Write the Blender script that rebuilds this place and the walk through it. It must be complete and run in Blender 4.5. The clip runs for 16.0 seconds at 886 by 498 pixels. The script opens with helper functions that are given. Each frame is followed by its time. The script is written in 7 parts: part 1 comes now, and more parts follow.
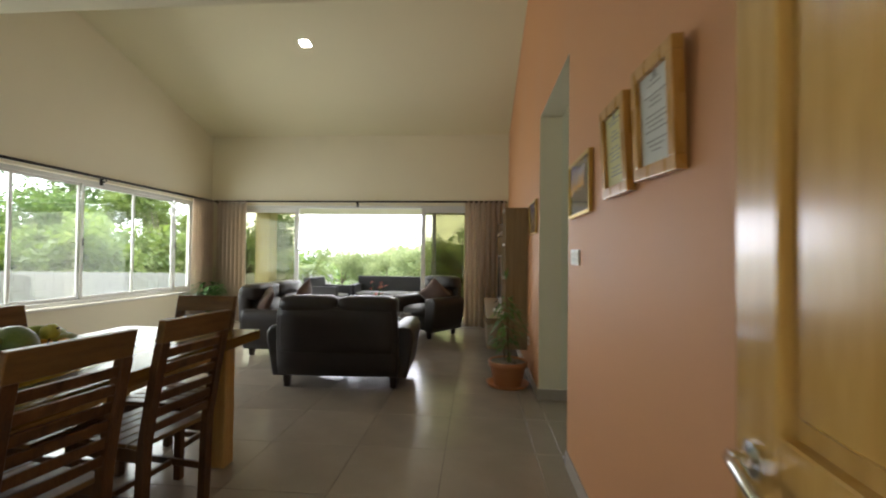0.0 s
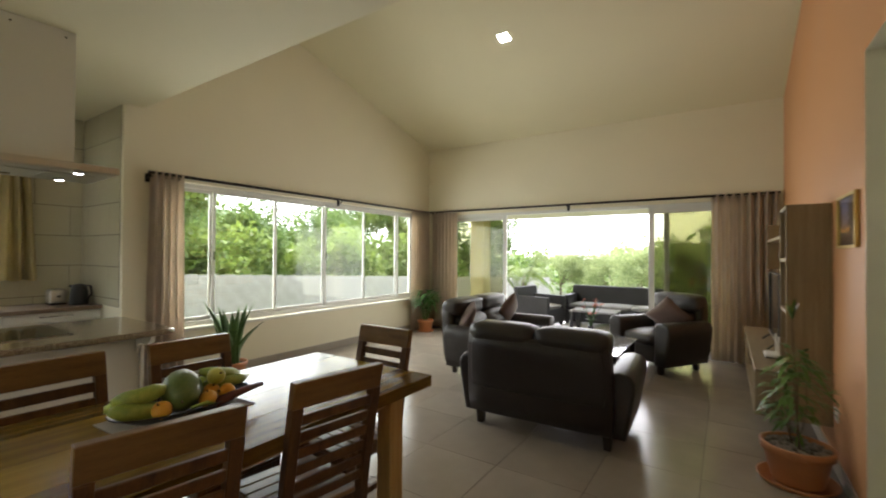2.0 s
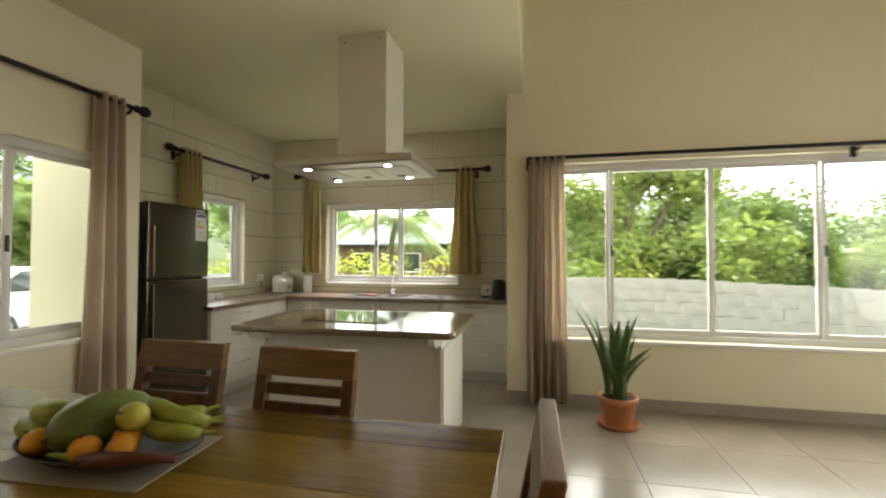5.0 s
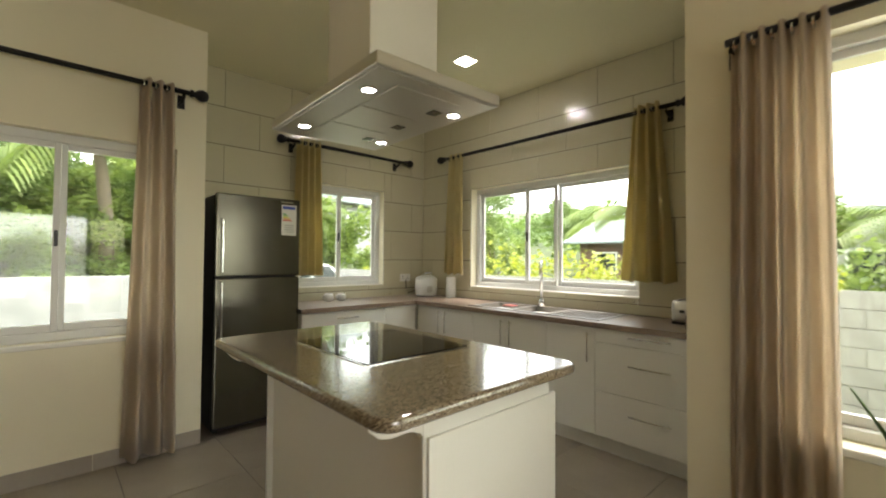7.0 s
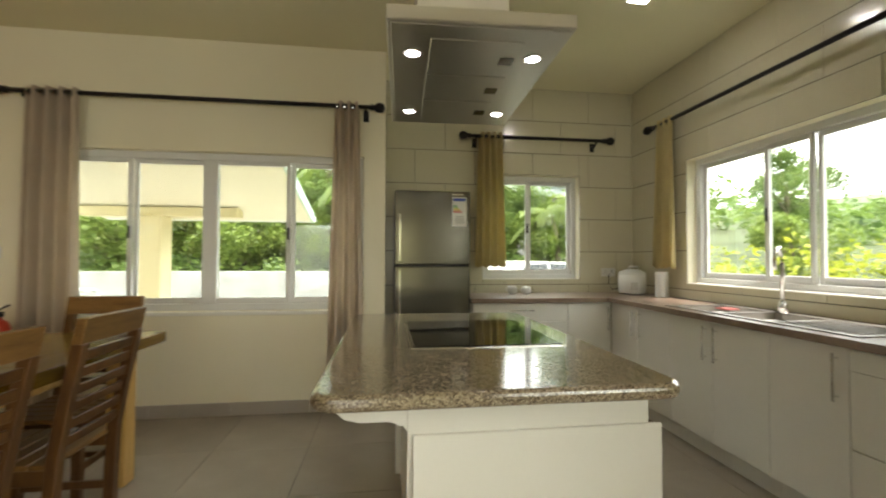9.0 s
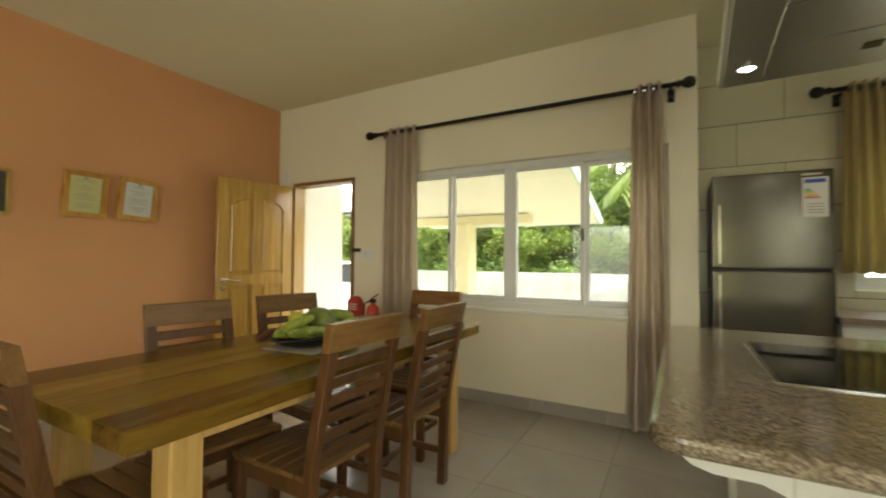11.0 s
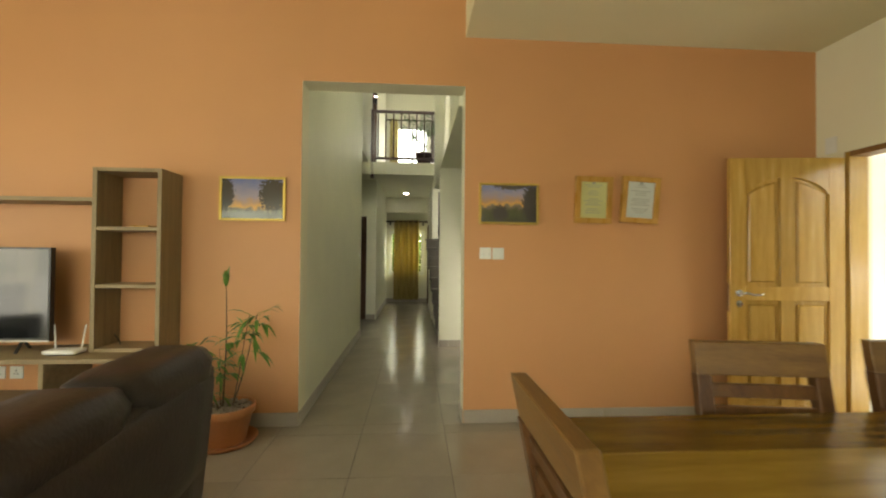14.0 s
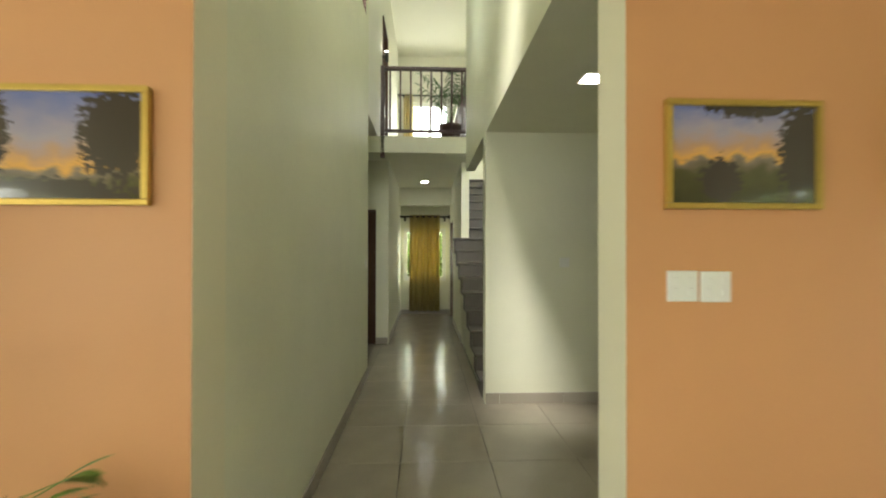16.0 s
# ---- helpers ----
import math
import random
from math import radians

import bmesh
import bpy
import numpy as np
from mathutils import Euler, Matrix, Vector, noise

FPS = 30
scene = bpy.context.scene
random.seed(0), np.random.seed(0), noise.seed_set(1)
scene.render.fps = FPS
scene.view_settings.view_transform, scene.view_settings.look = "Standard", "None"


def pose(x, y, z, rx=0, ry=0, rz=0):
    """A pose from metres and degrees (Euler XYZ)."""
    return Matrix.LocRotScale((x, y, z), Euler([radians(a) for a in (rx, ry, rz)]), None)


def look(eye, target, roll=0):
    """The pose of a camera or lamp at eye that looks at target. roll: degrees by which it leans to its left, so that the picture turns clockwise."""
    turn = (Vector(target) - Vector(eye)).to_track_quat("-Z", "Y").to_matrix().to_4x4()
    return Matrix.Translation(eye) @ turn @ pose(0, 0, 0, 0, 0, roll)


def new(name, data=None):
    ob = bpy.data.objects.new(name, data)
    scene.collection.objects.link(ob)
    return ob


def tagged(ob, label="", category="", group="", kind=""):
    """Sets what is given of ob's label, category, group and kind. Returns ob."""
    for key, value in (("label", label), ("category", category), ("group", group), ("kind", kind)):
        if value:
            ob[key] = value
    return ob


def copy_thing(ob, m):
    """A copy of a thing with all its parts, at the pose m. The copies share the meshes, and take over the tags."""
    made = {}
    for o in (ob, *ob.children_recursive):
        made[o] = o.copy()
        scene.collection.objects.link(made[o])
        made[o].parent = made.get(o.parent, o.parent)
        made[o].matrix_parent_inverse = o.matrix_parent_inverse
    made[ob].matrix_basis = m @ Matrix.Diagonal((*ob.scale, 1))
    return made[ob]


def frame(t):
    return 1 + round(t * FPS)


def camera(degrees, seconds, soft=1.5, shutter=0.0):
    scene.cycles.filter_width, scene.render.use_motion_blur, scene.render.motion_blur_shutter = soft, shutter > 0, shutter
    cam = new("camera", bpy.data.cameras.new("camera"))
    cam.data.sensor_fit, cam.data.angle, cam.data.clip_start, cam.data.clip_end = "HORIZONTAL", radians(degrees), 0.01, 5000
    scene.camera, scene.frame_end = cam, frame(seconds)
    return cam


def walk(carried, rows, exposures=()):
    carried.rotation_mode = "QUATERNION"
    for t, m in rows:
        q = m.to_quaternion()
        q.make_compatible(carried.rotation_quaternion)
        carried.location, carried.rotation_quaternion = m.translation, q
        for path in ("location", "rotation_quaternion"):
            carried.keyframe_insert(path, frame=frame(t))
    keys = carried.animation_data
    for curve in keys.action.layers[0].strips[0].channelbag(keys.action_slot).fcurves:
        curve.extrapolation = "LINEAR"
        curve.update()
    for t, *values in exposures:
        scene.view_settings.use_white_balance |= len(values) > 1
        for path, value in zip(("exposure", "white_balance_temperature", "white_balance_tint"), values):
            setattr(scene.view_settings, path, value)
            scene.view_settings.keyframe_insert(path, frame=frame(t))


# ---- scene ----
cam = camera(92.4, 16.0, soft=2.0, shutter=0.4)
PATH = [
    (0, (-0.572, 0.176, 1.298), (-0.731, 2.17, 1.334), 0.7),
    (0.5, (-0.592, 0.506, 1.385), (-0.994, 2.465, 1.42), 0.6),
    (1, (-0.609, 0.702, 1.437), (-1.293, 2.581, 1.47), 0.6),
    (1.5, (-0.607, 0.813, 1.468), (-1.514, 2.595, 1.497), 0.4),
    (2, (-0.631, 0.95, 1.477), (-1.74, 2.614, 1.5), 0.4),
    (2.5, (-0.721, 1.17, 1.426), (-2.014, 2.695, 1.459), 0.2),
    (3, (-0.802, 1.525, 1.379), (-2.335, 2.810, 1.417), 0.0),
    (3.5, (-0.862, 1.9, 1.37), (-2.615, 2.862, 1.412), -0.1),
    (4, (-1.006, 2.315, 1.362), (-2.947, 2.796, 1.406), -0.1),
    (4.5, (-1.196, 2.677, 1.356), (-3.195, 2.702, 1.401), -0.1),
    (5, (-1.55, 3.001, 1.353), (-3.504, 2.576, 1.403), 0.1),
    (5.2, (-1.702, 3.098, 1.353), (-3.621, 2.537, 1.404), 0.1),
    (7.5, (-3.83, 3.475, 1.319), (-4.976, 1.837, 1.363), 0.4),
    (8, (-4.098, 3.505, 1.28), (-5.003, 1.722, 1.325), 0.3),
    (8.5, (-4.223, 3.503, 1.244), (-4.84, 1.601, 1.291), 0.3),
    (9, (-4.27, 3.576, 1.239), (-4.534, 1.594, 1.287), 0.2),
    (9.5, (-4.302, 3.64, 1.231), (-4.231, 1.642, 1.282), 0.2),
    (9.7, (-4.309, 3.659, 1.229), (-4.102, 1.671, 1.283), 0.2),
    (12, (-3.901, 3.171, 1.231), (-2.417, 1.831, 1.266), 0.4),
    (12.5, (-3.794, 3.098, 1.192), (-2.07, 2.086, 1.222), 0.3),
    (13, (-3.693, 3.103, 1.187), (-1.784, 2.507, 1.218), 0.4),
    (13.5, (-3.535, 3.196, 1.219), (-1.56, 2.879, 1.248), 0.3),
    (14, (-3.263, 3.283, 1.284), (-1.268, 3.149, 1.315), 0.5),
    (14.5, (-2.946, 3.37, 1.36), (-0.949, 3.281, 1.388), 0.5),
    (15, (-2.44, 3.461, 1.407), (-0.442, 3.368, 1.429), 0.4),
    (15.5, (-1.894, 3.492, 1.415), (0.104, 3.398, 1.436), 0.5),
    (16, (-1.22, 3.487, 1.403), (0.778, 3.404, 1.418), 0.1),
]
EXPOSURES = [(0, 0.68, 5880, 21), (2.5, 0.82, 6120, 21), (5, 0.92, 6400, 19), (8, 0.98, 6500, 18), (9.7, 0.85, 6650, 16), (12, 1.05, 6900, 14), (13, 1.15, 7000, 14), (14, 1.28, 7050, 12), (15, 1.5, 6850, 11), (16, 1.58, 6450, 9)]
walk(cam, [(t, look(eye, target, roll)) for t, eye, target, roll in PATH], EXPOSURES)

# ---- sky, sun and the light of the openings ----
world = bpy.data.worlds.new("sky")
scene.world = world
world.use_nodes = True
wn = world.node_tree.nodes
sky = wn.new("ShaderNodeTexSky")
sky.sky_type, sky.sun_disc = "NISHITA", False
sky.sun_elevation, sky.sun_rotation = radians(62), radians(-60)
sky.dust_density, sky.air_density = 2.0, 1.0
cloud = wn.new("ShaderNodeMix")
cloud.data_type = "RGBA"
cloud.inputs["Factor"].default_value = 0.7
cloud.inputs["B"].default_value = (34.0, 34.6, 33.0, 1)
world.node_tree.links.new(sky.outputs["Color"], cloud.inputs["A"])
wn["Background"].inputs["Strength"].default_value = 0.15
world.node_tree.links.new(cloud.outputs["Result"], wn["Background"].inputs["Color"])

sun = new("sun", bpy.data.lights.new("sun", "SUN"))
sun.data.energy, sun.data.angle, sun.data.color = 4.8, radians(12), (1.0, 0.96, 0.88)
sun.matrix_world = look((0, 0, 30), (8.0, -5.0, 13.0))


KITCHEN_X, KITCHEN_Y = -6.83, -0.58


def opening_light(name, centre, target, w, h, watts, color=(1.0, 0.99, 0.86)):
    lamp = new(name, bpy.data.lights.new(name, "AREA"))
    lamp.data.shape, lamp.data.size, lamp.data.size_y = "RECTANGLE", w, h
    lamp.data.energy, lamp.data.color = watts, color
    lamp.matrix_world = look(centre, target)
    return lamp


opening_light("daylight_west", (-6.15, 5.45, 1.5), (-1.2, 5.45, -0.7), 4.3, 1.5, 60)
opening_light("daylight_north", (-2.85, 8.6, 1.2), (-2.85, 3.6, -0.9), 4.3, 2.0, 45)
opening_light("daylight_door", (-0.69, -0.22, 1.05), (-0.69, 5, 1.0), 0.8, 1.9, 1.2)
opening_light("daylight_landing", (9.36, 3.37, 4.5), (0, 3.4, 3.6), 0.95, 1.1, 19)
opening_light("daylight_hall", (8.66, 3.5, 1.35), (0, 3.5, 0.6), 0.9, 1.15, 9)
# ---- materials ----
def material(name, color, rough=0.5, metal=0.0, vary=0.12, scale=3.0, grain=60.0, bump=0.05, dist=0.002, spec=0.5,
             second=None, stretch=(1, 1, 1), coat=0.0, random=0.0, sheen=0.0, trans=0.0):
    """A surface with slow stains and fine grain, at world size."""
    m = bpy.data.materials.new(name)
    m.use_nodes = True
    n, l = m.node_tree.nodes, m.node_tree.links
    b = n["Principled BSDF"]
    co = n.new("ShaderNodeTexCoord")
    mp = n.new("ShaderNodeMapping")
    mp.inputs["Scale"].default_value = stretch
    l.new(co.outputs["Object"], mp.inputs["Vector"])
    big, fine = n.new("ShaderNodeTexNoise"), n.new("ShaderNodeTexNoise")
    for tex, s, d in ((big, scale, 5), (fine, grain, 4)):
        tex.inputs["Scale"].default_value, tex.inputs["Detail"].default_value = s, d
        l.new(mp.outputs["Vector"], tex.inputs["Vector"])
    mixf = n.new("ShaderNodeMath")
    mixf.operation = "MULTIPLY_ADD"
    mixf.inputs[1].default_value = 0.65
    l.new(big.outputs["Fac"], mixf.inputs[0])
    half = n.new("ShaderNodeMath")
    half.operation = "MULTIPLY"
    half.inputs[1].default_value = 0.35
    l.new(fine.outputs["Fac"], half.inputs[0])
    l.new(half.outputs[0], mixf.inputs[2])
    ramp = n.new("ShaderNodeMapRange")
    ramp.inputs["From Min"].default_value, ramp.inputs["From Max"].default_value = 0.3, 0.7
    l.new(mixf.outputs[0], ramp.inputs["Value"])
    mix = n.new("ShaderNodeMix")
    mix.data_type = "RGBA"
    c2 = second or tuple(min(1.0, c * (1 + vary)) for c in color)
    c1 = color if second else tuple(c * (1 - vary) for c in color)
    mix.inputs["A"].default_value, mix.inputs["B"].default_value = (*c1, 1), (*c2, 1)
    l.new(ramp.outputs["Result"], mix.inputs["Factor"])
    out = mix.outputs["Result"]
    if random:
        info = n.new("ShaderNodeObjectInfo")
        rr = n.new("ShaderNodeMapRange")
        rr.inputs["To Min"].default_value, rr.inputs["To Max"].default_value = 1 - random, 1 + random
        l.new(info.outputs["Random"], rr.inputs["Value"])
        hsv = n.new("ShaderNodeHueSaturation")
        l.new(rr.outputs["Result"], hsv.inputs["Value"])
        l.new(out, hsv.inputs["Color"])
        out = hsv.outputs["Color"]
    l.new(out, b.inputs["Base Color"])
    rmix = n.new("ShaderNodeMapRange")
    rmix.inputs["To Min"].default_value, rmix.inputs["To Max"].default_value = rough * 0.82, min(1, rough * 1.18)
    l.new(big.outputs["Fac"], rmix.inputs["Value"])
    l.new(rmix.outputs["Result"], b.inputs["Roughness"])
    b.inputs["Metallic"].default_value = metal
    b.inputs["Specular IOR Level"].default_value = spec
    b.inputs["Coat Weight"].default_value = coat
    b.inputs["Coat Roughness"].default_value = 0.12
    b.inputs["Sheen Weight"].default_value = sheen
    if trans:
        b.inputs["Transmission Weight"].default_value = trans
    if bump:
        bp = n.new("ShaderNodeBump")
        bp.inputs["Strength"].default_value, bp.inputs["Distance"].default_value = bump, dist
        l.new(fine.outputs["Fac"], bp.inputs["Height"])
        l.new(bp.outputs["Normal"], b.inputs["Normal"])
    return m


def glowing(name, color, strength):
    m = bpy.data.materials.new(name)
    m.use_nodes = True
    b = m.node_tree.nodes["Principled BSDF"]
    b.inputs["Base Color"].default_value = (*color, 1)
    b.inputs["Emission Color"].default_value = (*color, 1)
    b.inputs["Emission Strength"].default_value = strength
    return m


def clear_glass(name, tint, gloss=0.06):
    m = bpy.data.materials.new(name)
    m.use_nodes = True
    n, l = m.node_tree.nodes, m.node_tree.links
    t, g, mixs = n.new("ShaderNodeBsdfTransparent"), n.new("ShaderNodeBsdfGlossy"), n.new("ShaderNodeMixShader")
    t.inputs["Color"].default_value = (*tint, 1)
    g.inputs["Roughness"].default_value = 0.02
    lw = n.new("ShaderNodeLayerWeight")
    lw.inputs["Blend"].default_value = 0.5
    pw, ma = n.new("ShaderNodeMath"), n.new("ShaderNodeMath")
    pw.operation, ma.operation = "POWER", "MULTIPLY_ADD"
    pw.inputs[1].default_value = 4.0
    ma.inputs[1].default_value, ma.inputs[2].default_value = 0.8, 0.045
    l.new(lw.outputs["Facing"], pw.inputs[0])
    l.new(pw.outputs[0], ma.inputs[0])
    l.new(ma.outputs[0], mixs.inputs[0])
    l.new(t.outputs[0], mixs.inputs[1])
    l.new(g.outputs[0], mixs.inputs[2])
    l.new(mixs.outputs[0], n["Material Output"].inputs["Surface"])
    return m


def wood(name, dark, light, rough=0.35, band=6.0, stretch=(1, 1, 0.12), coat=0.0, random=0.08):
    return material(name, dark, rough, 0, spec=0.35, second=light, scale=band, grain=band * 9, stretch=stretch, bump=0.12, dist=0.0015,
                    coat=coat, random=random)


M = {}
M["orange"] = material("orange_wall_paint", (0.575, 0.288, 0.122), 0.55, vary=0.05, scale=1.3, grain=160, bump=0.06)
M["white"] = material("white_wall_paint", (0.79, 0.75, 0.57), 0.6, vary=0.03, scale=1.0, grain=140, bump=0.06)
M["ceiling"] = material("ceiling_paint", (0.75, 0.71, 0.49), 0.75, vary=0.025, scale=0.8, grain=120, bump=0.04)
M["landing"] = material("white_landing_paint", (0.80, 0.785, 0.70), 0.7, vary=0.03, scale=1.0, grain=120, bump=0.05)
M["hall"] = material("pale_green_wall_paint", (0.745, 0.74, 0.585), 0.6, vary=0.05, scale=2.2, grain=90, bump=0.1)
M["tile"] = material("grey_beige_floor_tile", (0.315, 0.275, 0.22), 0.19, vary=0.09, scale=4, grain=90, bump=0.015, random=0.04)
M["grout"] = material("floor_grout", (0.13, 0.115, 0.095), 0.85, vary=0.1)
M["skirt"] = material("skirting_tile", (0.36, 0.32, 0.265), 0.35, vary=0.08, random=0.04)
M["walltile"] = material("cream_wall_tile", (0.58, 0.55, 0.39), 0.16, vary=0.03, scale=2, grain=50, bump=0.01, random=0.025)
M["wallgrout"] = material("dark_wall_grout", (0.09, 0.085, 0.075), 0.85)
M["alu"] = material("white_aluminium", (0.72, 0.73, 0.70), 0.35, vary=0.03, bump=0.01)
M["glass"] = clear_glass("window_glass", (0.95, 0.98, 0.95))
M["doorglass"] = clear_glass("bronze_tinted_door_glass", (0.60, 0.60, 0.47))
M["sill"] = material("painted_sill", (0.78, 0.77, 0.70), 0.5, vary=0.04)
M["tableleg"] = wood("pale_table_leg_wood", (0.40, 0.23, 0.06), (0.58, 0.38, 0.13), 0.4, 5, (8, 8, 0.6))
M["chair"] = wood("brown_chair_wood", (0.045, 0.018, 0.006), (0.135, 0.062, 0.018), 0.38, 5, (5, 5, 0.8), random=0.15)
# A lighter tone of the chair brown, for seat slats and top rail.
M["chairtop"] = wood("lighter_chair_wood", (0.105, 0.05, 0.014), (0.225, 0.122, 0.036), 0.36, 5, (0.8, 5, 5), random=0.15)
M["door"] = wood("varnished_door_wood", (0.36, 0.195, 0.036), (0.54, 0.34, 0.09), 0.26, 4, (6, 6, 0.5), coat=0.4)
M["doorframe"] = wood("dark_door_frame_wood", (0.16, 0.08, 0.025), (0.28, 0.15, 0.05), 0.4, 4, (6, 6, 0.5))
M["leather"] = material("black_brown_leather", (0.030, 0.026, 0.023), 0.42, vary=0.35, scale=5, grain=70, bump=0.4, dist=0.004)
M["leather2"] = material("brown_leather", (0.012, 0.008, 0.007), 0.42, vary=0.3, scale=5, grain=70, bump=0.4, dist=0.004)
M["darkwood"] = wood("dark_foot_wood", (0.015, 0.01, 0.007), (0.035, 0.022, 0.014), 0.4)
M["cushion"] = material("taupe_cushion_fabric", (0.16, 0.105, 0.085), 0.85, vary=0.2, scale=8, grain=400, bump=0.3, sheen=0.3)
M["curtain"] = material("beige_curtain_fabric", (0.69, 0.605, 0.495), 0.8, vary=0.08, scale=4, grain=500, bump=0.25, sheen=0.3)
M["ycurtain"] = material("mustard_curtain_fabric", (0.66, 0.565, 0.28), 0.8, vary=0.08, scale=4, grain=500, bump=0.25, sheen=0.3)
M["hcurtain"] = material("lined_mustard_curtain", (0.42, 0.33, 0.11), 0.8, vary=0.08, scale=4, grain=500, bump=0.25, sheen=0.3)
for key, thin in (("curtain", 0.6), ("ycurtain", 0.5), ("hcurtain", 0.4)):
    m_ = M[key]
    n_, l_ = m_.node_tree.nodes, m_.node_tree.links
    tr_, ms_ = n_.new("ShaderNodeBsdfTranslucent"), n_.new("ShaderNodeMixShader")
    src = n_["Principled BSDF"].inputs["Base Color"].links[0].from_socket
    l_.new(src, tr_.inputs["Color"])
    ms_.inputs[0].default_value = thin
    l_.new(n_["Principled BSDF"].outputs[0], ms_.inputs[1])
    l_.new(tr_.outputs[0], ms_.inputs[2])
    l_.new(ms_.outputs[0], n_["Material Output"].inputs["Surface"])
M["rod"] = material("black_iron_rod", (0.018, 0.017, 0.017), 0.45, metal=0.6, vary=0.2)
M["steel"] = material("brushed_steel", (0.60, 0.58, 0.52), 0.38, metal=1.0, vary=0.06, scale=2, grain=120, stretch=(1, 1, 10), bump=0.02)
M["darksteel"] = material("dark_fridge_steel", (0.135, 0.127, 0.10), 0.19, metal=0.95, vary=0.015, scale=1.2, grain=30, stretch=(4, 4, 1), bump=0)
M["chrome"] = material("chrome", (0.7, 0.7, 0.68), 0.12, metal=1.0, vary=0.03, bump=0)
M["hoodwhite"] = material("white_hood_enamel", (0.66, 0.64, 0.55), 0.3, vary=0.02, bump=0.01)
M["cab"] = material("white_cabinet_laminate", (0.74, 0.73, 0.66), 0.35, vary=0.02, bump=0.01)
M["kick"] = material("cabinet_plinth", (0.62, 0.60, 0.54), 0.5, vary=0.05)
M["black"] = material("black_plastic", (0.012, 0.012, 0.012), 0.35, vary=0.2)
M["hob"] = material("black_glass_hob", (0.006, 0.006, 0.006), 0.04, vary=0.1, bump=0)
M["plastic"] = material("white_plastic", (0.75, 0.75, 0.70), 0.3, vary=0.03, bump=0)
M["terra"] = material("terracotta_plastic", (0.48, 0.20, 0.075), 0.45, vary=0.12, scale=6)
M["soil"] = material("potting_soil", (0.05, 0.035, 0.025), 0.95, vary=0.4, grain=150, bump=0.6, dist=0.01)
M["pebble"] = material("grey_pebbles", (0.32, 0.29, 0.25), 0.7, vary=0.35, scale=40, random=0.2)
M["leaf"] = material("green_leaf", (0.05, 0.13, 0.022), 0.42, vary=0.35, scale=9, bump=0.05)
M["leaf_mid"] = material("fresh_green_leaf", (0.095, 0.20, 0.03), 0.42, vary=0.35, scale=9, bump=0.05)
M["sink"] = material("dull_grey_sink_steel", (0.27, 0.25, 0.22), 0.42, metal=0.5, vary=0.08, scale=6, grain=80, bump=0.02)
M["snake"] = material("snake_plant_leaf", (0.035, 0.09, 0.02), 0.38, second=(0.10, 0.19, 0.04), scale=6, grain=40, stretch=(1, 1, 8), bump=0.05)
M["bark"] = material("plant_stem", (0.12, 0.085, 0.045), 0.8, vary=0.3, bump=0.4)
M["oak"] = wood("grey_oak_laminate", (0.19, 0.135, 0.068), (0.31, 0.24, 0.13), 0.5, 5, (6, 6, 0.5), random=0.04)
M["oakh"] = wood("grey_oak_laminate_flat", (0.21, 0.15, 0.078), (0.33, 0.255, 0.145), 0.5, 5, (6, 0.6, 6), random=0.04)
M["gold"] = material("gilt_frame", (0.52, 0.36, 0.085), 0.35, metal=0.7, vary=0.15, grain=90, bump=0.1)
M["pine"] = wood("honey_pine_frame", (0.40, 0.19, 0.03), (0.52, 0.28, 0.06), 0.28, 6, (4, 4, 1), coat=0.4)
M["red"] = material("red_enamel", (0.52, 0.055, 0.03), 0.35, vary=0.06)
M["rattan"] = material("dark_grey_rattan", (0.035, 0.035, 0.037), 0.6, vary=0.3, grain=180, bump=0.5)
M["greycush"] = material("grey_cushion", (0.32, 0.32, 0.31), 0.9, vary=0.1, grain=300, bump=0.2)
M["rail"] = material("dark_brown_railing", (0.06, 0.026, 0.02), 0.4, vary=0.2)
M["yellow"] = material("pale_yellow_render", (0.72, 0.64, 0.40), 0.8, vary=0.05, scale=1.2, grain=80, bump=0.1)
M["stair"] = material("stair_tile", (0.13, 0.113, 0.098), 0.55, vary=0.1)
M["lamp"] = glowing("downlight_diffuser", (1.0, 0.98, 0.92), 70.0)
M["lampdim"] = glowing("hall_downlight_diffuser", (1.0, 0.98, 0.92), 18.0)
M["lampw"] = glowing("hood_lamp", (1.0, 0.99, 0.95), 30.0)


def granite(name):
    m = material(name, (0.17, 0.125, 0.085), 0.13, vary=0.1, scale=30, grain=300, bump=0, coat=0.5)
    n, l = m.node_tree.nodes, m.node_tree.links
    co = n.new("ShaderNodeTexCoord")
    v = n.new("ShaderNodeTexVoronoi")
    v.inputs["Scale"].default_value = 230
    l.new(co.outputs["Object"], v.inputs["Vector"])
    ramp = n.new("ShaderNodeValToRGB")
    e = ramp.color_ramp.elements
    e[0].position, e[0].color = 0.08, (0.085, 0.065, 0.042, 1)
    e[1].position, e[1].color = 0.92, (0.34, 0.285, 0.195, 1)
    mid = ramp.color_ramp.elements.new(0.5)
    mid.color = (0.21, 0.165, 0.105, 1)
    sep = n.new("ShaderNodeSeparateColor")
    l.new(v.outputs["Color"], sep.inputs[0])
    l.new(sep.outputs[0], ramp.inputs["Fac"])
    l.new(ramp.outputs["Color"], n["Principled BSDF"].inputs["Base Color"])
    return m


M["granite"] = granite("speckled_brown_granite")
M["worktop"] = material("brown_laminate_worktop", (0.17, 0.115, 0.08), 0.3, second=(0.28, 0.21, 0.155), scale=14, grain=90, bump=0.01)


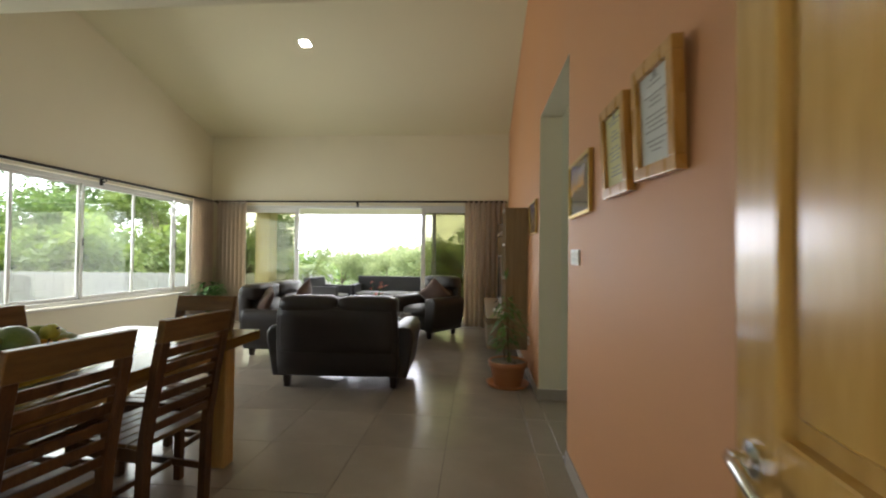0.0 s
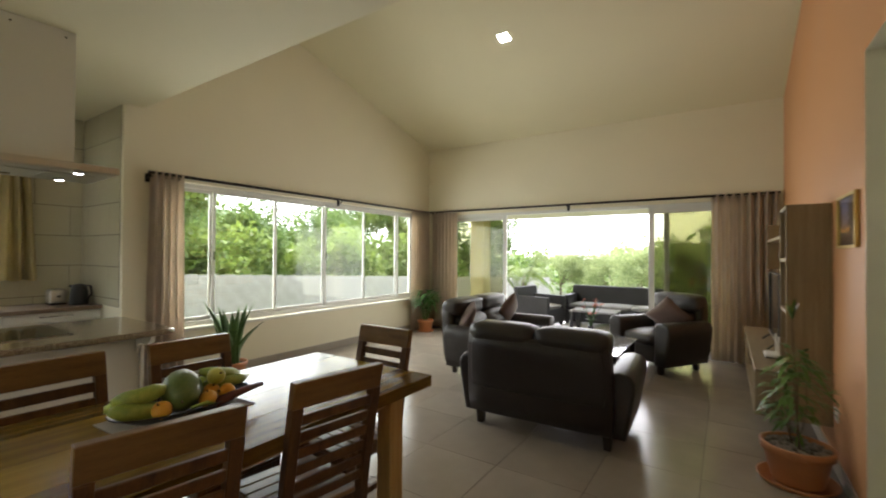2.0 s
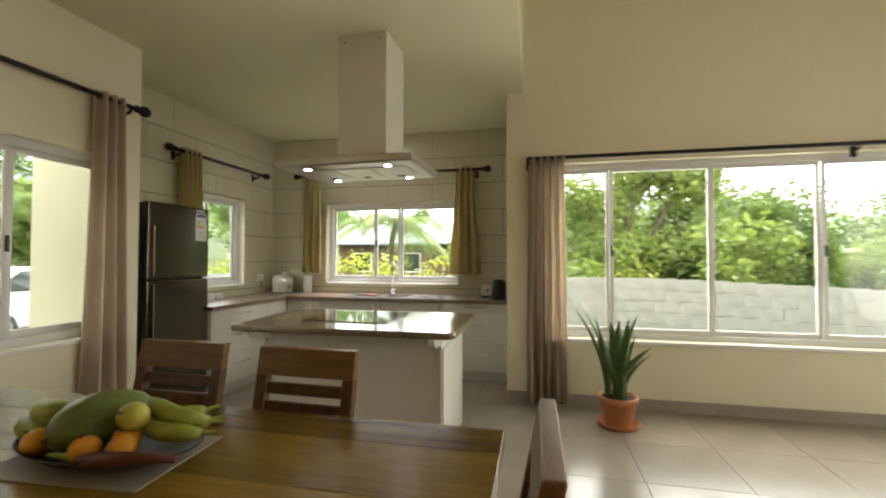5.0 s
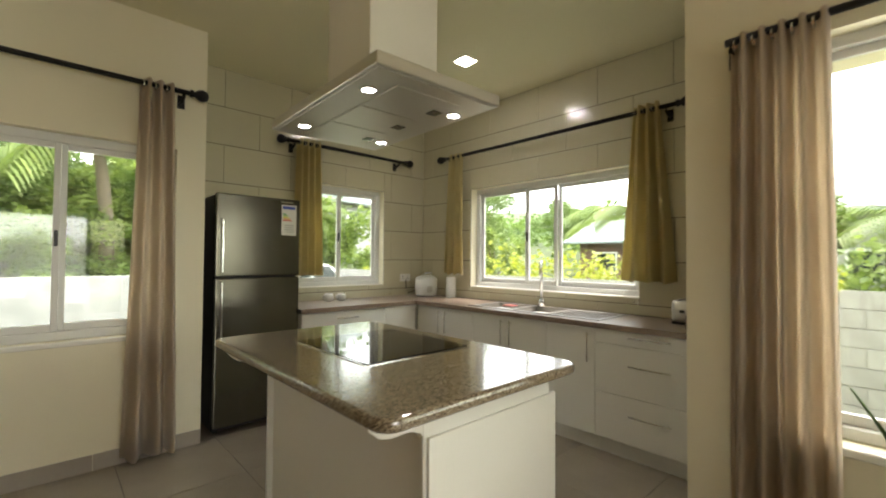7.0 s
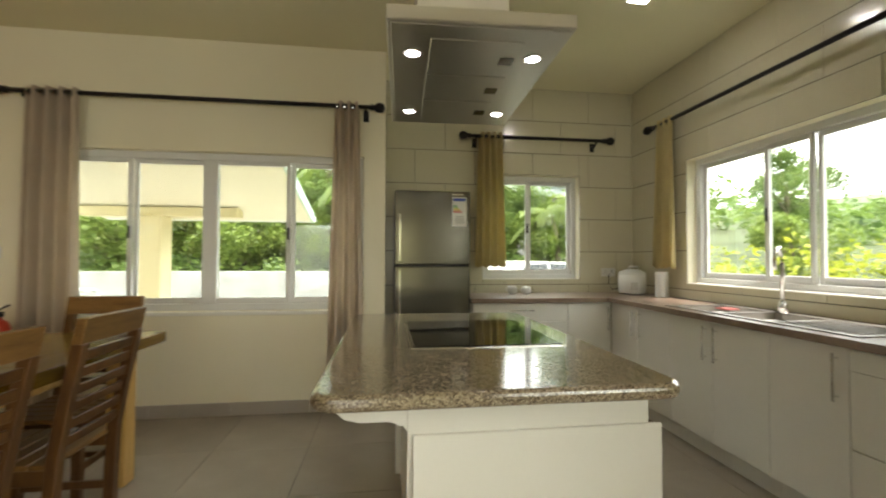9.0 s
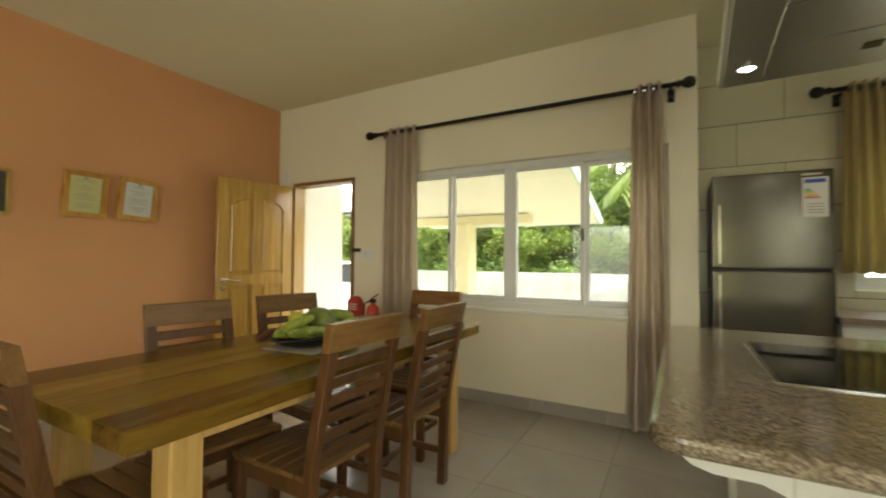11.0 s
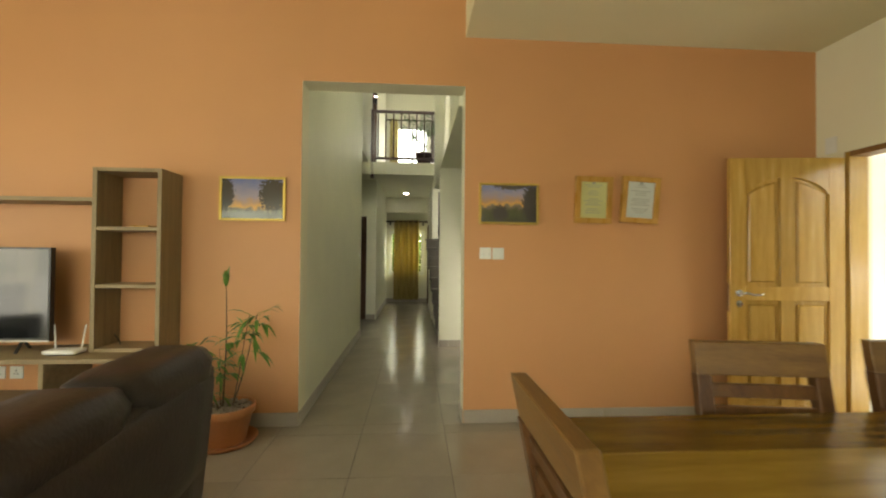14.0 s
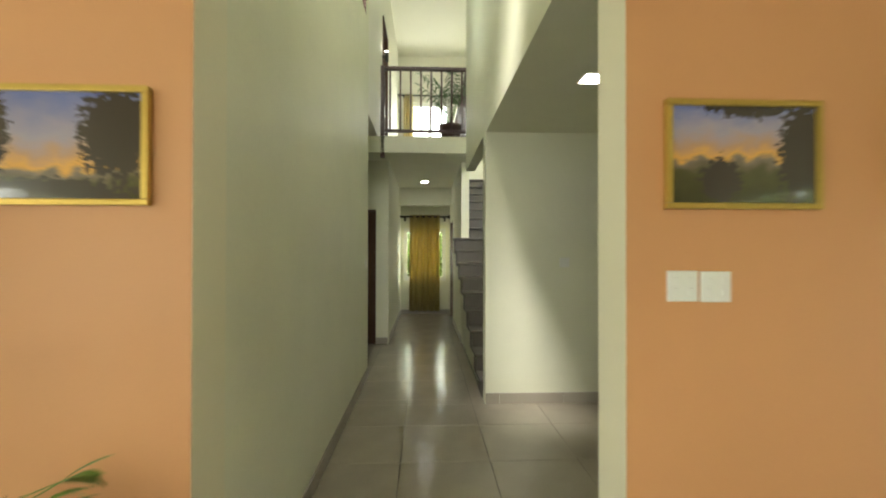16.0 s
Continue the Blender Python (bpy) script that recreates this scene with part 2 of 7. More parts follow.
# ---- mesh tools ----
def box_bm(x0, x1, y0, y1, z0, z1, bevel=0.0, seg=1, bm=None):
    bm2 = bmesh.new()
    bmesh.ops.create_cube(bm2, size=1)
    for v in bm2.verts:
        v.co = Vector(((x0 + x1) / 2 + v.co.x * (x1 - x0), (y0 + y1) / 2 + v.co.y * (y1 - y0), (z0 + z1) / 2 + v.co.z * (z1 - z0)))
    if bevel:
        bmesh.ops.bevel(bm2, geom=bm2.edges[:], offset=bevel, segments=seg, profile=0.7, affect="EDGES")
    if bm is None:
        return bm2
    me = bpy.data.meshes.new("t")
    bm2.to_mesh(me)
    bm2.free()
    bm.from_mesh(me)
    bpy.data.meshes.remove(me)
    return bm


def mesh_of(name, bm, mat, smooth=False):
    me = bpy.data.meshes.new(name)
    bm.normal_update()
    bm.to_mesh(me)
    bm.free()
    for m in (mat if isinstance(mat, (list, tuple)) else [mat]):
        me.materials.append(m)
    if smooth:
        me.shade_smooth()
    return me


def part(name, bm, mat, parent, label="", smooth=False):
    ob = new(name, mesh_of(name, bm, mat, smooth))
    ob.parent = parent
    if label:
        tagged(ob, label)
    return ob


def thing(name, loc, label, category, group="", rz=0, kind=""):
    e = new(name)
    e.empty_display_size = 0.1
    e.matrix_world = pose(*loc, 0, 0, rz)
    return tagged(e, label, category, group, kind)


def solid(name, bm, mat, label, category, group="", kind="", smooth=False):
    return tagged(new(name, mesh_of(name, bm, mat, smooth)), label, category, group, kind)


def tube_bm(pts, r, seg=8, bm=None, taper=1.0, cap=True):
    """A tube through the points."""
    bm = bm or bmesh.new()
    rings = []
    n = len(pts)
    for i, p in enumerate(pts):
        p = Vector(p)
        d = (Vector(pts[min(i + 1, n - 1)]) - Vector(pts[max(i - 1, 0)])).normalized()
        a = d.cross(Vector((0, 0, 1)) if abs(d.z) < 0.9 else Vector((1, 0, 0))).normalized()
        b = d.cross(a)
        rr = r * (1 + (taper - 1) * i / max(1, n - 1))
        rings.append([bm.verts.new(p + a * math.cos(k * 2 * math.pi / seg) * rr + b * math.sin(k * 2 * math.pi / seg) * rr) for k in range(seg)])
    for r0, r1 in zip(rings, rings[1:]):
        for k in range(seg):
            bm.faces.new((r0[k], r0[(k + 1) % seg], r1[(k + 1) % seg], r1[k]))
    if cap:
        bm.faces.new(rings[0][::-1])
        bm.faces.new(rings[-1])
    return bm


def lathe_bm(profile, seg=20, bm=None, at=(0, 0, 0)):
    """Turns (radius, height) pairs round the z axis."""
    bm = bm or bmesh.new()
    o = Vector(at)
    rings = []
    for r, z in profile:
        if r < 1e-5:
            rings.append([bm.verts.new(o + Vector((0, 0, z)))])
        else:
            rings.append([bm.verts.new(o + Vector((r * math.cos(k * 2 * math.pi / seg), r * math.sin(k * 2 * math.pi / seg), z))) for k in range(seg)])
    for a, b in zip(rings, rings[1:]):
        for k in range(seg):
            q = [a[k % len(a)], a[(k + 1) % len(a)], b[(k + 1) % len(b)], b[k % len(b)]]
            q = list(dict.fromkeys(q))
            if len(q) > 2:
                bm.faces.new(q)
    return bm


def prism_bm(poly, axis, a0, a1, bm=None):
    """A polygon in the other two axes, drawn out along axis."""
    bm = bm or bmesh.new()

    def at(p, a):
        c = list(p)
        c.insert("xyz".index(axis), a)
        return bm.verts.new(c)
    lo, hi = [at(p, a0) for p in poly], [at(p, a1) for p in poly]
    n = len(poly)
    for i in range(n):
        bm.faces.new((lo[i], lo[(i + 1) % n], hi[(i + 1) % n], hi[i]))
    bm.faces.new(lo[::-1])
    bm.faces.new(hi)
    bmesh.ops.recalc_face_normals(bm, faces=bm.faces[:])
    return bm


def wall_bm(axis, c0, c1, u0, u1, z0, z1, holes=(), bm=None):
    """A wall across axis from c0 to c1, along the other from u0 to u1, with holes (u0, u1, z0, z1) right through it."""
    bm = bm or bmesh.new()
    us = sorted({u0, u1, *(h[0] for h in holes), *(h[1] for h in holes)})
    zs = sorted({z0, z1, *(h[2] for h in holes), *(h[3] for h in holes)})
    full = lambda i, j: 0 <= i < len(us) - 1 and 0 <= j < len(zs) - 1 and not any(
        h[0] <= us[i] < h[1] and h[2] <= zs[j] < h[3] for h in holes)
    vert = {}

    def v(c, i, j):
        if (c, i, j) not in vert:
            vert[c, i, j] = bm.verts.new((c, us[i], zs[j]) if axis == "x" else (us[i], c, zs[j]))
        return vert[c, i, j]
    for i in range(len(us) - 1):
        for j in range(len(zs) - 1):
            if not full(i, j):
                continue
            for c in (c0, c1):
                bm.faces.new([v(c, *k) for k in ((i, j), (i + 1, j), (i + 1, j + 1), (i, j + 1))])
            for di, dj, a, b in ((-1, 0, (i, j), (i, j + 1)), (1, 0, (i + 1, j), (i + 1, j + 1)), (0, -1, (i, j), (i + 1, j)), (0, 1, (i, j + 1), (i + 1, j + 1))):
                if not full(i + di, j + dj):
                    bm.faces.new((v(c0, *a), v(c0, *b), v(c1, *b), v(c1, *a)))
    bmesh.ops.recalc_face_normals(bm, faces=bm.faces[:])
    return bm


def by_normal(ob, axis, sign, inside):
    """The faces that look along sign * axis take the second material, up to inside."""
    for p in ob.data.polygons:
        if p.normal["xyz".index(axis)] * sign > 0.9 and inside(p.center):
            p.material_index = 1
# ---- the large structure ----
WX, NY, CZ, BY = -5.72, 8.05, 2.985, 2.90      # window wall, sliding-door wall, low ceiling, edge of the low ceiling
KS, KW, STEP, PIER = KITCHEN_Y, KITCHEN_X, -4.26, 2.73  # kitchen walls
RISE = 0.28


def slope(y):
    return 3.57 + RISE * (NY - y)


def setting(name, bm, mat, label, category="wall"):
    return solid(name, bm, mat, label, category, kind="structure")


east = wall_bm("x", 0, 0.2, -0.2, NY + 0.2, -0.05, CZ, [(2.90, 4.14, -0.05, 2.60)])
prism_bm([(BY, CZ), (NY + 0.2, CZ), (NY + 0.2, slope(NY + 0.2)), (BY, slope(BY))], "x", 0, 0.2, east)
w = setting("wall_east", east, [M["hall"], M["orange"], M["white"]], "orange painted wall with a tall doorless opening to the hall")
by_normal(w, "x", -1, lambda c: c.x < 0.1)
for p in w.data.polygons:
    if abs(p.normal.x) < 0.1 and 2.8 < p.center.y < 4.2:
        p.material_index = 2
west = wall_bm("x", WX - 0.2, WX, PIER + 0.2, NY + 0.2, -0.05, CZ, [(3.12, 7.62, 0.62, 2.27)])
prism_bm([(BY, CZ), (NY + 0.2, CZ), (NY + 0.2, slope(NY + 0.2)), (BY, slope(BY))], "x", WX - 0.2, WX, west)
setting("wall_west", west, M["white"], "white gable wall with a long aluminium window")
setting("wall_north", wall_bm("y", NY, NY + 0.2, WX, 0, -0.05, 3.57, [(-5.25, -0.45, -0.05, 2.25)]), M["white"],
        "white wall with a wide sliding door to the terrace")
setting("wall_front", wall_bm("y", -0.2, 0, STEP, 0, -0.05, CZ, [(-1.13, -0.25, -0.05, 2.1), (-4.08, -1.72, 0.82, 2.09)]), M["white"],
        "white front wall with the entrance and a sliding window")
setting("wall_step", wall_bm("x", STEP, STEP + 0.2, KS - 0.2, -0.2, -0.05, CZ), M["white"], "white return wall beside the fridge")
setting("wall_kitchen_south", wall_bm("y", KS - 0.2, KS, KW - 0.2, STEP, -0.05, CZ, [(-6.24, -5.22, 1.04, 2.1)]), M["white"],
        "kitchen wall with a small sliding window")
setting("wall_kitchen_west", wall_bm("x", KW - 0.2, KW, KS, PIER + 0.2, -0.05, CZ, [(0.24, 2.05, 1.04, 2.1)]), M["white"],
        "kitchen wall with a sliding window over the sink")
setting("wall_pier", wall_bm("y", PIER, PIER + 0.2, KW, WX, -0.05, CZ), M["white"], "white pier between kitchen and living room")
b = bmesh.new()
box_bm(KW - 0.2, 0.2, KS - 0.2, BY, CZ, CZ + 0.12, bm=b)
setting("ceiling_low", b, M["ceiling"], "flat painted ceiling over kitchen and dining table", "ceiling")
setting("wall_bulkhead", wall_bm("y", BY - 0.12, BY, WX, 0, CZ + 0.12, slope(BY)), M["ceiling"], "upright face above the edge of the low ceiling", "wall")
b = prism_bm([(BY - 0.12, slope(BY - 0.12)), (NY + 0.2, slope(NY + 0.2)), (NY + 0.2, slope(NY + 0.2) + 0.15), (BY - 0.12, slope(BY - 0.12) + 0.15)], "x", WX - 0.2, 0.2)
setting("ceiling_sloped", b, M["ceiling"], "high sloping painted ceiling over the living room", "ceiling")

# hall and landing
HN, HS, HX = 4.14, 2.93, 8.45
setting("wall_hall_north", wall_bm("y", HN, HN + 0.2, 0.2, 3.65, -0.05, 6.2, [(3.0, 3.45, 4.0, 5.6)]), M["hall"],
        "pale green double-height hall wall")
setting("wall_hall_recess", wall_bm("x", 5.3, 5.5, 4.05, 5.6, -0.05, 2.8, [(4.24, 5.04, -0.05, 2.05)]), M["hall"], "pale green wall with a dark door")
setting("wall_hall_recess_back", wall_bm("y", 5.6, 5.8, 3.45, 5.5, -0.05, 2.8), M["hall"], "pale green recess wall")
setting("wall_hall_recess_side", wall_bm("x", 3.45, 3.65, HN + 0.2, 5.6, -0.05, 2.8), M["hall"], "pale green recess side")
setting("wall_hall_far_north", wall_bm("y", 4.05, 4.25, 5.5, HX, -0.05, 2.8), M["hall"], "pale green wall of the far hall")
setting("wall_hall_end", wall_bm("x", HX, HX + 0.2, 2.0, 4.25, -0.05, 2.8, [(3.02, 3.98, 0.75, 1.95)]), M["hall"], "pale green end wall with a window")
setting("wall_stair_west", wall_bm("x", 2.7, 2.85, 0.4, HS, -0.05, 2.52), M["hall"], "pale green wall facing the opening")
setting("wall_alcove_south", wall_bm("y", 0.25, 0.4, 0.2, 2.85, -0.05, 2.52), M["hall"], "pale green wall of the side passage")
b = bmesh.new()
box_bm(0.2, 2.85, 0.25, HS - 0.12, 2.52, 2.64, bm=b)
setting("ceiling_alcove", b, M["hall"], "low ceiling of the side passage", "ceiling")
setting("wall_hall_south_upper", wall_bm("y", HS - 0.12, HS, 0.2, 4.6, 2.52, 6.2), M["hall"], "pale green upper wall over the side passage")
b = bmesh.new()
box_bm(4.75, 9.6, HS - 0.12, HN + 0.2, 2.8, 3.03, bm=b)
box_bm(3.65, 5.5, HN + 0.2, 5.8, 2.8, 3.03, bm=b)
setting("landing_slab", b, M["hall"], "upper landing floor with a white edge", "landing")
setting("wall_hall_lintel", wall_bm("x", HX - 0.45, HX - 0.3, HS, 4.05, 2.42, 2.8), M["hall"], "lintel before the end window")
setting("wall_landing_back", wall_bm("x", 9.2, 9.35, 1.2, 5.8, 3.03, 6.2, [(2.88, 3.86, 3.9, 5.08)]), M["landing"], "white landing wall with a bright window")
setting("wall_landing_north", wall_bm("y", HN + 0.02, HN + 0.2, 3.65, 9.2, 3.03, 6.2, [(5.4, 6.2, 3.03, 5.1)]), M["landing"], "white landing wall with a dark door frame")
setting("wall_stairwell_south", wall_bm("y", 1.7, 1.85, 2.85, 9.35, -0.05, 6.2), M["hall"], "stairwell wall")
b = bmesh.new()
box_bm(0.2, 9.35, 1.7, 5.8, 6.2, 6.3, bm=b)
setting("ceiling_hall", b, M["landing"], "ceiling of the double-height hall", "ceiling")
saw = [(2.9, -0.05), (5.34, -0.05), (5.34, 1.44), (2.98, 0.02)]
setting("wall_stair_side", prism_bm(saw, "y", HS - 0.1, HS - 0.02), M["hall"], "pale green wall beneath the stairs")
setting("wall_hall_south_far", wall_bm("y", HS - 0.12, HS, 5.35, HX, -0.05, 2.8, [(7.3, 8.1, -0.05, 2.05)]), M["hall"], "pale green wall with a dark door frame beyond the stairs")

# floor bed beneath the tiles
b = bmesh.new()
box_bm(KW - 0.2, 9.6, KS - 0.2, NY + 0.2, -0.15, -0.004, bm=b)
FLOOR = setting("floor", b, M["grout"], "grey-beige square floor tiles with fine joints", "floor")
# ---- things: shared makers ----
def bar_bm(p, q, w, h, bevel=0.004):
    """A straight bar of section w x h from p to q, with h upright where it can be."""
    p, q = Vector(p), Vector(q)
    d = q - p
    bm = box_bm(-w / 2, w / 2, -h / 2, h / 2, 0, d.length, bevel)
    z = d.normalized()
    up = Vector((0, 0, 1)) if abs(z.z) < 0.95 else Vector((0, 1, 0))
    x = up.cross(z).normalized()
    y = z.cross(x)
    m = Matrix((x, y, z)).transposed().to_4x4()
    m.translation = p
    bmesh.ops.transform(bm, matrix=m, verts=bm.verts[:])
    return bm


def soft_box(x0, x1, y0, y1, z0, z1, r, bulge=0.0, seg=3):
    """A padded block: rounded edges, and faces that swell by bulge."""
    bm = bmesh.new()
    bmesh.ops.create_cube(bm, size=2)
    bmesh.ops.subdivide_edges(bm, edges=bm.edges[:], cuts=5, use_grid_fill=True)
    hx, hy, hz = (x1 - x0) / 2, (y1 - y0) / 2, (z1 - z0) / 2
    c = Vector(((x0 + x1) / 2, (y0 + y1) / 2, (z0 + z1) / 2))
    for v in bm.verts:
        u = v.co.copy()
        p = Vector((u.x * hx, u.y * hy, u.z * hz))
        k = Vector((max(-hx + r, min(hx - r, p.x)), max(-hy + r, min(hy - r, p.y)), max(-hz + r, min(hz - r, p.z))))
        d = p - k
        if d.length > 1e-6:
            p = k + d.normalized() * r
        s = [(1 - u[i] ** 2) for i in range(3)]
        p.x += bulge * u.x * s[1] * s[2]
        p.y += bulge * u.y * s[0] * s[2]
        p.z += bulge * u.z * s[0] * s[1]
        v.co = c + p
    return bm


def bend(bm, f):
    for v in bm.verts:
        v.co = Vector(f(*v.co))
    return bm


def curtain(name, p0, p1, z0, z1, folds, mat, label, depth=0.045, flare=1.15, group="", sweep=(0, 0)):
    """A hanging cloth from p0 to p1 (x, y at the top) in deep folds, with eyelets along its top."""
    root = thing(name, (p0[0], p0[1], z1), label, "curtain", group)
    along = Vector((p1[0] - p0[0], p1[1] - p0[1], 0))
    side = Vector((-along.y, along.x, 0)).normalized()
    n, rows, bm = folds * 10, 12, bmesh.new()
    rnd = random.Random(name + str(p0))
    phase = [rnd.uniform(-0.9, 0.9) for _ in range(folds + 2)]
    sheets = []
    for layer in (0, 0.004):
        grid = []
        for j in range(rows + 1):
            v = j / rows
            row = []
            for i in range(n + 1):
                u = i / n
                f = u * folds
                wob = phase[int(f)] * (1 - f % 1) + phase[int(f) + 1] * (f % 1)
                a = math.sin(f * 2 * math.pi + wob * v * 1.6) * depth * (0.75 + 0.45 * v + 0.25 * wob * v)
                s = (u - 0.5) * (1 + (flare - 1) * v) + 0.5 + 0.012 * wob * v
                row.append(bm.verts.new(along * s + side * (a + layer) + Vector((sweep[0] * v * v, sweep[1] * v * v, (z0 - z1) * v + 0.01 * math.cos(f * 6.283) * v))))
            grid.append(row)
        sheets.append(grid)
        for j in range(rows):
            for i in range(n):
                bm.faces.new((grid[j][i], grid[j][i + 1], grid[j + 1][i + 1], grid[j + 1][i]))
    a, c = sheets
    for j in range(rows):
        for i in (0, n):
            bm.faces.new((a[j][i], a[j + 1][i], c[j + 1][i], c[j][i]))
    for i in range(n):
        for j in (0, rows):
            bm.faces.new((a[j][i], a[j][i + 1], c[j][i + 1], c[j][i]))
    bmesh.ops.recalc_face_normals(bm, faces=bm.faces[:])
    part("cloth", bm, mat, root, smooth=True)
    ring = mesh_of("eyelet", lathe_bm([(0.019, -0.003), (0.027, -0.003), (0.027, 0.003), (0.019, 0.003), (0.019, -0.003)], 14), M["chrome"])
    for i in range(folds * 2):
        e = new("eyelet", ring)
        e.parent = root
        p = along * ((i + 0.5) / folds / 2)
        e.matrix_basis = Matrix.Translation(p + Vector((0, 0, -0.045))) @ along.normalized().to_track_quat("Z", "Y").to_matrix().to_4x4()
    return root


def curtain_rod(p0, p1, z, wall, label, brackets=(0.03, 0.97), r=0.017, ends=(True, True)):
    """A pole with ball ends on brackets that reach back to the wall (a vector)."""
    root = thing("curtain_rod", (p0[0], p0[1], z), label, "curtain rod")
    d = Vector((p1[0] - p0[0], p1[1] - p0[1], 0))
    part("pole", tube_bm([(0, 0, 0), d], r, 10), M["rod"], root, smooth=True)
    for on, at, out in ((ends[0], Vector(), -1), (ends[1], d, 1)):
        if on:
            bm = lathe_bm([(0, 0), (0.026, 0), (0.026, 0.014), (0.017, 0.024), (0.036, 0.05), (0.042, 0.075), (0.033, 0.104), (0, 0.118)], 14)
            q = (d.normalized() * out).to_track_quat("Z", "Y").to_matrix().to_4x4()
            q.translation = at
            bmesh.ops.transform(bm, matrix=q, verts=bm.verts[:])
            part("finial", bm, M["rod"], root, smooth=True)
    for f in brackets:
        p = d * f
        bm = tube_bm([p + Vector((0, 0, -0.012)), p + Vector((0, 0, -0.035)), p + Vector(wall) * 0.6 + Vector((0, 0, -0.055)), p + Vector(wall) + Vector((0, 0, -0.055))], 0.011, 8)
        w = p + Vector(wall)
        n = Vector(wall).normalized() * 0.006
        h = Vector((abs(n.y) > 0 and 0.022 or 0.006, abs(n.x) > 0 and 0.022 or 0.006, 0.05))
        c = w - n
        box_bm(c.x - h.x, c.x + h.x, c.y - h.y, c.y + h.y, c.z - 0.095, c.z - 0.005, bm=bm)
        part("bracket", bm, M["rod"], root)
    return root


def sliding_window(name, axis, c, u0, u1, z0, z1, stops, label, sill=0.0, inward=1, frame_w=0.05, depth=0.07):
    """An aluminium window in a wall across axis at c: outer frame, leaves between the stops, and a pane in each leaf."""
    root = thing(name, (c, u0, z0) if axis == "x" else (u0, c, z0), label, "window", kind="structure")

    def bx(a0, a1, b0, b1, d0, d1, bev=0.004):
        lo, hi = min(d0, d1), max(d0, d1)
        if axis == "x":
            return box_bm(lo, hi, a0 - u0, a1 - u0, b0 - z0, b1 - z0, bev)
        return box_bm(a0 - u0, a1 - u0, lo, hi, b0 - z0, b1 - z0, bev)
    f, d = frame_w, depth
    part("window_frame", bx(u0, u1, z0, z0 + f, -d / 2, d / 2), M["alu"], root, "white aluminium bottom track")
    part("window_frame", bx(u0, u1, z1 - f, z1, -d / 2, d / 2), M["alu"], root)
    part("window_frame", bx(u0, u0 + f, z0 + f, z1 - f, -d / 2, d / 2), M["alu"], root)
    part("window_frame", bx(u1 - f, u1, z0 + f, z1 - f, -d / 2, d / 2), M["alu"], root)
    edges = [u0 + f, *stops, u1 - f]
    for i, (a, b_) in enumerate(zip(edges, edges[1:])):
        o = 0.014 if i % 2 else -0.014
        w = 0.032
        leaf = part("sash", bx(a, a + w, z0 + f, z1 - f, o - 0.014, o + 0.014), M["alu"], root)
        part("sash", bx(b_ - w, b_, z0 + f, z1 - f, o - 0.014, o + 0.014), M["alu"], root)
        part("sash", bx(a + w, b_ - w, z0 + f, z0 + f + 0.045, o - 0.014, o + 0.014), M["alu"], root)
        part("sash", bx(a + w, b_ - w, z1 - f - 0.035, z1 - f, o - 0.014, o + 0.014), M["alu"], root)
        g = part("pane", bx(a + w, b_ - w, z0 + f + 0.045, z1 - f - 0.035, o - 0.003, o + 0.003, 0), M["glass"], root, "clear glass pane")
        g.visible_shadow = False
        if i % 2:
            part("latch", bx(a + 0.006, a + 0.026, (z0 + z1) / 2 - 0.06, (z0 + z1) / 2 + 0.04, o + inward * 0.014, o + inward * 0.03), M["black"], leaf, "small dark latch")
    return root


def pot_bm(r, h):
    return lathe_bm([(0, 0), (r * 0.68, 0), (r * 0.72, 0.02), (r * 0.92, h * 0.78), (r * 1.0, h * 0.79), (r * 1.03, h * 0.98), (r * 1.0, h), (r * 0.92, h), (r * 0.9, h * 0.86), (0, h * 0.86)], 28)


def pot(root, r, h, mat, soil):
    part("pot", pot_bm(r, h), mat, root, smooth=True)
    part("saucer", lathe_bm([(0, 0.004), (r * 0.95, 0.004), (r * 1.08, 0.03), (r * 1.12, 0.03), (r * 1.0, -0.001), (0, -0.001)], 28), mat, root, smooth=True)
    part("soil", lathe_bm([(r * 0.89, h * 0.88), (r * 0.5, h * 0.905), (0, h * 0.9)], 20), soil, root)


def leaf_bm(bm, base, direction, length, width, droop=0.3, seg=4, fold=0.15):
    """One pointed leaf, folded along its middle and bending down."""
    d = Vector(direction).normalized()
    side = d.cross(Vector((0, 0, 1)))
    side = side.normalized() if side.length > 0.05 else Vector((1, 0, 0))
    up = side.cross(d)
    rows = []
    for i in range(seg + 1):
        t = i / seg
        w = width * math.sin(math.pi * min(0.98, 0.06 + 0.94 * t) ** 0.8) * 0.5
        c = Vector(base) + d * (length * t) + Vector((0, 0, -droop * length * t * t))
        rows.append((bm.verts.new(c - side * w + up * w * fold), bm.verts.new(c), bm.verts.new(c + side * w + up * w * fold)))
    for a, b_ in zip(rows, rows[1:]):
        bm.faces.new((a[0], a[1], b_[1], b_[0]))
        bm.faces.new((a[1], a[2], b_[2], b_[1]))
    return bm


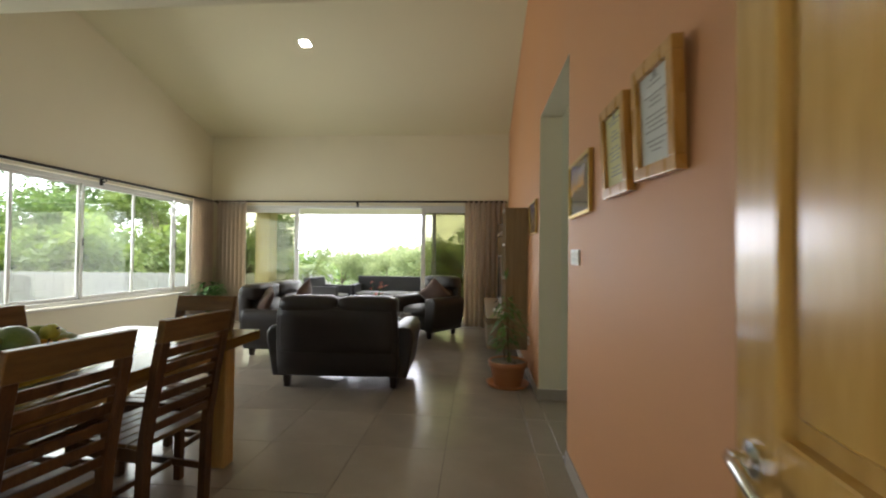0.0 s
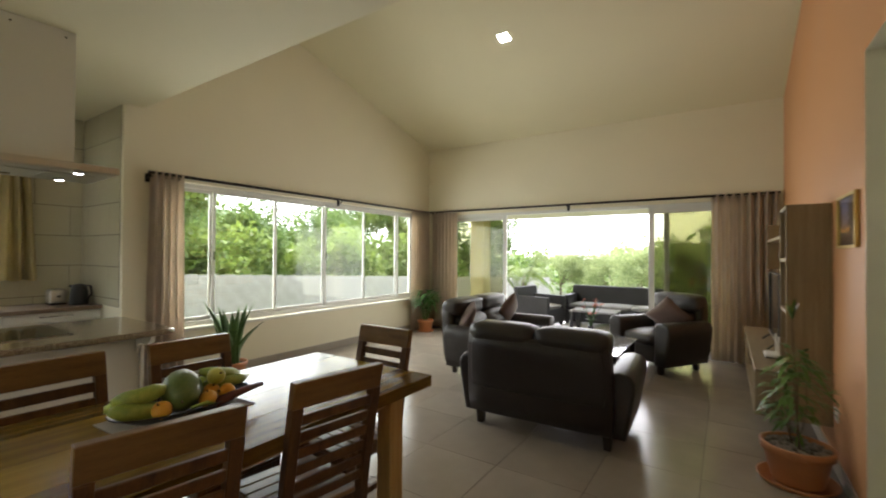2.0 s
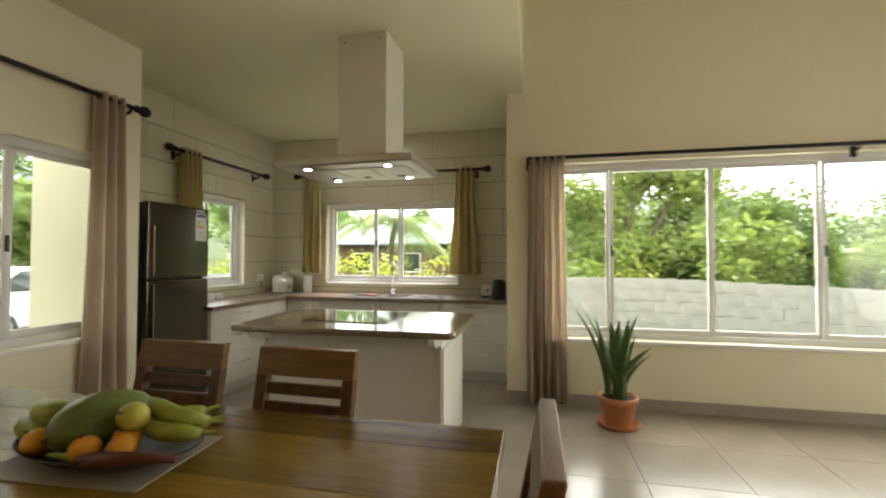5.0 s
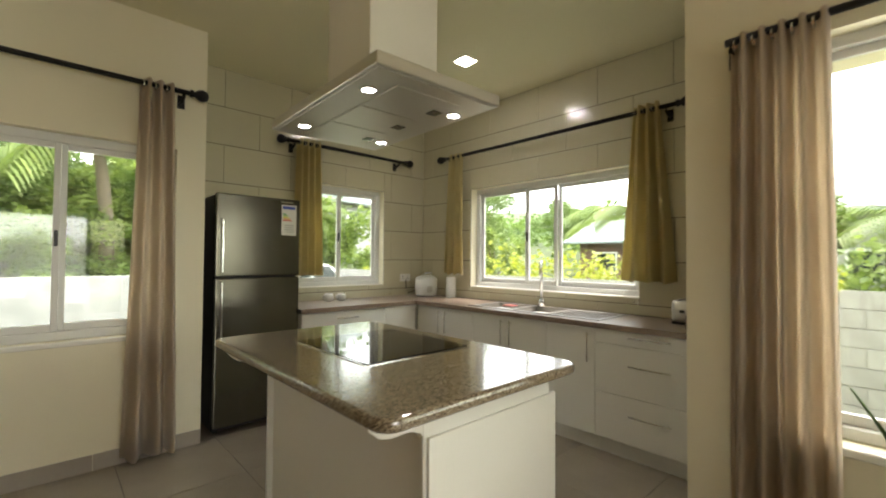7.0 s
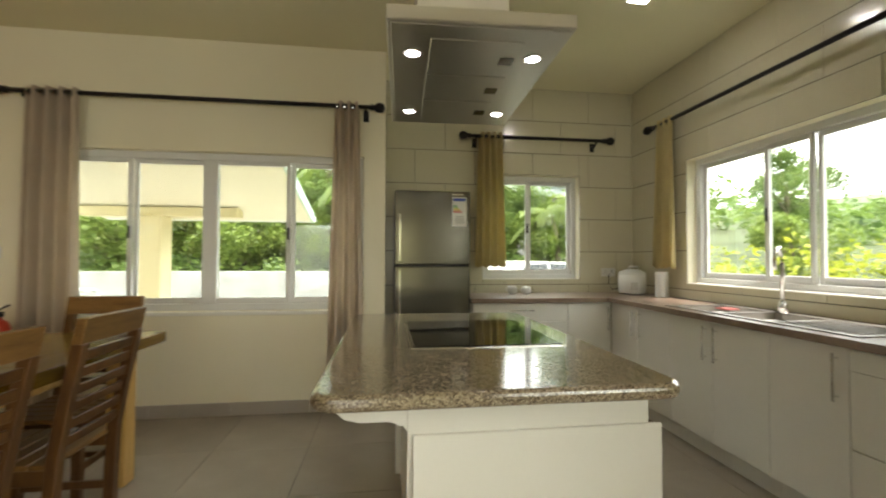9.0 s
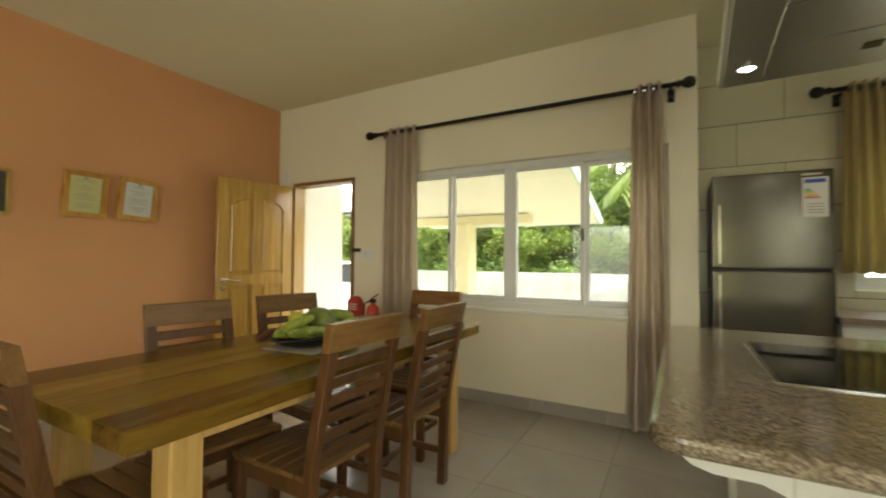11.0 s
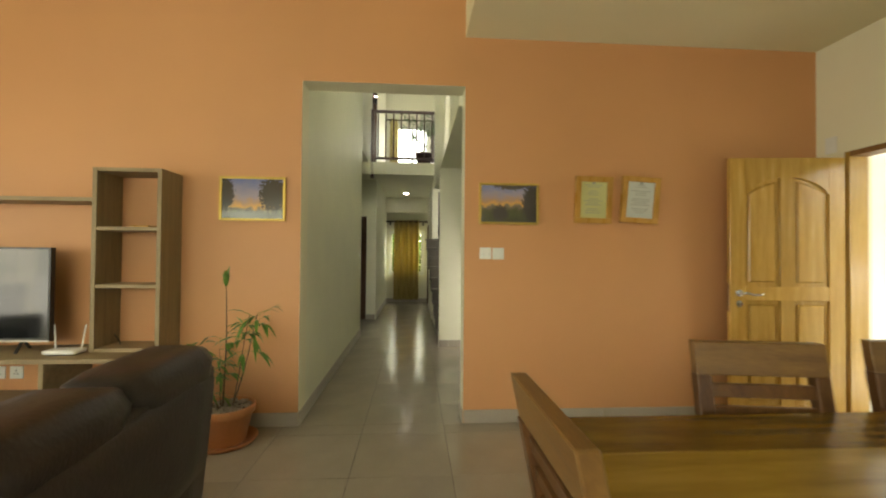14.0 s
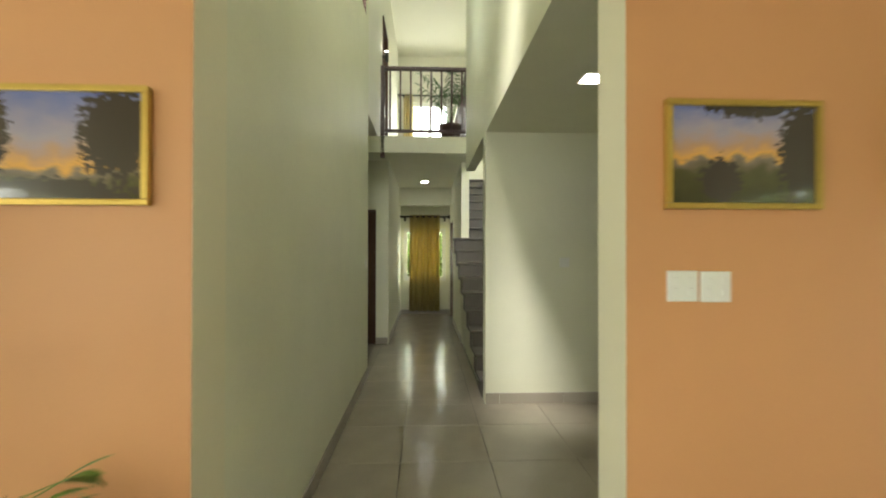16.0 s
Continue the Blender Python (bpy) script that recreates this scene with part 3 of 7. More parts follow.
# ---- living room ----
sliding_window("window_1", "x", WX - 0.12, 3.12, 7.62, 0.62, 2.27, (3.69, 4.56, 5.42, 6.29, 7.16), "long white aluminium sliding window onto the garden wall", inward=1)
solid("window_sill", box_bm(WX - 0.08, WX + 0.03, 3.12, 7.62, 0.585, 0.619, 0.004), M["sill"], "white painted window sill", "sill", kind="structure")
curtain_rod((WX + 0.08, 2.92), (WX + 0.08, 7.96), 2.31, (-0.08, 0, 0), "long black curtain rod above the garden window", (0.004, 0.53, 0.99), ends=(False, False))
curtain("curtain", (WX + 0.08, 2.94), (WX + 0.08, 3.27), 0.03, 2.33, 5, M["curtain"], "beige curtain drawn to the end of the window", group="living room curtains")
curtain("curtain", (WX + 0.08, 7.40), (WX + 0.08, 7.94), 0.03, 2.33, 7, M["curtain"], "beige curtain gathered in the room corner", 0.035, 1.0, group="living room curtains")
curtain_rod((WX + 0.1, NY - 0.08), (-0.04, NY - 0.08), 2.31, (0, 0.08, 0), "long black curtain rod above the sliding door", (0.01, 0.5, 0.99), ends=(False, False))
curtain("curtain", (WX + 0.16, NY - 0.08), (-4.98, NY - 0.08), 0.03, 2.33, 7, M["curtain"], "beige curtain gathered beside the sliding door", 0.035, 1.0, group="living room curtains")
curtain("curtain", (-0.80, NY - 0.08), (-0.06, NY - 0.08), 0.03, 2.33, 8, M["curtain"], "wide beige curtain gathered beside the television wall", 0.045, 1.0, group="living room curtains")

# sliding door: fixed leaf, open gap, and two leaves stacked
door_root = thing("sliding_door", (-5.25, NY + 0.12, 0), "white aluminium sliding glass door standing wide open to the terrace", "sliding door", kind="structure")


def sd(a0, a1, z0, z1, y0, y1, mat=None, nm="door_frame"):
    return part(nm, box_bm(a0 + 5.25, a1 + 5.25, y0, y1, z0, z1, 0.004 if mat is None else 0), mat or M["alu"], door_root)


sd(-5.25, -0.45, 2.2, 2.25, -0.06, 0.06)
sd(-5.25, -0.45, -0.003, 0.02, -0.06, 0.06)
sd(-5.25, -5.2, 0.02, 2.2, -0.06, 0.06)
sd(-0.5, -0.45, 0.02, 2.2, -0.06, 0.06)
for a0, a1, yy in ((-5.2, -4.03, 0.03), (-1.62, -0.5, -0.03), (-1.42, -0.5, 0.03)):
    for q in ((a0, a0 + 0.075, 0.02, 2.2), (a1 - 0.075, a1, 0.02, 2.2), (a0 + 0.075, a1 - 0.075, 0.02, 0.1), (a0 + 0.075, a1 - 0.075, 2.12, 2.2)):
        sd(*q, yy - 0.018, yy + 0.018, nm="door_stile")
    g = sd(a0 + 0.075, a1 - 0.075, 0.1, 2.12, yy - 0.003, yy + 0.003, M["doorglass"], "pane")
    g.visible_shadow = False


def downlight(x, y, z, tilt, group, glow="lamp"):
    root = thing("downlight", (x, y, z), "square recessed white ceiling light, switched on", "ceiling light", group)
    root.matrix_world = pose(x, y, z, tilt, 0, 0)
    part("frame", wall_bm("y", 0, 0.006, -0.075, 0.075, -0.075, 0.075, [(-0.06, 0.06, -0.06, 0.06)]), M["plastic"], root).matrix_basis = pose(0, 0, 0, 90, 0, 0)
    part("diffuser", box_bm(-0.06, 0.06, -0.06, 0.06, -0.003, 0.004), M[glow], root, "glowing white panel")


downlight(-2.95, 5.78, slope(5.78) - 0.006, -math.degrees(math.atan(RISE)), "living room downlights")


def sofa(name, seats, loc, rz, width, label, mat, depth=0.9, group=""):
    """A padded leather seat; it faces +y and stands with its middle at loc."""
    root = thing(name, loc, label, "armchair" if seats == 1 else "sofa", group, rz)
    w, d = width / 2, depth / 2
    aw = 0.2
    part("base", soft_box(-w + aw * 0.6, w - aw * 0.6, -d + 0.1, d - 0.06, 0.11, 0.36, 0.04), mat, root, smooth=True)
    for s in (-1, 1):
        prof = [(0.02, 0.11), (0.17, 0.11), (0.19, 0.2), (0.215, 0.34), (0.235, 0.46), (0.235, 0.535), (0.2, 0.585), (0.13, 0.6), (0.05, 0.585), (0.015, 0.53), (0.02, 0.42)]
        bm = prism_bm([(p[0], p[1]) for p in prof], "y", -d + 0.08, d)
        long = [e for e in bm.edges if abs(e.verts[0].co.y - e.verts[1].co.y) < 1e-5]
        bmesh.ops.bevel(bm, geom=long, offset=0.03, segments=3, profile=0.6, affect="EDGES")
        bend(bm, lambda x, y, z: (s * (w - aw + x), y, z - 0.03 * max(0, (y - 0.1)) * (z > 0.4) + 0.02 * math.sin((y + d) * 2.5) * (z > 0.45)))
        bmesh.ops.recalc_face_normals(bm, faces=bm.faces[:])
        part("arm", bm, mat, root, smooth=True)
    part("back_panel", bend(soft_box(-w + 0.1, w - 0.1, -d - 0.02, -d + 0.14, 0.13, 0.81, 0.045), lambda x, y, z: (x * (1 - 0.06 * max(0, z - 0.5)), y - 0.1 * max(0, z - 0.3) ** 1.2 + 0.12 * max(0, 0.3 - z), z)), mat, root, smooth=True)
    part("back_cover", bend(soft_box(-w + 0.15, w - 0.15, -d - 0.034, -d + 0.06, 0.36, 0.775, 0.028, 0.012), lambda x, y, z: (x * (1 - 0.06 * max(0, z - 0.5)), y - 0.1 * max(0, z - 0.3) ** 1.2, z)), mat, root, smooth=True)
    sw = (width - 2 * aw) / seats
    hw_ = (width - 0.24) / seats
    for i in range(seats):
        x0 = -w + aw + i * sw
        part("seat_cushion", soft_box(x0 + 0.004, x0 + sw - 0.004, -d + 0.2, d - 0.02, 0.3, 0.46, 0.06, 0.025), mat, root, smooth=True)
        part("back_cushion", bend(soft_box(x0 + 0.004, x0 + sw - 0.004, -d + 0.12, -d + 0.32, 0.42, 0.70, 0.07, 0.035), lambda x, y, z: (x, y - 0.22 * (z - 0.42), z)), mat, root, smooth=True)
        part("head_cushion", bend(soft_box(-w + 0.12 + i * hw_ + 0.003, -w + 0.12 + (i + 1) * hw_ - 0.003, -d - 0.02, -d + 0.24, 0.70, 0.90, 0.06, 0.008), lambda x, y, z: (x, y - 0.1 * (z - 0.42) + 0.02 * (z > 0.85), z)), mat, root, smooth=True)
    for x in (-w + 0.16, w - 0.16):
        for y in (-d + 0.14, d - 0.1):
            bm = box_bm(-0.035, 0.035, -0.035, 0.035, 0, 0.125, 0.006)
            bend(bm, lambda a, b_, c: (x + a * (0.75 + 2 * c), y + b_ * (0.75 + 2 * c), c))
            part("leg", bm, M["darkwood"], root)
    return root


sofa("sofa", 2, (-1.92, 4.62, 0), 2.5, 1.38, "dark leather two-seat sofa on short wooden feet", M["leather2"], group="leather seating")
sofa("sofa", 2, (-3.14, 6.12, 0), -90, 1.62, "dark leather two-seat sofa with taupe cushions, facing the coffee table", M["leather"], group="leather seating")
armchair = sofa("armchair", 1, (-1.36, 7.28, 0), 146, 0.90, "dark leather armchair with a taupe cushion", M["leather"], depth=0.86, group="leather seating")
armchair.scale.z = 1.07


def cushion(loc, rx, ry, rz, size=0.42):
    bm = bmesh.new()
    n = 10
    for s in (1, -1):
        g = [[bm.verts.new((u / n * 2 - 1, v / n * 2 - 1, 0)) for v in range(n + 1)] for u in range(n + 1)]
        for row in g:
            for v in row:
                x, y = v.co.x, v.co.y
                h = max(0, (1 - x * x) * (1 - y * y)) ** 0.45
                pinch = 1 - 0.08 * (1 - abs(x)) * (abs(y) > 0.99) - 0.08 * (1 - abs(y)) * (abs(x) > 0.99)
                v.co = Vector((x * size / 2 * pinch, y * size / 2 * pinch, s * h * 0.075))
        for i in range(n):
            for j in range(n):
                q = (g[i][j], g[i + 1][j], g[i + 1][j + 1], g[i][j + 1])
                bm.faces.new(q if s > 0 else q[::-1])
    bmesh.ops.remove_doubles(bm, verts=bm.verts[:], dist=1e-4)
    ob = solid("cushion", bm, M["cushion"], "taupe square scatter cushion leaning on dark leather", "cushion", "scatter cushions", smooth=True)
    ob.matrix_world = pose(*loc, rx, ry, rz)


cushion((-3.36, 5.60, 0.66), 62, 10, -60)
cushion((-3.28, 6.66, 0.67), 62, 42, -110)
cushion((-1.27, 7.33, 0.67), 62, 40, 156)

# glass-topped coffee table
ct = thing("coffee_table", (-1.95, 6.25, 0), "low coffee table with a glossy glass top among the sofas", "coffee table")
M["tabletopglass"] = material("glossy_grey_glass", (0.30, 0.30, 0.29), 0.05, vary=0.03, bump=0, coat=0.6)
part("tabletop", box_bm(-0.38, 0.38, -0.6, 0.6, 0.40, 0.42, 0.006), M["tabletopglass"], ct, "glossy glass top")
for sx in (-1, 1):
    for sy in (-1, 1):
        part("leg", box_bm(sx * 0.33 - 0.025, sx * 0.33 + 0.025, sy * 0.54 - 0.025, sy * 0.54 + 0.025, 0, 0.4, 0.004), M["darkwood"], ct)
part("shelf", box_bm(-0.33, 0.33, -0.54, 0.54, 0.14, 0.16, 0.004), M["darkwood"], ct)

# television unit on the orange wall
tvu = thing("tv_unit", (-0.0, 4.985, 0), "wall-hung grey oak television unit with open compartments", "tv unit")
L = 2.4
part("top", box_bm(-0.45, -0.003, 0, L, 0.585, 0.615, 0.003), M["oakh"], tvu)
part("side_panel", box_bm(-0.45, -0.003, 0, 0.03, 0.27, 0.585, 0.002), M["oakh"], tvu)
part("side_panel", box_bm(-0.45, -0.003, L - 0.03, L, 0.27, 0.585, 0.002), M["oakh"], tvu)
part("bottom", box_bm(-0.45, -0.003, 0.03, L - 0.03, 0.27, 0.295, 0.002), M["oakh"], tvu)
for y in (0.62, 1.7):
    part("divider", box_bm(-0.42, -0.003, y, y + 0.03, 0.295, 0.585, 0.002), M["oakh"], tvu)
part("drawer_front", box_bm(-0.435, -0.42, 1.74, L - 0.005, 0.3, 0.575, 0.002), M["oakh"], tvu)

sh = thing("shelf_tower", (0, 5.0, 0.615), "tall narrow grey oak shelf tower standing on the television unit", "shelf")
part("side_panel", box_bm(-0.26, -0.003, 0, 0.03, 0, 1.245, 0.002), M["oak"], sh)
part("side_panel", box_bm(-0.26, -0.003, 0.42, 0.45, 0, 1.245, 0.002), M["oak"], sh)
for z in (0.0, 0.43, 0.82, 1.22):
    part("shelf_board", box_bm(-0.258, -0.004, 0.03, 0.42, z, z + 0.025, 0.002), M["oakh"], sh)
ws = thing("wall_shelf", (0, 5.452, 1.63), "long grey oak wall shelf above the television", "shelf")
part("board", box_bm(-0.24, -0.003, 0, 1.6, 0, 0.028, 0.002), M["oakh"], ws)
part("end_panel", box_bm(-0.24, -0.003, 1.6, 1.63, -0.3, 0.2, 0.002), M["oak"], ws)
bk = thing("booklet", (-0.2, 5.12, 1.461), "thin yellow booklet lying on the shelf", "booklet")
part("pages", box_bm(-0.05, 0.05, -0.03, 0.09, 0, 0.012, 0.001), M["pine"], bk)

M["screen"] = material("dark_screen_glass", (0.008, 0.009, 0.01), 0.08, vary=0.05, bump=0, coat=0.4)
tv = thing("television", (-0.23, 5.71, 0.615), "flat black television with a thin silver bezel, switched off", "television")
part("bezel", wall_bm("x", -0.02, 0.02, 0, 0.97, 0.07, 0.70, [(0.014, 0.956, 0.09, 0.688)]), M["black"], tv)
part("screen", box_bm(-0.008, 0.012, 0.0145, 0.9555, 0.0905, 0.6875), M["screen"], tv, "dark glossy screen")
part("trim", box_bm(-0.024, -0.02, 0.0, 0.97, 0.07, 0.082, 0.001), M["steel"], tv)
for y in (0.18, 0.78):
    bm = bar_bm((0, y, 0.08), (-0.09, y - 0.03, 0.008), 0.02, 0.012)
    me = bar_bm((0, y, 0.08), (0.09, y + 0.03, 0.008), 0.02, 0.012)
    part("foot", bm, M["black"], tv)
    part("foot", me, M["black"], tv)
part("casing", box_bm(0.02, 0.06, 0.15, 0.82, 0.12, 0.5, 0.01), M["black"], tv)

rt = thing("wifi_router", (-0.3, 5.56, 0.615), "small white wireless router with two raised antennas", "router")
part("body", soft_box(-0.06, 0.06, -0.09, 0.11, 0.006, 0.034, 0.01), M["plastic"], rt, smooth=True)
part("antenna", bar_bm((0.03, -0.07, 0.02), (0.035, -0.095, 0.19), 0.012, 0.008), M["plastic"], rt)
part("antenna", bar_bm((0.03, 0.09, 0.02), (0.03, 0.10, 0.19), 0.012, 0.008), M["plastic"], rt)
part("foot", box_bm(-0.05, 0.05, -0.07, 0.09, 0, 0.007), M["black"], rt)
solid("cable", tube_bm([(-0.22, 5.36, 0.625), (-0.16, 5.31, 0.625), (-0.1, 5.36, 0.66), (-0.06, 5.42, 0.70), (-0.04, 5.45, 0.65), (-0.05, 5.6, 0.625), (-0.08, 5.8, 0.625)], 0.004, 6), M["black"], "thin black cable looped behind the router", "cable", smooth=True)


def wall_plate(name, axis, c, u, z, w, h, n, label, kind="rocker", sign=-1):
    """A wall switch or socket plate, proud of a wall across axis at c."""
    root = thing(name, (c, u, z) if axis == "x" else (u, c, z), label, "switch" if kind == "rocker" else "socket")
    def bx(a0, a1, b0, b1, d0, d1, bv=0.002):
        lo, hi = sorted((sign * d0, sign * d1))
        return box_bm(lo, hi, a0, a1, b0, b1, bv) if axis == "x" else box_bm(a0, a1, lo, hi, b0, b1, bv)
    part("plate", bx(-w / 2, w / 2, -h / 2, h / 2, 0, 0.01), M["plastic"], root)
    for i in range(n):
        a = -w / 2 + w * (i + 0.5) / n
        if kind == "rocker":
            for zz in (-0.016, 0.016):
                part("rocker", bx(a - w * 0.2 / n, a + w * 0.2 / n, zz - 0.011, zz + 0.011, 0.01, 0.014), M["plastic"], root)
        else:
            part("pin_hole", bx(a - 0.004, a + 0.004, 0.008, 0.02, 0.0098, 0.0105, 0), M["black"], root)
            for q in (-0.011, 0.011):
                part("pin_hole", bx(a + q - 0.005, a + q + 0.005, -0.012, -0.006, 0.0098, 0.0105, 0), M["black"], root)
    return root


wall_plate("light_switch", "x", 0, 2.735, 1.305, 0.09, 0.09, 2, "white four-gang light switch on the orange wall")
wall_plate("light_switch", "x", 0, 2.635, 1.303, 0.09, 0.09, 2, "white light switch beside another on the orange wall")
wall_plate("socket", "x", 0, 4.86, 0.40, 0.088, 0.088, 1, "white wall socket near the potted plant", "socket")
wall_plate("socket", "x", 0, 6.12, 0.42, 0.088, 0.088, 1, "white wall socket inside the television unit", "socket")
wall_plate("socket", "x", 0, 6.24, 0.42, 0.088, 0.088, 1, "white wall socket inside the television unit", "socket")


def sunset(name, horizon, *trees):
    """A printed sunset: sky running from blue to orange, a dark shore and dark tree masses."""
    m = bpy.data.materials.new(name)
    m.use_nodes = True
    n, l = m.node_tree.nodes, m.node_tree.links
    b_ = n["Principled BSDF"]
    b_.inputs["Roughness"].default_value = 0.15
    co = n.new("ShaderNodeTexCoord")
    sep = n.new("ShaderNodeSeparateXYZ")
    l.new(co.outputs["Generated"], sep.inputs[0])
    ramp = n.new("ShaderNodeValToRGB")
    e = ramp.color_ramp.elements
    e[0].position, e[0].color = 0.0, (0.05, 0.048, 0.022, 1)
    e[1].position, e[1].color = 1.0, (0.15, 0.18, 0.40, 1)
    for p, c in ((horizon - 0.14, (0.085, 0.08, 0.035, 1)), (horizon - 0.03, (0.20, 0.16, 0.12, 1)), (horizon + 0.02, (0.70, 0.37, 0.09, 1)), (horizon + 0.12, (0.46, 0.28, 0.17, 1)), (horizon + 0.3, (0.34, 0.30, 0.37, 1))):
        q = e.new(p)
        q.color = c
    no = n.new("ShaderNodeTexNoise")
    no.inputs["Scale"].default_value, no.inputs["Detail"].default_value = 7, 6
    l.new(co.outputs["Generated"], no.inputs["Vector"])
    ad = n.new("ShaderNodeMath")
    ad.operation = "MULTIPLY_ADD"
    ad.inputs[1].default_value, ad.inputs[2].default_value = 0.34, -0.17
    l.new(no.outputs["Fac"], ad.inputs[0])
    su = n.new("ShaderNodeMath")
    l.new(sep.outputs["Z"], su.inputs[0])
    l.new(ad.outputs[0], su.inputs[1])
    l.new(su.outputs[0], ramp.inputs["Fac"])
    out = ramp.outputs["Color"]
    for cy, cz, ry, rz in trees:
        vm = n.new("ShaderNodeVectorMath")
        vm.operation = "SUBTRACT"
        vm.inputs[1].default_value = (0, cy, cz)
        l.new(co.outputs["Generated"], vm.inputs[0])
        vs = n.new("ShaderNodeVectorMath")
        vs.operation = "MULTIPLY"
        vs.inputs[1].default_value = (0, 1 / ry, 1 / rz)
        l.new(vm.outputs[0], vs.inputs[0])
        le = n.new("ShaderNodeVectorMath")
        le.operation = "LENGTH"
        l.new(vs.outputs[0], le.inputs[0])
        n2 = n.new("ShaderNodeTexNoise")
        n2.inputs["Scale"].default_value, n2.inputs["Detail"].default_value = 22, 9
        l.new(co.outputs["Generated"], n2.inputs["Vector"])
        sm = n.new("ShaderNodeMath")
        sm.operation = "MULTIPLY_ADD"
        sm.inputs[1].default_value = 1.5
        l.new(n2.outputs["Fac"], sm.inputs[0])
        l.new(le.outputs["Value"], sm.inputs[2])
        lt = n.new("ShaderNodeMath")
        lt.operation = "LESS_THAN"
        lt.inputs[1].default_value = 1.6
        l.new(sm.outputs[0], lt.inputs[0])
        mx = n.new("ShaderNodeMix")
        mx.data_type = "RGBA"
        mx.inputs["B"].default_value = (0.055, 0.045, 0.036, 1)
        l.new(lt.outputs[0], mx.inputs["Factor"])
        l.new(out, mx.inputs["A"])
        out = mx.outputs["Result"]
    l.new(out, b_.inputs["Base Color"])
    b_.inputs["Coat Weight"].default_value = 0.5
    return m


def framed(name, y0, y1, z0, z1, fw, mat, inner, label, depth=0.022, lean=0.0, twist=0.0):
    """A frame on the orange wall, reaching from y1 to y0 along it."""
    w, h = y1 - y0, z1 - z0
    root = thing(name, (-0.003, y0, z0), label, "picture")
    for q in ((0, w, 0, fw), (0, w, h - fw, h), (0, fw, fw, h - fw), (w - fw, w, fw, h - fw)):
        bm = box_bm(-depth, 0, q[0], q[1], q[2], q[3], 0.004, 2)
        part("frame_bar", bm, mat, root)
    part("print", box_bm(-depth * 0.55, -0.004, fw - 0.001, w - fw + 0.001, fw - 0.001, h - fw + 0.001), inner, root)
    root.matrix_world = pose(-0.003 - abs(twist) * 0.0001, y0, z0, twist, -lean, 0)
    return root


framed("picture", 4.25, 4.73, 1.53, 1.86, 0.018, M["gold"], sunset("sunset_print", 0.28, (0.95, 0.62, 0.17, 0.5), (0.16, 0.62, 0.27, 0.52), (0.6, 0.02, 0.7, 0.2)), "gilt-framed sunset photograph on the orange wall")
framed("picture", 2.32, 2.79, 1.53, 1.85, 0.018, M["gold"], sunset("palm_sunset_print", 0.46, (0.66, 0.24, 0.16, 0.26), (0.08, 0.5, 0.2, 0.7), (0.45, 1.02, 0.36, 0.17)), "gilt-framed palm beach sunset photograph on the orange wall")
M["paper1"] = material("cream_certificate_paper", (0.52, 0.50, 0.22), 0.6, vary=0.04, bump=0)
M["paper2"] = material("white_certificate_paper", (0.55, 0.57, 0.52), 0.6, vary=0.04, bump=0)
M["ink"] = material("grey_print", (0.27, 0.27, 0.24), 0.7, vary=0.1, bump=0)
for y0, y1, pm, lab, tw in ((1.745, 2.04, "paper1", "honey pine frame with a cream certificate", 1.0), (1.37, 1.675, "paper2", "honey pine frame with a white printed letter", 3.0)):
    c = framed("certificate", y0, y1, 1.545, 1.91, 0.042, M["pine"], M[pm], lab, 0.035, 3.2, tw)
    rnd = random.Random(int(y0 * 100))
    for i in range(15):
        zz = 0.30 - i * 0.0155
        if i in (2, 6, 11):
            continue
        ww = rnd.uniform(0.05, 0.16)
        part("text_line", box_bm(-0.0207, -0.019, 0.15 - ww / 2, 0.15 + ww / 2, zz - 0.0022, zz + 0.0022), M["ink"], c)
    part("emblem", box_bm(-0.0207, -0.019, 0.138, 0.162, 0.305, 0.325), M["ink"], c)

# potted shrub by the opening
sp = thing("potted_plant", (-0.245, 4.57, 0.001), "leafy shrub in a terracotta pot topped with grey pebbles", "potted plant")
pot(sp, 0.195, 0.25, M["terra"], M["soil"])
rnd = random.Random(4)
peb = bmesh.new()
for i in range(170):
    a, r = rnd.uniform(0, 6.283), 0.168 * math.sqrt(rnd.random())
    s = rnd.uniform(0.009, 0.017)
    m = Matrix.Translation((r * math.cos(a), r * math.sin(a), 0.231 + rnd.uniform(0, 0.006))) @ Matrix.Diagonal((s * 1.3, s, s * 0.7, 1))
    bmesh.ops.create_icosphere(peb, subdivisions=1, radius=1, matrix=m @ Matrix.Rotation(a, 4, "Z"))
part("pebbles", peb, M["pebble"], sp, "grey pebbles")
lv = bmesh.new()
STEMS = ((-0.01, 0.0, 0.90, 0.007, 0.55, 10), (-0.02, -0.15, 0.68, 0.006, 0.6, 16), (0.0, -0.11, 0.66, 0.005, 0.7, 12), (-0.05, 0.11, 0.47, 0.006, 0.4, 20), (-0.03, 0.12, 0.30, 0.005, 0.35, 18), (0.04, 0.05, 0.42, 0.004, 0.5, 10))
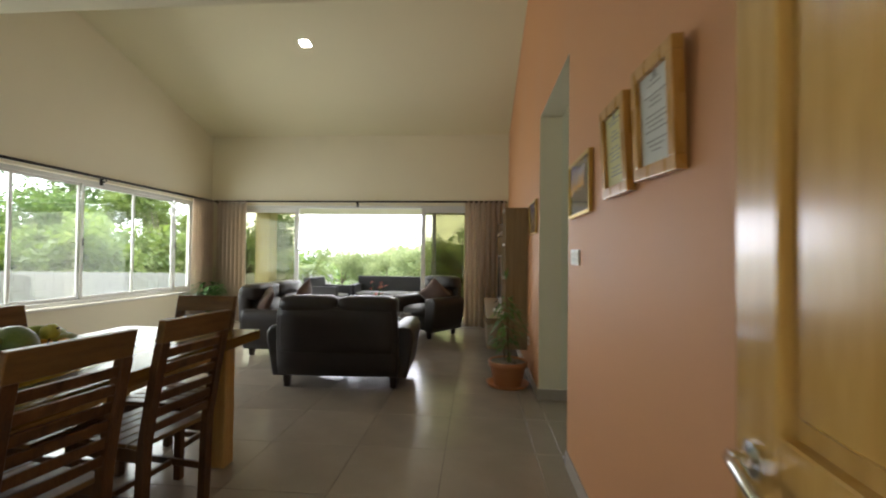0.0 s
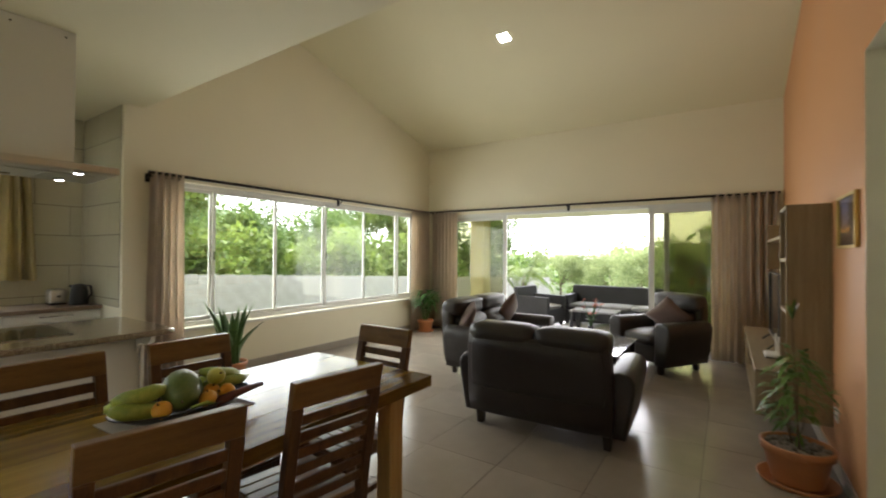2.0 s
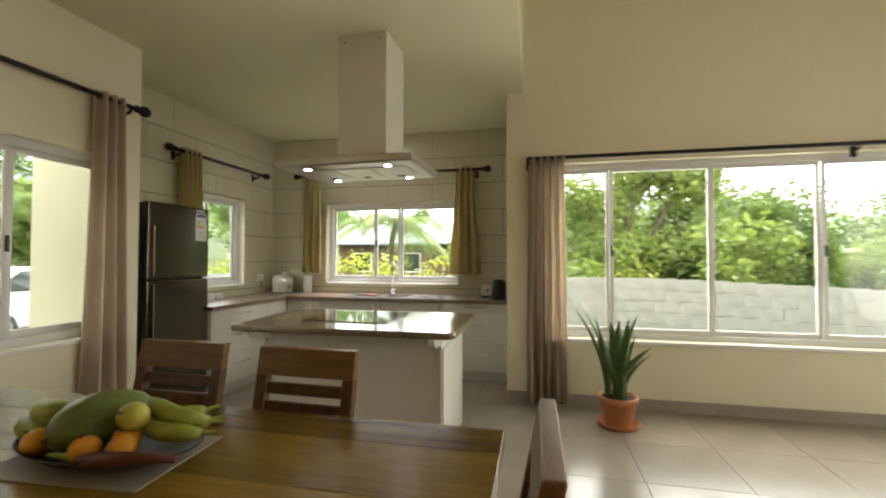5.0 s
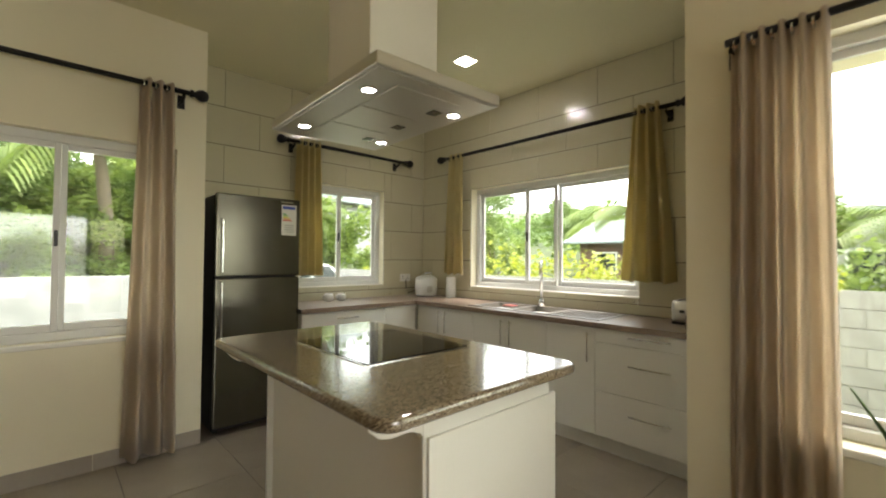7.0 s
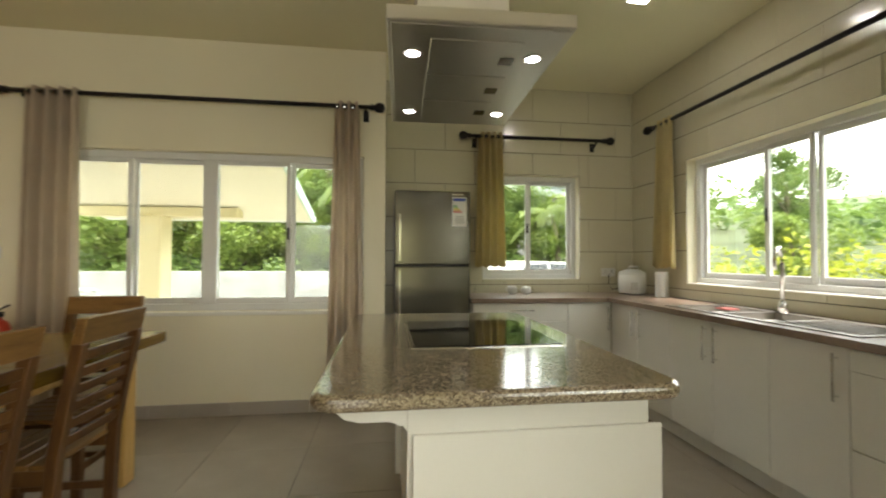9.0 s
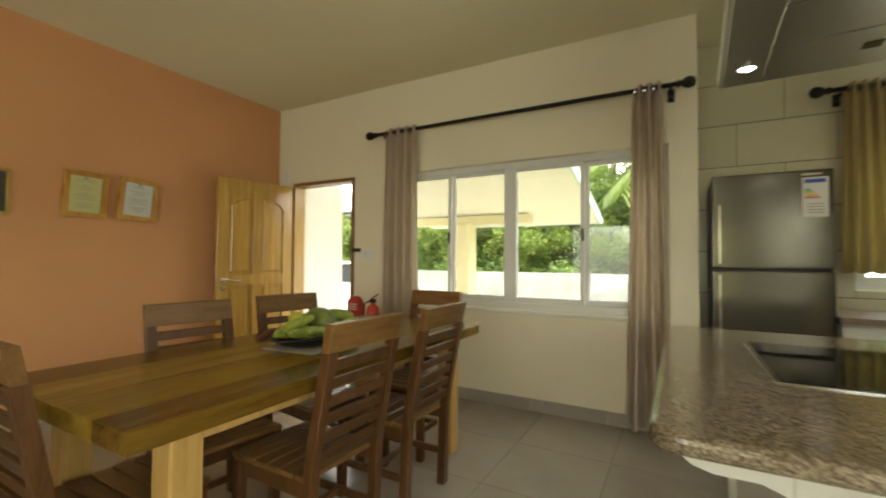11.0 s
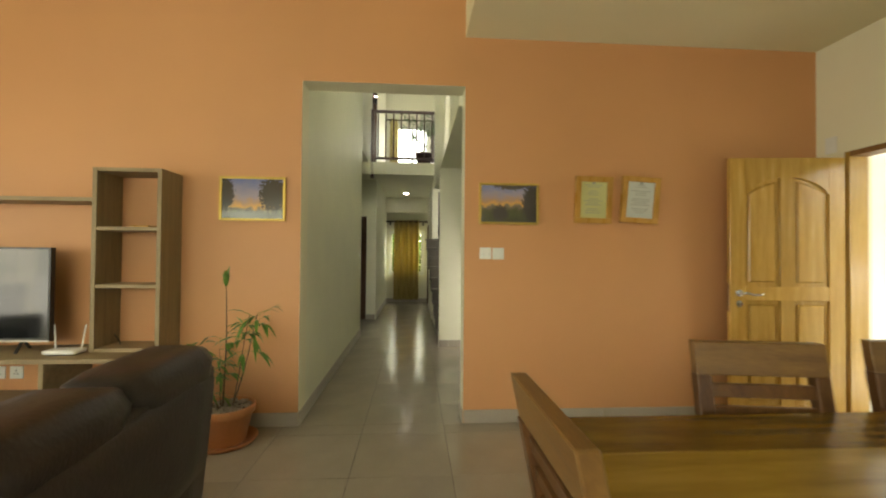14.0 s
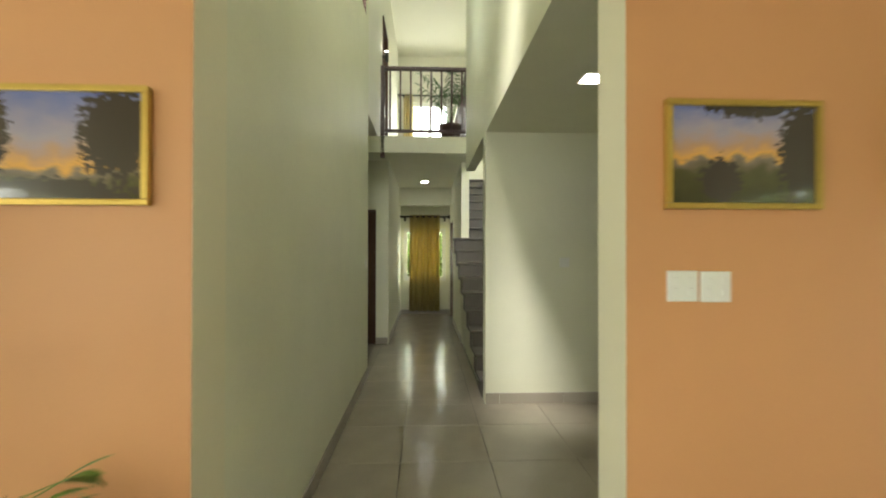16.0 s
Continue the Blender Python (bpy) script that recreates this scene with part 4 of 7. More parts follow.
for k, (dx, dy, h, r0, low, count) in enumerate(STEMS):
    pts = [(dx * (0.3 + 1.2 * t) + 0.012 * math.sin(5 * t + k), dy * (0.3 + 1.2 * t) + 0.012 * math.cos(4 * t + k), 0.2 + h * t) for t in (0, 0.2, 0.4, 0.6, 0.8, 1.0)]
    part("stem", tube_bm(pts, r0, 6, taper=0.35), M["bark"], sp, smooth=True)
    for i in range(count):
        t = rnd.uniform(low, 1.0) if k else rnd.choice((rnd.uniform(0.5, 0.72), rnd.uniform(0.95, 1.0)))
        j = min(4, int(t * 5))
        p = Vector(pts[j]).lerp(Vector(pts[j + 1]), t * 5 - j)
        a = rnd.uniform(0, 6.283)
        up = k == 0 and t > 0.9
        d = Vector((math.cos(a) * (0.25 if up else 1), math.sin(a) * (0.25 if up else 1), 1.0 if up else rnd.uniform(-0.2, 0.6)))
        tw = p + d.normalized() * (0.005 if up else rnd.uniform(0.03, 0.11))
        tube_bm([p, tw], 0.0016, 4, lv)
        for q in range(2):
            dd = d + Vector((rnd.uniform(-0.5, 0.5), rnd.uniform(-0.5, 0.5), rnd.uniform(-0.5, 0.2))) * (0.3 if up else 1)
            leaf_bm(lv, tw, dd, rnd.uniform(0.07, 0.13), rnd.uniform(0.02, 0.036), 0.1 if up else rnd.uniform(0.2, 0.9))
part("foliage", lv, M["leaf_mid"], sp, "narrow green leaves")

# potted plant in the corner by the window
cp = thing("potted_plant", (-5.42, 7.55, 0.001), "arching leafy plant in a terracotta pot by the curtain corner", "potted plant")
pot(cp, 0.15, 0.22, M["terra"], M["soil"])
lv = bmesh.new()
for i in range(40):
    a = rnd.uniform(0, 6.283)
    h = rnd.uniform(0.15, 0.5)
    base = (0.03 * math.cos(a), 0.03 * math.sin(a), 0.2)
    tip = Vector((0.12 * math.cos(a), 0.12 * math.sin(a), 0.25 + h))
    tube_bm([base, tip], 0.003, 4, lv)
    for q in range(3):
        leaf_bm(lv, tip, (math.cos(a + q * 0.7 - 0.7), math.sin(a + q * 0.7 - 0.7), rnd.uniform(0.2, 0.9)), rnd.uniform(0.2, 0.34), 0.05, rnd.uniform(0.3, 0.9), 5)
part("foliage", lv, M["leaf"], cp, "arching green leaves")

# snake plant by the long window
sn = thing("snake_plant", (-5.30, 3.66, 0.001), "upright snake plant in a terracotta pot", "potted plant")
pot(sn, 0.155, 0.24, M["terra"], M["soil"])
for i in range(17):
    a, r = rnd.uniform(0, 6.283), rnd.uniform(0.01, 0.1)
    h = rnd.uniform(0.40, 0.78)
    lean = Vector((math.cos(a), math.sin(a), 0)) * rnd.uniform(0.06, 0.34)
    bm, rows, tw, w = bmesh.new(), [], rnd.uniform(-0.8, 0.8), rnd.uniform(0.026, 0.038)
    for j in range(8):
        t = j / 7
        c = Vector((r * math.cos(a), r * math.sin(a), 0.2 + h * t)) + lean * t * t
        ww = w * (0.55 + 0.6 * math.sin(min(1, t * 1.15) * 2.4)) * (1 - max(0, t - 0.8) * 4.8)
        q = a + 1.57 + tw * t
        d = Vector((math.cos(q), math.sin(q), 0))
        nn = Vector((-d.y, d.x, 0))
        rows.append([bm.verts.new(c - d * ww + nn * ww * 0.35), bm.verts.new(c - nn * 0.003), bm.verts.new(c + d * ww + nn * ww * 0.35), bm.verts.new(c + nn * 0.004)])
    for p, q in zip(rows, rows[1:]):
        for k in range(4):
            bm.faces.new((p[k], p[(k + 1) % 4], q[(k + 1) % 4], q[k]))
    part("leaf", bm, M["snake"], sn, smooth=True)
# ---- dining ----
TX0, TX1, TY0, TY1, TZ = -2.955, -2.0, 0.80, 2.90, 0.80
dt = thing("dining_table", ((TX0 + TX1) / 2, (TY0 + TY1) / 2, 0), "long polished solid wood dining table with a thick slab top", "dining table")
hw, hl = (TX1 - TX0) / 2, (TY1 - TY0) / 2
cuts = [-hw, -0.30, -0.02, 0.24, hw]
M["plank"] = [wood(f"table_plank_{i}", d, l_, 0.22, 3.0, (7, 0.45, 7), coat=0.0, random=0) for i, (d, l_) in enumerate((
    ((0.065, 0.034, 0.004), (0.185, 0.105, 0.015)), ((0.14, 0.078, 0.009), (0.29, 0.185, 0.024)), ((0.21, 0.13, 0.018), (0.37, 0.24, 0.04)), ((0.075, 0.04, 0.005), (0.205, 0.118, 0.017))))]
for m_ in M["plank"]:
    m_.node_tree.nodes["Principled BSDF"].inputs["Specular IOR Level"].default_value = 0.32
for i, (a, c) in enumerate(zip(cuts, cuts[1:])):
    bm = box_bm(a + 0.0006, c - 0.0006, -hl, hl, TZ - 0.06, TZ, 0.0012)
    part("tabletop_plank", bm, M["plank"][i], dt)
for sx in (-1, 1):
    for sy in (-1, 1):
        part("leg", box_bm(sx * (hw - 0.13) - 0.05, sx * (hw - 0.13) + 0.05, sy * (hl - 0.2) - 0.05, sy * (hl - 0.2) + 0.05, 0, TZ - 0.06, 0.006), M["tableleg"], dt)
for sx in (-1, 1):
    part("apron", box_bm(sx * (hw - 0.13) - 0.014, sx * (hw - 0.13) + 0.014, -hl + 0.25, hl - 0.25, TZ - 0.13, TZ - 0.06, 0.003), M["tableleg"], dt)
for sy in (-1, 1):
    part("apron", box_bm(-hw + 0.18, hw - 0.18, sy * (hl - 0.2) - 0.014, sy * (hl - 0.2) + 0.014, TZ - 0.13, TZ - 0.06, 0.003), M["tableleg"], dt)


def dining_chair():
    """Faces +y, its seat's middle over the origin."""
    root = thing("dining_chair", (0, 0, 0), "brown wooden dining chair with a slatted back and seat", "chair", "chairs round the dining table")
    w, d, sh_, h = 0.184, 0.215, 0.45, 1.0
    lean = lambda z: -d - 0.11 * max(0, (z - 0.42)) ** 1.15 / 0.55
    for s in (-1, 1):
        bm = box_bm(s * w - 0.0225, s * w + 0.0225, -0.022, 0.022, 0, h - 0.099, 0.003)
        bmesh.ops.subdivide_edges(bm, edges=[e for e in bm.edges if abs(e.verts[0].co.z - e.verts[1].co.z) > 0.5], cuts=7)
        bend(bm, lambda x, y, z: (x, y + lean(z) + 0.03 * max(0, 0.42 - z), z))
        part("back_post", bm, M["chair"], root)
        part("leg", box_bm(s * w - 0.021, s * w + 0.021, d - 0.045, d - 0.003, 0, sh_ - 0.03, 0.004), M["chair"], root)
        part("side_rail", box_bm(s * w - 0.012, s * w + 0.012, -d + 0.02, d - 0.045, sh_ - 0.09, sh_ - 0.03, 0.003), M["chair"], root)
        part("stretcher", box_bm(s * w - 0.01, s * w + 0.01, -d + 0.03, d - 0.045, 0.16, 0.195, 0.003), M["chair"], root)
    part("front_rail", box_bm(-w + 0.02, w - 0.02, d - 0.038, d - 0.014, sh_ - 0.09, sh_ - 0.03, 0.003), M["chair"], root)
    part("stretcher", box_bm(-w + 0.01, w - 0.01, -0.012, 0.012, 0.16, 0.19, 0.003), M["chair"], root)
    for i in range(6):
        y0 = -d + 0.012 + i * 0.0725
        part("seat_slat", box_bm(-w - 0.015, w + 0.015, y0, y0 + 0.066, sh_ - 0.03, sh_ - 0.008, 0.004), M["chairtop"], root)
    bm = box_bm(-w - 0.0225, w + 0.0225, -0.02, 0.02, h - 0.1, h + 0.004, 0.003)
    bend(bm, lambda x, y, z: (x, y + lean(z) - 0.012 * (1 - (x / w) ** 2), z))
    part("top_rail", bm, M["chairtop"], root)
    for i in range(6):
        z = h - 0.172 - i * 0.068
        bm = box_bm(-w + 0.018, w - 0.018, -0.009, 0.009, z, z + 0.042, 0.003)
        bend(bm, lambda x, y, zz: (x, y + lean(zz) - 0.01 * (1 - (x / w) ** 2), zz))
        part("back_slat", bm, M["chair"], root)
    return root


CHAIRS = [(-2.78, 1.54, -90), (-2.76, 2.125, -91), (-2.236, 1.57, 81), (-2.227, 2.186, 82), (-2.455, 2.71, 180), (-2.56, 1.01, 0)]
first = dining_chair()
first.matrix_world = pose(CHAIRS[0][0], CHAIRS[0][1], 0, 0, 0, CHAIRS[0][2])
for x, y, a in CHAIRS[1:]:
    copy_thing(first, pose(x, y, 0, 0, 0, a))

# fruit on a dark platter on a place mat
M["mat"] = material("pale_woven_mat", (0.36, 0.32, 0.25), 0.8, vary=0.12, grain=260, bump=0.3)
M["papaya"] = material("green_papaya_skin", (0.06, 0.12, 0.025), 0.4, second=(0.17, 0.20, 0.04), scale=4, bump=0.03)
M["banana"] = material("green_banana_skin", (0.15, 0.25, 0.03), 0.45, second=(0.40, 0.43, 0.07), scale=12, bump=0.03)
M["citrus"] = material("orange_citrus_skin", (0.70, 0.33, 0.02), 0.42, vary=0.1, grain=140, bump=0.2)
M["lime"] = material("yellow_green_citrus_skin", (0.42, 0.40, 0.05), 0.42, vary=0.15, grain=140, bump=0.2)
M["rootveg"] = material("brown_root_skin", (0.11, 0.03, 0.016), 0.55, vary=0.3, bump=0.2)
FX, FY = -2.52, 1.845
mt = solid("place_mat", box_bm(-0.16, 0.16, -0.24, 0.24, 0, 0.004, 0.001), M["mat"], "pale woven place mat under the fruit platter", "mat")
mt.matrix_world = pose(FX - 0.01, FY - 0.02, TZ + 0.001, 0, 0, 4)
pl = thing("platter", (FX, FY, TZ + 0.005), "long dark wooden platter holding fruit", "platter")
bm = lathe_bm([(0, 0), (0.13, 0), (0.19, 0.02), (0.24, 0.052), (0.246, 0.055), (0.24, 0.046), (0.18, 0.012), (0, 0.008)][:6] + [(0.185, 0.026), (0.12, 0.009), (0, 0.008)], 28)
bend(bm, lambda x, y, z: (x * 0.62, y * 1.12, z))
part("dish", bm, M["black"], pl, smooth=True)


def fruit(name, loc, size, mat, label, rot=(0, 0, 0), pear=0.0):
    bm = bmesh.new()
    bmesh.ops.create_uvsphere(bm, u_segments=20, v_segments=12, radius=1)
    bend(bm, lambda x, y, z: (x * size[0] * (1 - pear * z), y * size[1] * (1 - pear * z), z * size[2] - 0.06 * size[2] * (z > 0.97)))
    root = thing(name, (0, 0, 0), label, "fruit", "fruit on the platter")
    root.matrix_world = pose(*loc, *rot)
    part("skin", bm, mat, root, smooth=True)
    part("stalk", tube_bm([(0, 0, size[2] * 0.9), (0.002, 0, size[2] + 0.008)], 0.004, 6), M["bark"], root)
    return root


def banana(loc, rz, length=0.19, r=0.024, tilt=0, roll=0):
    root = thing("banana", (0, 0, 0), "plump green cooking banana", "fruit", "fruit on the platter")
    root.matrix_world = pose(*loc, tilt, roll, rz)
    bm, n = bmesh.new(), 11
    rings = []
    for i in range(n):
        t = i / (n - 1)
        a = (t - 0.5) * 1.15
        c = Vector((math.sin(a) * length / 1.1, (1 - math.cos(a)) * length / 1.1, 0))
        d = Vector((math.cos(a), math.sin(a), 0))
        s = Vector((-d.y, d.x, 0))
        rr = r * max(0.16, min(1, 1.15 * math.sin(math.pi * (0.05 + 0.9 * t)) ** 0.55))
        rings.append([bm.verts.new(c + s * rr * math.cos(k * 0.7854) + Vector((0, 0, rr * math.sin(k * 0.7854)))) for k in range(8)])
    for p, q in zip(rings, rings[1:]):
        for k in range(8):
            bm.faces.new((p[k], p[(k + 1) % 8], q[(k + 1) % 8], q[k]))
    bm.faces.new(rings[0][::-1])
    bm.faces.new(rings[-1])
    part("skin", bm, M["banana"], root, smooth=True)
    e = Vector((math.sin(0.575) * length / 1.1, (1 - math.cos(0.575)) * length / 1.1, 0))
    part("stem", tube_bm([e, e + Vector((0.03, 0.022, 0))], 0.006, 6, taper=0.7), M["banana"], root)


Z = TZ + 0.02
fruit("papaya", (FX + 0.005, FY - 0.02, Z + 0.088), (0.076, 0.076, 0.122), M["papaya"], "large green papaya turning yellow", (0, 98, -24), -0.1)
fruit("orange", (FX + 0.10, FY + 0.04, Z + 0.05), (0.036, 0.036, 0.034), M["citrus"], "small round orange among the fruit", (10, 5, 0))
fruit("orange", (FX + 0.09, FY - 0.13, Z + 0.05), (0.036, 0.036, 0.034), M["citrus"], "small round orange among the fruit", (30, 20, 0))
fruit("orange", (FX + 0.08, FY + 0.13, Z + 0.052), (0.035, 0.035, 0.033), M["citrus"], "small round orange among the fruit", (70, 0, 0))
fruit("orange", (FX + 0.03, FY + 0.09, Z + 0.055), (0.035, 0.035, 0.033), M["citrus"], "small round orange among the fruit", (0, 30, 0))
fruit("lime", (FX + 0.03, FY + 0.11, Z + 0.115), (0.037, 0.037, 0.04), M["lime"], "yellow-green lemon on top", (0, 60, 0))
fruit("lime", (FX - 0.07, FY - 0.15, Z + 0.06), (0.036, 0.036, 0.04), M["lime"], "yellow-green lemon beside the bananas", (0, 80, 0))
for dx, dy, dz, rz, size, r, roll in ((0.05, -0.19, 0.055, 84, 0.18, 0.034, 10), (0.03, -0.18, 0.105, 72, 0.17, 0.033, -8), (-0.035, -0.19, 0.06, 104, 0.16, 0.03, 5),
                                      (-0.05, 0.16, 0.06, 95, 0.19, 0.026, -10), (0.0, 0.18, 0.07, 85, 0.19, 0.026, 2), (-0.03, 0.17, 0.105, 92, 0.19, 0.026, 14), (-0.095, 0.10, 0.065, 100, 0.19, 0.026, -10)):
    banana((FX + dx, FY + dy, Z + dz), rz, size, r, 0, roll)
rv = thing("root_vegetable", (0, 0, 0), "long brown knobbly root lying over the platter rim", "vegetable")
part("root", tube_bm([(FX + 0.12, FY + 0.06, Z + 0.03), (FX + 0.135, FY + 0.12, Z + 0.048), (FX + 0.125, FY + 0.19, Z + 0.055), (FX + 0.10, FY + 0.25, Z + 0.05), (FX + 0.083, FY + 0.295, Z + 0.045)], 0.021, 10, taper=0.45), M["rootveg"], rv, smooth=True)
part("stalk", tube_bm([(FX + 0.12, FY + 0.065, Z + 0.03), (FX + 0.13, FY + 0.02, Z + 0.045), (FX + 0.125, FY - 0.04, Z + 0.04)], 0.011, 8, taper=0.6), M["banana"], rv, "green stalk", smooth=True)

# front window, rod and curtains
sliding_window("window_2", "y", -0.1, -4.08, -1.72, 0.82, 2.09, (-3.48, -2.88, -2.27), "white aluminium sliding window by the dining table", frame_w=0.055)
part("mullion", box_bm(1.17, 1.28, -0.03, 0.035, 0.055, 1.215, 0.003), M["alu"], bpy.data.objects["window_2"], "wide central mullion")
solid("window_sill", box_bm(-4.08, -1.72, -0.06, 0.025, 0.79, 0.819, 0.004), M["sill"], "white painted sill of the dining window", "sill", kind="structure")
curtain_rod((-1.5, 0.09), (-4.135, 0.09), 2.475, (0, -0.09, 0), "black curtain rod with ball ends above the dining window", (0.04, 0.985))
curtain("curtain", (-1.62, 0.09), (-1.98, 0.09), 0.04, 2.51, 4, M["curtain"], "beige eyelet curtain drawn beside the entrance", 0.05, 1.1, group="dining curtains")
curtain("curtain", (-3.85, 0.09), (-4.04, 0.09), 0.04, 2.51, 3, M["curtain"], "beige eyelet curtain drawn beside the fridge", 0.05, 1.65, group="dining curtains")

# entrance
ef = thing("door_frame", (-0.69, 0, 0), "dark wooden entrance door frame", "door frame", kind="structure")
part("jamb", box_bm(-0.47, -0.43, -0.14, 0.012, 0, 2.1, 0.003), M["doorframe"], ef)
part("jamb", box_bm(0.41, 0.45, -0.14, 0.012, 0, 2.1, 0.003), M["door"], ef)
part("head", box_bm(-0.43, 0.41, -0.14, 0.012, 2.06, 2.1, 0.003), M["doorframe"], ef)
dr = thing("door_1", (-0.23, 0.035, 0.012), "varnished wooden panel door standing open against the orange wall", "door", rz=-7, kind="structure")
DW, DH = 0.84, 2.04
part("stile", box_bm(-0.042, 0, 0, 0.115, 0, DH, 0.003), M["door"], dr)
part("stile", box_bm(-0.042, 0, DW - 0.115, DW, 0, DH, 0.003), M["door"], dr)
part("mullion", box_bm(-0.0415, 0, DW / 2 - 0.05, DW / 2 + 0.05, 0.16, 1.9, 0.003), M["door"], dr)
part("rail", box_bm(-0.042, 0, 0.115, DW - 0.115, 0, 0.16, 0.003), M["door"], dr)
part("rail", box_bm(-0.0425, 0, 0.115, DW - 0.115, 0.95, 1.06, 0.003), M["door"], dr)
def arch(y):
    """The height of the arched upper rail's lower edge."""
    return 1.76 + 0.13 * max(0.0, 1 - ((y - DW / 2) / (DW / 2 - 0.115)) ** 2) ** 0.7


b = bmesh.new()
for k in range(12):
    y0, y1 = (0.115 + (DW - 0.23) * q / 12 for q in (k, k + 1))
    prism_bm([(y0, arch(y0)), (y1, arch(y1)), (y1, DH), (y0, DH)], "x", -0.042, 0, b)
bmesh.ops.remove_doubles(b, verts=b.verts[:], dist=1e-5)
part("rail", b, M["door"], dr)
for y0, y1 in ((0.115, DW / 2 - 0.05), (DW / 2 + 0.05, DW - 0.115)):
    for z0, z1 in ((0.16, 0.95), (1.06, 1.93)):
        part("panel", box_bm(-0.022, -0.01, y0, y1, z0, z1), M["door"], dr)
        if z1 < 1.5:
            bm = box_bm(-0.037, -0.020, y0 + 0.028, y1 - 0.028, z0 + 0.028, z1 - 0.028, 0.012)
        else:
            ys = [y0 + 0.028 + (y1 - y0 - 0.056) * q / 6 for q in range(7)]
            bm = prism_bm([(ys[0], z0 + 0.028), (ys[-1], z0 + 0.028)] + [(y, arch(y) - 0.03) for y in ys[::-1]], "x", -0.037, -0.020)
            bmesh.ops.bevel(bm, geom=[e for e in bm.edges if e.verts[0].co.x < -0.03 and e.verts[1].co.x < -0.03], offset=0.01, segments=1, affect="EDGES")
        part("raised_panel", bm, M["door"], dr)
lk = part("handle_rose", lathe_bm([(0, 0), (0.026, 0), (0.026, 0.008), (0.012, 0.012), (0.012, 0.035), (0, 0.035)], 18), M["chrome"], dr)
lk.matrix_basis = pose(-0.042, DW - 0.065, 1.005, 0, -90, 0)
part("handle", tube_bm([(-0.075, DW - 0.065, 1.005), (-0.082, DW - 0.1, 1.008), (-0.085, DW - 0.155, 0.995), (-0.082, DW - 0.2, 0.998), (-0.08, DW - 0.225, 1.004)], 0.0105, 10, taper=0.8), M["chrome"], dr, "chrome lever handle", smooth=True)
cy = part("cylinder", lathe_bm([(0, 0), (0.024, 0), (0.024, 0.007), (0.011, 0.009), (0.011, 0.016), (0, 0.016)], 18), M["chrome"], dr)
cy.matrix_basis = pose(-0.042, DW - 0.065, 0.925, 0, -90, 0)
part("lock_plate", box_bm(-0.034, -0.01, DW, DW + 0.003, 0.86, 1.08), M["chrome"], dr)
for z in (0.2, 1.0, 1.8):
    part("hinge", tube_bm([(-0.002, -0.008, z), (-0.002, -0.008, z + 0.1)], 0.008, 8), M["chrome"], dr)
wall_plate("door_chime", "y", 0, -0.13, 2.18, 0.09, 0.13, 0, "small white chime box above the entrance door", sign=1)
wall_plate("light_switch", "y", 0, -1.38, 1.28, 0.09, 0.09, 2, "white light switch beside the entrance", sign=1)
wall_plate("light_switch", "y", 0, -1.28, 1.28, 0.09, 0.09, 2, "white light switch by the entrance frame", sign=1)
kp = thing("keypad", (-1.2, 0.02, 1.33), "small dark key holder beside the entrance", "keypad")
part("body", soft_box(-0.05, 0.05, -0.02, 0.02, -0.02, 0.02, 0.008), M["black"], kp)

fe = thing("fire_extinguisher", (-1.42, 0.22, 0.62), "red fire extinguisher with a black valve on a wall bracket", "fire extinguisher")
fe.location = (-1.51, 0.12, 0.38)
part("cylinder", lathe_bm([(0, 0), (0.065, 0), (0.07, 0.015), (0.07, 0.34), (0.055, 0.39), (0.025, 0.415), (0.022, 0.43), (0, 0.43)], 20), M["red"], fe, smooth=True)
part("valve", box_bm(-0.018, 0.018, -0.03, 0.03, 0.43, 0.47, 0.005), M["black"], fe)
part("lever", bar_bm((0, 0.02, 0.475), (0, -0.09, 0.51), 0.018, 0.01), M["black"], fe)
part("hose", tube_bm([(0.02, 0.02, 0.45), (0.08, 0.03, 0.42), (0.09, 0.03, 0.3), (0.078, 0.03, 0.15)], 0.009, 8), M["black"], fe)
part("bracket", box_bm(-0.02, 0.02, -0.12, -0.06, 0.25, 0.3, 0.003), M["steel"], fe)
fb = thing("fire_blanket", (-1.215, 0.035, 0.72), "red fire blanket case on the wall by the entrance", "fire blanket")
bm = prism_bm([(-0.085, -0.15), (0.085, -0.15), (0.085, 0.09), (0.03, 0.135), (-0.03, 0.135), (-0.085, 0.09)], "y", -0.033, 0.033)
bmesh.ops.bevel(bm, geom=bm.edges[:], offset=0.008, segments=2, affect="EDGES")
part("case", bm, M["red"], fb)
part("pull_tab", box_bm(-0.03, 0.03, 0.03, 0.04, -0.17, -0.13), M["black"], fb)
for i in range(3):
    part("text_line", box_bm(-0.05, 0.05, 0.0355, 0.037, 0.05 - i * 0.025, 0.06 - i * 0.025), M["plastic"], fb)
# ---- kitchen ----
sliding_window("window_3", "x", KW - 0.12, 0.24, 2.05, 1.04, 2.1, (0.905, 1.255), "white aluminium sliding window over the sink", frame_w=0.05)
sliding_window("window_4", "y", KS - 0.12, -6.24, -5.22, 1.04, 2.1, (-5.73,), "small white aluminium sliding window beside the fridge", frame_w=0.05)
solid("window_sill", box_bm(KW - 0.09, KW + 0.004, 0.24, 2.05, 1.028, 1.045, 0.003), M["sill"], "white sill of the sink window", "sill", kind="structure")
solid("window_sill", box_bm(-6.24, -5.22, KS - 0.09, KS + 0.004, 1.028, 1.045, 0.003), M["sill"], "white sill of the small kitchen window", "sill", kind="structure")
